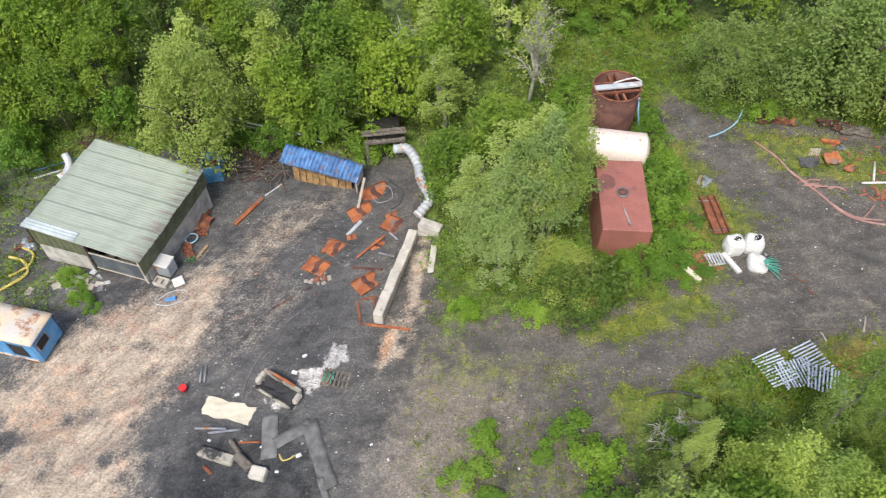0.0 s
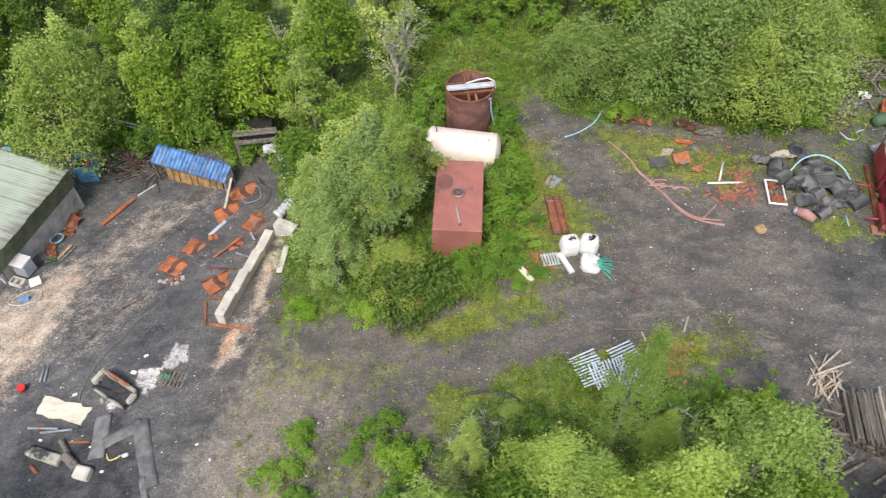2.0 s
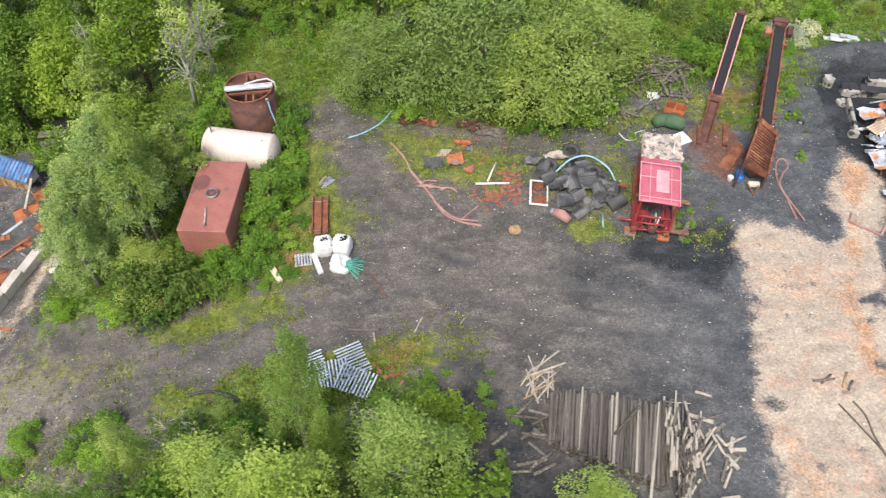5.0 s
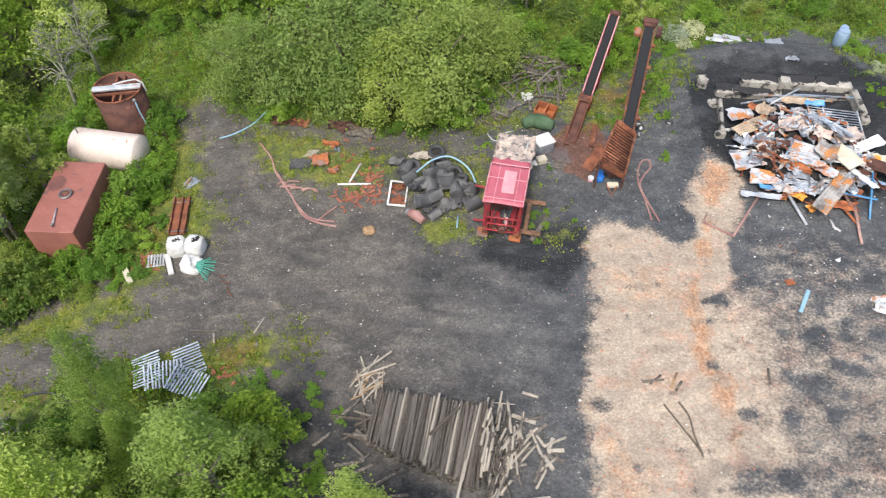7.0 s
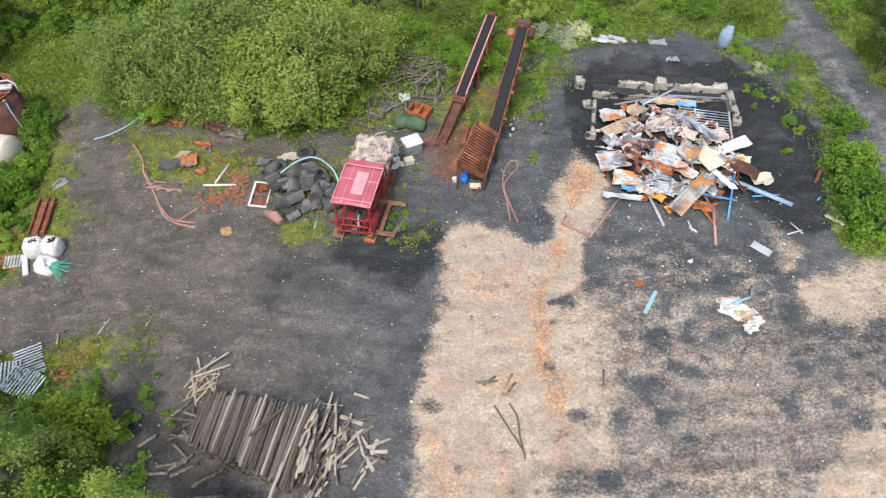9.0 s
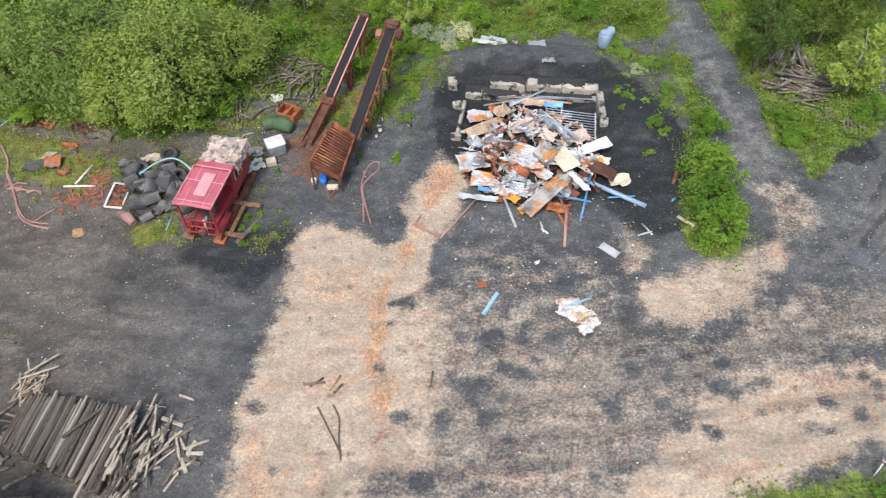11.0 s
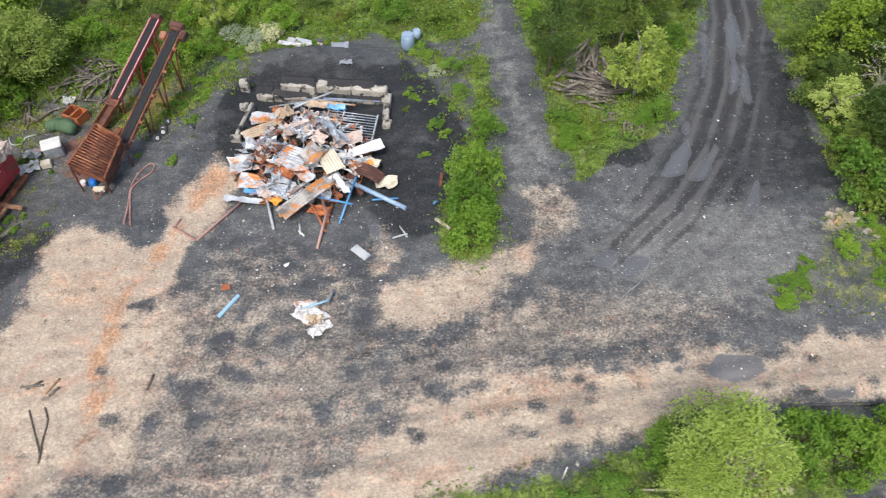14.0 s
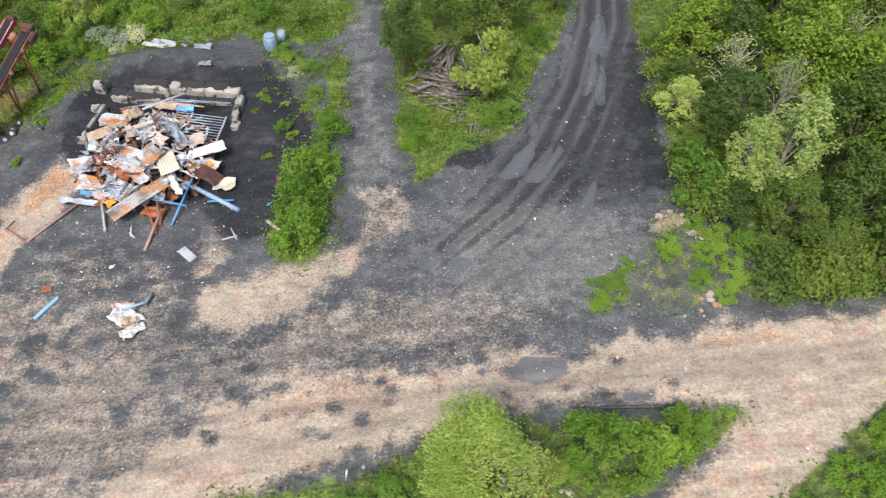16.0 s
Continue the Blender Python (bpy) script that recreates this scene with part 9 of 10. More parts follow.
for i in range(130):
    a, q = rng.uniform(0, 6.28), math.sqrt(rng.uniform(0.0, 0.92))
    x, y = 45.0 + 3.5 * q * math.cos(a), 27.2 + 3.4 * q * math.sin(a)
    if x > 46.6 and y > 28.2:
        continue
    scrap(order[i % len(order)], x, y, (-14 if rng.random() < 0.5 else 36) + rng.normal(0, 26), rng.uniform(-0.05, 0.12), rng.uniform(0.35, 0.75))
# the large sheets on top
panel("rib", TAN_SHEET, 42.66, 28.7, 0.85, 2.2, 0.75, 26, 0.05)
panel("bent", STAINED, 42.4, 29.85, 0.6, 1.3, 0.8, 5)
panel("bent", RUST_BRIGHT, 43.1, 30.3, 0.75, 0.5, 0.45, 40)
panel("bent", TAN_SHEET, 43.6, 29.9, 0.8, 0.9, 0.8, 30, 0.2)
panel("bent", STAINED, 42.0, 26.5, 0.55, 1.7, 1.1, 18, 0.15)
panel("bent", BLUSH, 43.1, 26.9, 0.85, 1.1, 0.9, 20)
panel("rib", STAINED, 42.9, 25.25, 0.55, 2.2, 0.85, -12, 0.08)
panel("rib", SILVER, 44.1, 24.75, 0.65, 1.7, 1.0, -14, 0.05)
panel("flat", STAINED, 44.72, 25.6, 1.15, 2.4, 0.55, -42, 0.05)
panel("bent", RUST_BRIGHT, 44.0, 25.6, 0.98, 1.5, 0.5, -35)
panel("rib", STAINED, 44.6, 26.5, 1.2, 1.5, 0.9, -25, 0.04)
panel("bent", SCORCHED, 45.5, 26.35, 1.35, 1.3, 1.05, 60, 0.1)
panel("rib", CREAM_SHEET, 46.4, 26.0, 1.22, 1.5, 0.95, -62, 0.04)
panel("rib", SCORCHED, 45.42, 24.1, 0.75, 3.3, 0.8, 47, 0.05)
panel("flat", WHITE, 46.85, 25.0, 0.95, 2.0, 0.28, -58, 0.02)
panel("flat", WHITE, 47.72, 26.95, 0.95, 2.6, 0.62, 26, 0.02)
panel("rib", RUST_DARK, 48.2, 25.75, 0.55, 1.7, 0.8, -28, 0.25)
panel("bent", CREAM_SHEET, 49.15, 25.3, 0.35, 1.1, 0.7, 10, 0.05)
panel("bent", CREAM_SHEET, 48.35, 26.4, 0.6, 0.9, 0.6, -20)
panel("bent", ORANGE_SHEET, 48.2, 26.3, 0.72, 0.5, 0.3, -20)
panel("bent", BLUSH, 47.3, 27.75, 1.05, 1.1, 0.8, 12)
panel("bent", BLUSH, 44.5, 28.4, 1.15, 1.3, 0.9, 15, 0.12)
panel("bent", BLUSH, 45.7, 27.5, 1.35, 0.8, 0.6, -30)
panel("bent", SILVER, 42.6, 27.6, 0.75, 1.4, 0.8, 10, 0.2)
panel("bent", RUST_BRIGHT, 43.05, 28.0, 0.92, 0.8, 0.45, 15)
panel("flat", SILVER, 46.6, 28.0, 1.3, 1.9, 0.22, -50, 0.05)
panel("flat", SILVER, 46.3, 28.1, 1.3, 1.7, 0.2, -58, 0.05)
panel("bent", SILVER, 45.7, 28.7, 1.15, 0.9, 0.5, -70, 0.2)
panel("flat", BLUE_PAINT, 42.6, 24.75, 0.45, 0.85, 0.32, -12, 0.02)
panel("flat", STAINED, 42.3, 24.35, 0.3, 2.2, 0.3, -8, 0.02)
panel("bent", ORANGE_SHEET, 43.7, 24.2, 0.5, 0.9, 0.5, -35)
panel("bent", ORANGE_SHEET, 44.3, 23.4, 0.35, 0.5, 0.4, 30)
panel("bent", RUST, 46.4, 24.4, 0.4, 1.2, 0.7, -20)
panel("bent", RUST_BRIGHT, 46.0, 23.6, 0.25, 1.1, 0.5, -10)
panel("flat", TAN_SHEET, 45.6, 30.5, 0.9, 1.9, 0.4, -6, 0.05)
panel("bent", BLUE_PAINT, 46.3, 30.2, 0.95, 1.0, 0.35, -8)
panel("flat", SILVER, 44.8, 30.9, 0.75, 1.7, 0.28, 14, 0.03)
panel("bent", RUST_DARK, 47.6, 25.0, 0.5, 1.6, 0.3, -55, 0.2)
# thin torn strips between the sheets
STRIPS = []
for k, m_ in enumerate((SILVER, STAINED, WHITE, RUST, SILVER, SCORCHED, RUST_BRIGHT)):
    me = crumpled(1.3 + 0.15 * (k % 4), 0.07 + 0.03 * (k % 3), 260 + k, 0.05, 0.012, 9, 2, curl=0.02).mesh("metal_strip")
    me.materials.append(m_)
    STRIPS.append((me, WORDS[m_]))
for i in range(84):
    a, q = rng.uniform(0, 6.28), math.sqrt(rng.uniform(0.0, 1.0))
    x, y = 45.0 + 3.5 * q * math.cos(a), 27.0 + 3.4 * q * math.sin(a)
    me, word = STRIPS[i % 7]
    m = Matrix.Translation((x, y, gz(x, y) + heap_top(x, y) + rng.uniform(0.12, 0.32))) @ lay_of(x, y, 0.2) @ pose(0, 0, 0, 0, 0, rng.normal(-10, 45)) @ Matrix.Diagonal((rng.uniform(0.6, 1.3), 1, 1, 1))
    tagged(part("metal_strip", me, None, m=m), f"{word} torn metal strip on the scrap heap", "metal strip", "scrap heap")
# the barred gate and loose bars in the heap
root = thing("barred_gate", 47.1, 29.0, -7, "grey steel barred gate lying on the scrap heap", "gate", z=gz(47.1, 29.0) + 0.72, tilt=(3, 3))
for i in range(11):
    part("bar", Build().tube([(-1.3, -0.95 + i * 0.19, 0), (1.3, -0.95 + i * 0.19, 0)], 0.028, 6), SILVER, root)
for x in (-1.3, -0.5, 1.3):
    part("stile", Build().box((x, 0, 0), (0.08, 2.1, 0.07), bevel=0.01), WHITE_METAL, root)
for p, q, r, m_, l_ in [((47.4, 25.2, 0.55), (50.2, 23.6, 0.12), 0.12, BLUE_WORN, "thick pale blue pipe leaning off the heap"), ((45.6, 24.3, 0.5), (47.6, 23.9, 0.35), 0.055, BLUE_PAINT, "blue steel tube"), ((47.7, 25.3, 0.8), (47.0, 22.9, 0.1), 0.05, BLUE_PAINT, "blue steel tube"),
                        ((48.5, 24.3, 0.2), (49.8, 24.3, 0.15), 0.05, BLUE_PAINT, "thin blue tube"), ((43.4, 24.2, 0.4), (43.9, 22.6, 0.08), 0.07, WHITE_METAL, "pale pipe sticking out of the heap"), ((43.4, 31.2, 0.8), (47.8, 30.6, 1.0), 0.06, GREY_SHEET, "long grey steel bar"), ((44.0, 30.3, 0.9), (46.0, 31.6, 0.9), 0.06, WHITE_METAL, "long pale steel bar"),
                        ((45.5, 31.2, 0.8), (48.6, 30.8, 0.7), 0.045, BLUE_WORN, "blue steel beam"), ((42.6, 30.7, 0.6), (44.8, 31.0, 0.8), 0.05, GREY_SHEET, "grey bar")]:
    bar("scrap_tube", p, q, r, m_, l_ + " of the scrap heap", "tube", "scrap tubes")
for p, q, r, m_, l_ in [((45.2, 30.9, 0.9), (47.3, 30.4, 0.9), 0.05, TAN_SHEET, "tan steel beam"), ((46.2, 28.9, 1.2), (46.7, 27.6, 1.35), 0.08, GREY_SHEET, "grey beam"),
                        ((45.4, 29.4, 1.1), (46.4, 28.2, 1.4), 0.04, BLUE_WORN, "worn blue tube"), ((44.1, 27.0, 1.3), (43.3, 25.9, 1.0), 0.035, BLUE_WORN, "worn blue tube"), ((46.4, 23.6, 0.3), (46.1, 21.4, 0.06), 0.07, PINK_PIPE, "rusty pink pipe"), ((46.1, 24.2, 0.4), (46.5, 22.9, 0.06), 0.07, RUST_BRIGHT, "rusty pipe"),
                        ((46.6, 24.0, 0.3), (46.3, 22.6, 0.06), 0.06, RUST, "rusty pipe"), ((45.6, 24.0, 0.3), (46.4, 22.4, 0.06), 0.06, RUST_BRIGHT, "rusty pipe"), ((45.1, 22.9), (45.2, 22.3), 0.05, WHITE, "short white tube"), ((45.1, 22.5), (45.4, 22.2), 0.05, WHITE, "short white tube"),
                        ((42.2, 24.6, 0.1), (40.3, 22.0, 0.06), 0.06, PINK_PIPE, "long faded red pipe"), ((40.3, 22.0), (39.05, 22.8), 0.06, PINK_PIPE, "long faded red pipe"), ((39.05, 22.8), (39.3, 23.3), 0.05, PINK_PIPE, "faded red pipe"), ((49.9, 22.7), (50.3, 22.0), 0.035, WHITE_METAL, "thin pale rod"), ((49.6, 22.0), (50.3, 22.2), 0.04, WHITE_METAL, "thin pale rod")]:
    bar("scrap_tube", p, q, r, m_, l_ + " of the scrap heap", "tube", "scrap tubes")

# ---- pieces strewn over the yard ----
tagged(part("blue_bar", Build().box((0, 0, 0.08), (1.35, 0.18, 0.12), bevel=0.03), BLUE_PIPE, m=pose(42.52, 18.26, gz(42.5, 18.3), 0, 0, 59)), "short pale blue steel bar on the ground", "bar")
for k, (x, y, sx, sy, turn, m_) in enumerate([(46.2, 17.7, 1.5, 0.9, -35, WHITE), (46.0, 18.1, 1.0, 0.6, 10, WHITE_METAL), (46.7, 17.0, 1.0, 0.5, 40, WHITE), (46.4, 17.4, 0.7, 0.5, 0, TAN_SHEET)]):
    tagged(part("torn_sheet", crumpled(sx, sy, 300 + k, 0.07, 0.02, 8, 6), m_, m=pose(x, y, gz(x, y) + 0.14 + 0.03 * k, 0, 0, turn)), "torn crumpled white sheet on the ground", "sheet", "torn white sheets")
bar("blue_tube", (46.0, 18.0, 0.25), (46.95, 18.35, 0.3), 0.06, BLUE_PIPE, "pale blue tube on torn sheets", "tube", "blue tubes")
bar("blue_tube", (46.9, 18.3, 0.2), (47.1, 18.95, 0.2), 0.08, GREY_SHEET, "grey tube end on torn sheets", "tube", "blue tubes")
block("white_slab", 48.15, 21.15, gz(48.15, 21.15), (0.95, 0.42, 0.08), -42, WHITE_METAL, "white slab lying on sandy ground", "slab", bevel=0.02)
block("rusty_tile", 42.2, 19.3, gz(42.2, 19.3), (0.4, 0.3, 0.08), 10, RUST_BRIGHT, "small rusty tile on grey ground", "tile", bevel=0.02)
hose("white_strap", [(61.6, 20.5), (61.1, 19.9), (60.7, 19.2), (60.2, 18.8), (59.75, 18.35)], 0.018, GREY_SHEET, "thin grey strap lying across the track", "strap")
for dx, dy, turn in ((0, 0, -14), (0.5, 0.25, -18), (0.3, -0.15, -10), (1.0, 0.1, -16)):
    tagged(part("white_sheet", corrugated(1.7, 0.4, 0.12, 0.02, 0.012), WHITE_METAL, m=pose(43.0 + dx, 36.7 + dy, gz(43 + dx, 36.7 + dy) + 0.12 + 0.05 * dx, 0, 3, turn)), "narrow white corrugated sheet in rough grass", "sheet", "white sheets")
for x, y, sx, sy, m_ in ((45.9, 36.2, 1.0, 0.6, GREY_SHEET), (46.45, 34.5, 0.7, 0.4, GREY_SHEET)):
    tagged(part("grey_sheet", crumpled(sx, sy, int(x * 9), 0.03, 0.02), m_, m=pose(x, y, gz(x, y) + 0.1)), "grey sheet lying in coal dust", "sheet", "grey sheets")
root = thing("water_barrel", 49.9, 36.4, 0, "pale blue plastic barrel standing in scrub", "barrel")
part("body", Build().tube([(0, 0, 0), (0, 0, 0.2), (0, 0, 0.5), (0, 0, 0.85), (0, 0, 1.0)], [0.32, 0.38, 0.4, 0.38, 0.3], 18), BLUE_GREY, root)
part("lid", Build().tube([(0, 0, 1.0), (0, 0, 1.05)], 0.3, 18), BLUE_GREY, root)
root = thing("small_barrel", 50.4, 37.3, 0, "small pale blue plastic barrel in scrub", "barrel")
part("body", Build().tube([(0, 0, 0), (0, 0, 0.3), (0, 0, 0.6)], [0.22, 0.26, 0.22], 14), BLUE_GREY, root)
bar("rusty_stake", (51.85, 25.2, 0.0), (51.9, 25.4, 0.75), 0.06, RUST, "rusty stake at the bush's edge", "stake", square=True)
bar("plank", (51.6, 23.0), (52.3, 22.4), 0.06, TIMBER_PALE, "pale plank at the bush's edge", "plank", square=True)
bar("blue_peg", (51.5, 23.9), (51.7, 24.1), 0.05, BLUE_PAINT, "small blue peg on dark ground", "peg")
# log pile and pallet between the tracks
gen_p = np.random.default_rng(48)
root = thing("pole_pile", 60.3, 32.4, 0, "pile of weathered grey poles between the tracks", "pole pile")
pole = Build().tube([(-0.5, 0, 0), (0, 0.01, 0), (0.5, 0, 0)], [0.03, 0.027, 0.022], 6).mesh("pole")
pole.materials.append(LOG)
pole_b = Build().tube([(-0.5, 0, 0), (0, -0.01, 0), (0.5, 0, 0)], [0.03, 0.026, 0.02], 6).mesh("pole")
pole_b.materials.append(TIMBER)
for i in range(96):
    up = i % 3 == 0
    dx, dy = gen_p.normal(0 if not up else -0.5, 0.6), gen_p.normal(-0.3 if not up else 1.9, 0.55)
    z = gz(60.3 + dx, 32.4 + dy) - gz(60.3, 32.4) + gen_p.uniform(0.08, 0.9) * math.exp(-dx * dx - (dy if not up else 0) ** 2 / 1.5)
    ln, fat = gen_p.uniform(1.4, 2.7), gen_p.uniform(2.2, 3.4)
    part("pole", pole if i % 2 else pole_b, None, root, m=pose(dx, dy, z, gen_p.normal(0, 6), gen_p.normal(0, 8), gen_p.normal(-10 if not up else 65, 20)) @ Matrix.Diagonal((ln, fat, fat, 1)))
root = thing("small_pallet", 61.95, 28.95, -10, "weathered slatted pallet by the coal heap", "pallet", tilt=(10, 0))
for i in range(6):
    part("slat", Build().box((-0.5 + i * 0.2, 0, 0.12), (0.12, 0.8, 0.03), bevel=0.005), TIMBER, root)
for y in (-0.33, 0.33):
    part("bearer", Build().box((0, y, 0.06), (1.2, 0.1, 0.09), bevel=0.01), TIMBER, root)
for i in range(5):
    bar("pale_offcut", (60.6 + rng.uniform(-.4, .4), 29.9 + rng.uniform(-.4, .4)), (61.3 + rng.uniform(-.3, .3), 29.8 + rng.uniform(-.5, .5)), 0.05, TIMBER, "pale timber offcut by the pole pile", "offcut", "offcuts", square=True)
# rubble by the mound
gen_q = np.random.default_rng(52)
for cx, cy, sx, n_ in ((70.6, 22.9, 0.5, 10), (71.6, 21.6, 0.35, 5), (71.4, 17.6, 0.6, 9), (74.0, 18.8, 0.3, 8), (63.6, 10.6, 0.7, 26)):
    for i in range(n_):
        x, y, s = cx + gen_q.normal(0, sx), cy + gen_q.normal(0, sx * 0.6), gen_q.uniform(0.1, 0.35)
        block("rubble_stone", x, y, gz(x, y) - s * 0.2, (s * 1.3, s, s * 0.7), gen_q.uniform(0, 180), STONE if i % 4 else TIMBER_WARM, "pale rubble stone at the edge of the track", "stone", "rubble stones", s * 0.25, (gen_q.normal(0, 12), gen_q.normal(0, 12)))
bar("black_pipe", (65.6, 13.15), (69.2, 13.25), 0.07, RUBBER, "black pipe lying along the verge", "pipe")
bar("stake", (56.4, 10.3, 0), (56.5, 10.5, 0.7), 0.03, WHITE, "thin white stake in the verge", "stake")
bar("fallen_branch", (59.0, 9.9), (61.0, 9.8), 0.04, TIMBER_PALE, "pale fallen branch in the verge", "branch")


# ---- litter, stones and grass ----
def scatter(name, count, area, where, size, material, label, seed, flat=0.6):
    """Many small stones or scraps, one island each."""
    gen = np.random.default_rng(seed)
    x = gen.uniform(area[0], area[2], count * 6)
    y = gen.uniform(area[1], area[3], count * 6)
    keep = gen.random(len(x)) < where(x, y)
    x, y = x[keep][:count], y[keep][:count]
    z = np.array([gz(a, b) for a, b in zip(x, y)])
    s = size * gen.lognormal(0, 0.45, len(x))
    base = np.array([(1, 0, 0), (-1, 0, 0), (0, 1, 0), (0, -1, 0), (0, 0, 1), (0, 0, -1)], float)
    v = base[None] * gen.uniform(0.6, 1.3, (len(x), 6, 1)) * s[:, None, None]
    v[:, :, 2] *= flat
    a = gen.uniform(0, 6.28, len(x))
    c, d = np.cos(a)[:, None], np.sin(a)[:, None]
    vx, vy = v[:, :, 0] * c - v[:, :, 1] * d * 0.7, v[:, :, 0] * d + v[:, :, 1] * c * 0.7
    v = np.stack([vx + x[:, None], vy + y[:, None], v[:, :, 2] + z[:, None] + 0.2 * s[:, None]], -1)
    tri = np.array([(0, 2, 4), (2, 1, 4), (1, 3, 4), (3, 0, 4), (2, 0, 5), (1, 2, 5), (3, 1, 5), (0, 3, 5)])
    f = (tri[None] + 6 * np.arange(len(x))[:, None, None]).reshape(-1, 3)
    tagged(part(name, fast_mesh(name, v.reshape(-1, 3), f), material), label, name.split("_")[-1], kind="stuff")


def bare(x, y):
    return np.clip(1 - 1.4 * zone_at("green", x, y), 0, 1) * (0.25 + 1.2 * np.clip(fbm(x * 0.5, y * 0.5, 33) - 0.35, 0, 1))


STONE_PALE = surface("pale_pebbles", (0.5, 0.46, 0.4), (0.34, 0.31, 0.27), 2.0, 0.9, island=0.4)
STONE_DARK = surface("dark_pebbles", (0.07, 0.066, 0.06), (0.12, 0.11, 0.1), 2.0, 0.9, island=0.45)
BRICK_BIT = surface("brick_crumbs", (0.5, 0.2, 0.11), (0.42, 0.15, 0.08), 2.0, 0.9, island=0.35)
scatter("pale_pebbles", 5200, (-26, 8, 80, 38), lambda x, y: bare(x, y) * np.clip(1 - 1.5 * zone_at("black", x, y), 0.03, 1), 0.026, STONE_PALE, "scattered pale pebbles over the yard", 71)
scatter("dark_pebbles", 5000, (-26, 8, 80, 38), lambda x, y: bare(x, y) * np.clip(1 - 1.6 * zone_at("sand", x, y), 0, 1) * np.clip(1 - 0.8 * zone_at("black", x, y), 0, 1), 0.03, STONE_DARK, "scattered dark stones and coal lumps", 72)
STONE_GREY = surface("grey_gravel", (0.19, 0.185, 0.175), (0.11, 0.108, 0.104), 2.0, 0.9, island=0.5)
scatter("track_gravel", 6000, (50, 12, 74, 44), lambda x, y: np.clip(zone_at("light", x, y) * 1.3 + 0.12 * (1 - zone_at("green", x, y)), 0, 1), 0.03, STONE_GREY, "loose grey gravel along the track", 77)
scatter("yard_gravel", 6000, (2, 12, 40, 32), lambda x, y: bare(x, y) * np.clip(1 - 1.5 * zone_at("sand", x, y), 0, 1), 0.024, STONE_GREY, "loose grey gravel over the yard", 78)
scatter("white_litter", 300, (-26, 8, 80, 36), lambda x, y: bare(x, y) * np.clip(1 - 1.2 * zone_at("black", x, y), 0.1, 1), 0.034, WHITE, "scattered white scraps of litter", 73, 0.35)
scatter("white_litter", 110, (38, 19, 50, 25), lambda x, y: np.full(np.shape(x), 0.5), 0.04, WHITE, "white litter strewn in front of the scrap heap", 74, 0.3)
scatter("brick_crumbs", 4200, (-26, 8, 80, 30), lambda x, y: np.clip(zone_at("orange", x, y) * 1.3 + 0.25 * zone_at("sand", x, y), 0, 1), 0.026, BRICK_BIT, "crushed red brick crumbs over sand", 75)
scatter("coal_lumps", 900, (37, 19, 56, 38), lambda x, y: zone_at("black", x, y), 0.035, surface("coal", (0.022, 0.022, 0.024), (0.035, 0.035, 0.036), 3.0, 0.5, island=0.4), "black coal lumps round the bay", 76)


def grass_stuff(name, count, area, where, tall, material, label, seed, wide=0.03):
    """Blades, each a folded strip bent outward."""
    gen = np.random.default_rng(seed)
    x, y = gen.uniform(area[0], area[2], count * 5), gen.uniform(area[1], area[3], count * 5)
    keep = gen.random(len(x)) < where(x, y)
    x, y = x[keep][:count], y[keep][:count]
    k = 7
    x = np.repeat(x, k) + gen.normal(0, 0.09, len(x) * k)
    y = np.repeat(y, k) + gen.normal(0, 0.09, len(y) * k)
    z = lie(x, y)
    i, j = np.clip(np.searchsorted(GX, x) - 1, 0, len(GX) - 2), np.clip(np.searchsorted(GY, y) - 1, 0, len(GY) - 2)
    z = PZ[j, i] - 0.02
    h = tall * gen.lognormal(0, 0.35, len(x))
    a, lean = gen.uniform(0, 6.28, len(x)), gen.uniform(0.2, 0.9, len(x)) * h
    dx, dy, w = np.cos(a), np.sin(a), wide * gen.uniform(0.7, 1.5, len(x))
    p0 = np.stack([x - dy * w, y + dx * w, z], -1)
    p1 = np.stack([x + dy * w, y - dx * w, z], -1)
    p2 = np.stack([x + dx * lean * 0.5 + dy * w, y + dy * lean * 0.5 - dx * w, z + h * 0.7], -1)
    p3 = np.stack([x + dx * lean, y + dy * lean, z + h], -1)
    v = np.stack([p0, p1, p2, p3], 1)
    tagged(part(name, fast_mesh(name, v.reshape(-1, 3), np.arange(len(v) * 4).reshape(-1, 4)), material), label, "grass", kind="stuff")


SHADE = [[(-44, 37), (-26, 36.5), (-20, 40), (-13, 39.6), (-8, 38), (3, 36.5), (4.6, 42), (14.5, 43), (17, 38), (27, 38), (33, 43), (33, 60), (-44, 60)], [(74.2, 60), (74.4, 26), (77, 22), (95, 22), (95, 60)]]


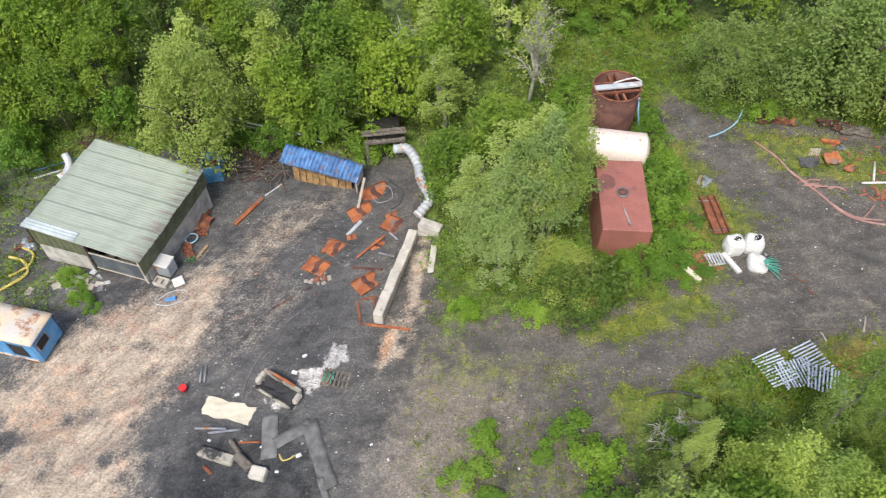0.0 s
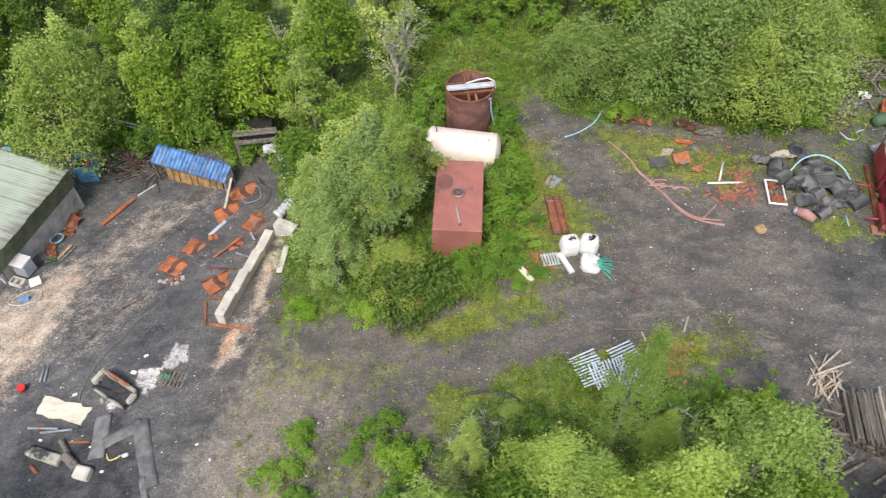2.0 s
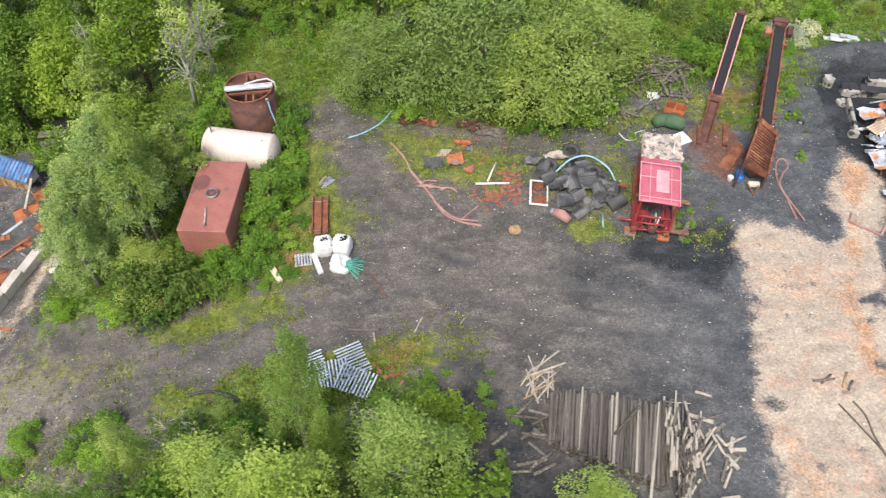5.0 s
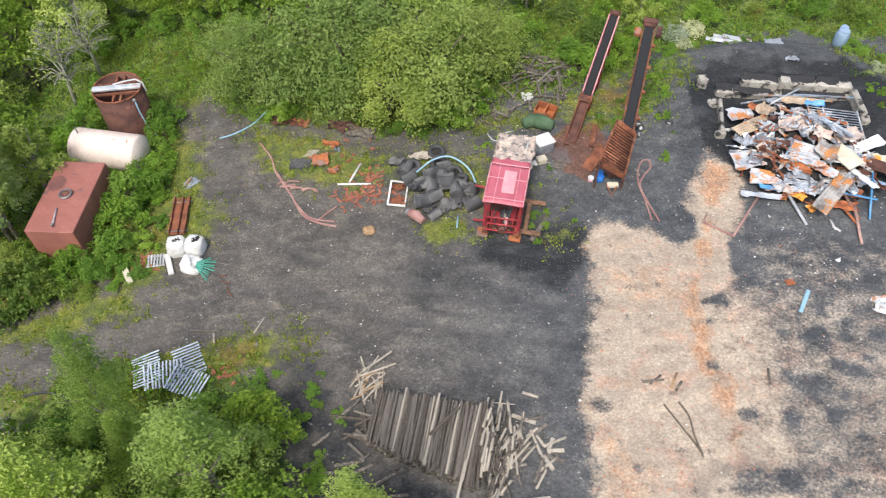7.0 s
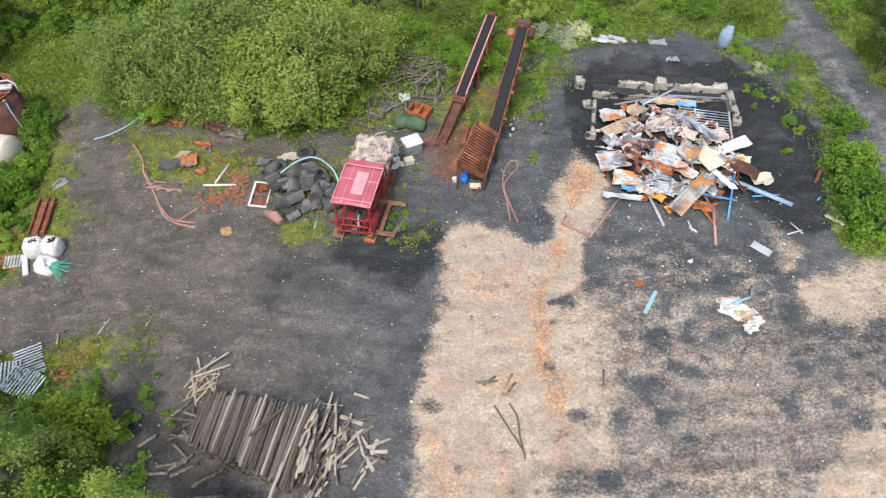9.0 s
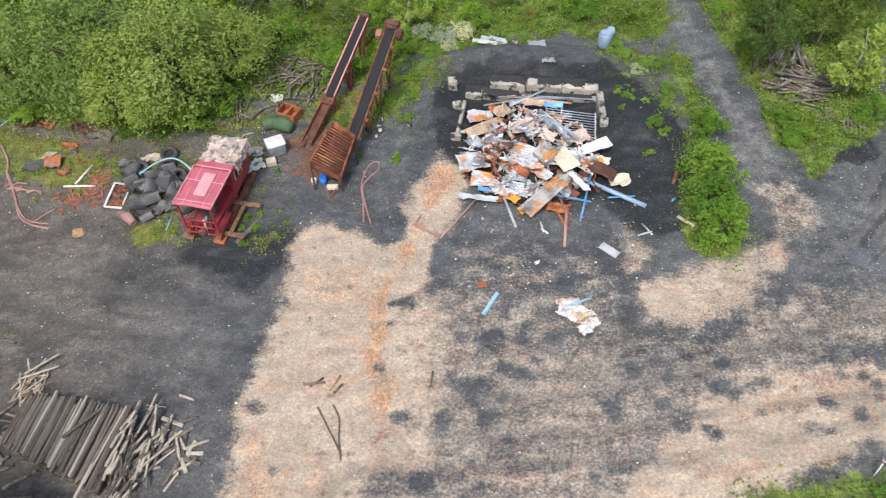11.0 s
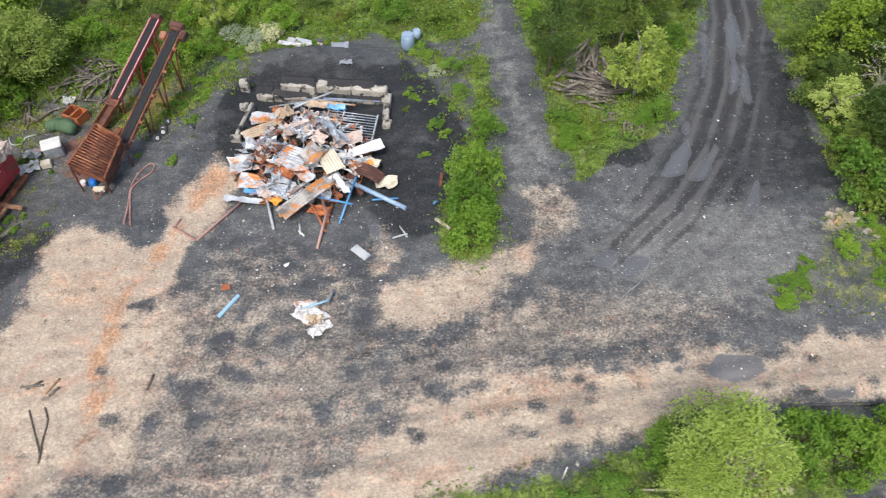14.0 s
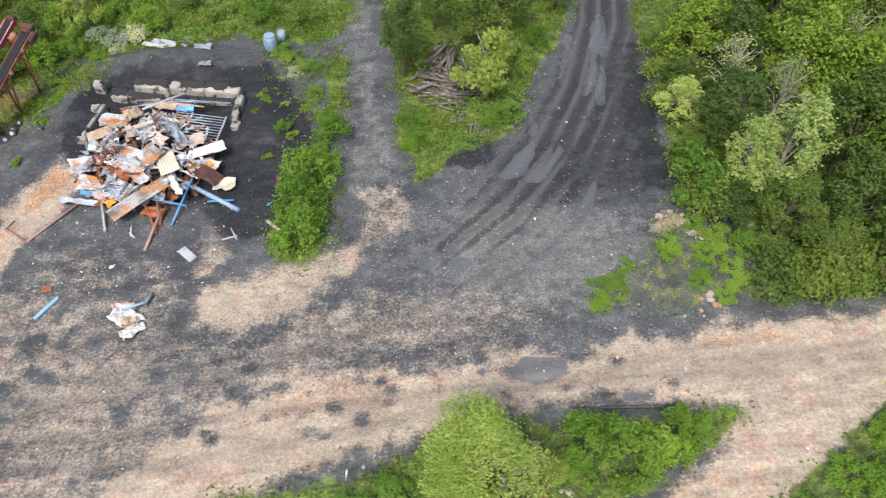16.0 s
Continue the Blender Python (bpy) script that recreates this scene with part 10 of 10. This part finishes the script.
def open_air(x, y):
    """Near 1 in the open, low under the closed woods."""
    out = np.ones(np.shape(x))
    for pts in SHADE:
        out = np.minimum(out, 1 - 0.88 * smooth(-0.8, 0.8, poly_side(pts, np.asarray(x, float), np.asarray(y, float))))
    return out


grass_stuff("rough_grass", 17000, (-34, 6, 88, 44), lambda x, y: np.clip(zone_at("green", x, y), 0, 1) * open_air(x, y) * np.where((x > 50) & (y < 14), 0.12, 1.0) * np.clip(fbm(x * 0.6, y * 0.6, 61) * 2 - 0.5, 0.05, 1), 0.21, GRASS, "rough yellow-green grass along the verges", 81, 0.016)
grass_stuff("moss_tufts", 12000, (-4, 10, 40, 40), lambda x, y: np.clip(zone_at("moss", x, y), 0, 1) * np.clip(fbm(x * 0.9, y * 0.9, 62) * 2.4 - 0.75, 0, 1), 0.08, GRASS, "low moss and grass tufts on gravel", 82, 0.035)
gen_w = np.random.default_rng(83)
xs, ys = gen_w.uniform(-34, 88, 400000), gen_w.uniform(6, 50, 400000)
ok = gen_w.random(len(xs)) < open_air(xs, ys) * zone_at("green", xs, ys) * np.clip(fbm(xs * 0.7, ys * 0.7, 63) * 2.6 - 0.7, 0.04, 1)
xs, ys = xs[ok][:90000], ys[ok][:90000]
ii, jj = np.clip(np.searchsorted(GX, xs) - 1, 0, len(GX) - 2), np.clip(np.searchsorted(GY, ys) - 1, 0, len(GY) - 2)
hh = np.abs(gen_w.normal(0.12, 0.16, len(xs))) * (0.4 + 1.6 * fbm(xs * 0.9, ys * 0.9, 64))
cs = np.stack([xs, ys, PZ[jj, ii] + hh], -1)
wq = leaves(cs, gen_w.normal(0, 0.4, cs.shape), gen_w, 0.115, 0.7)
verge = (xs > 50) & (ys < 14)
for quads, leaf, words in ((wq[~verge], LEAF_BUSH, "low broad-leaved weeds among the grass"), (wq[verge], LEAF_DIM, "low dark green weeds on the verge")):
    tagged(part("weeds", fast_mesh("weeds", quads.reshape(-1, 3), np.arange(4 * len(quads)).reshape(-1, 4)), leaf), words, "weeds", kind="stuff")
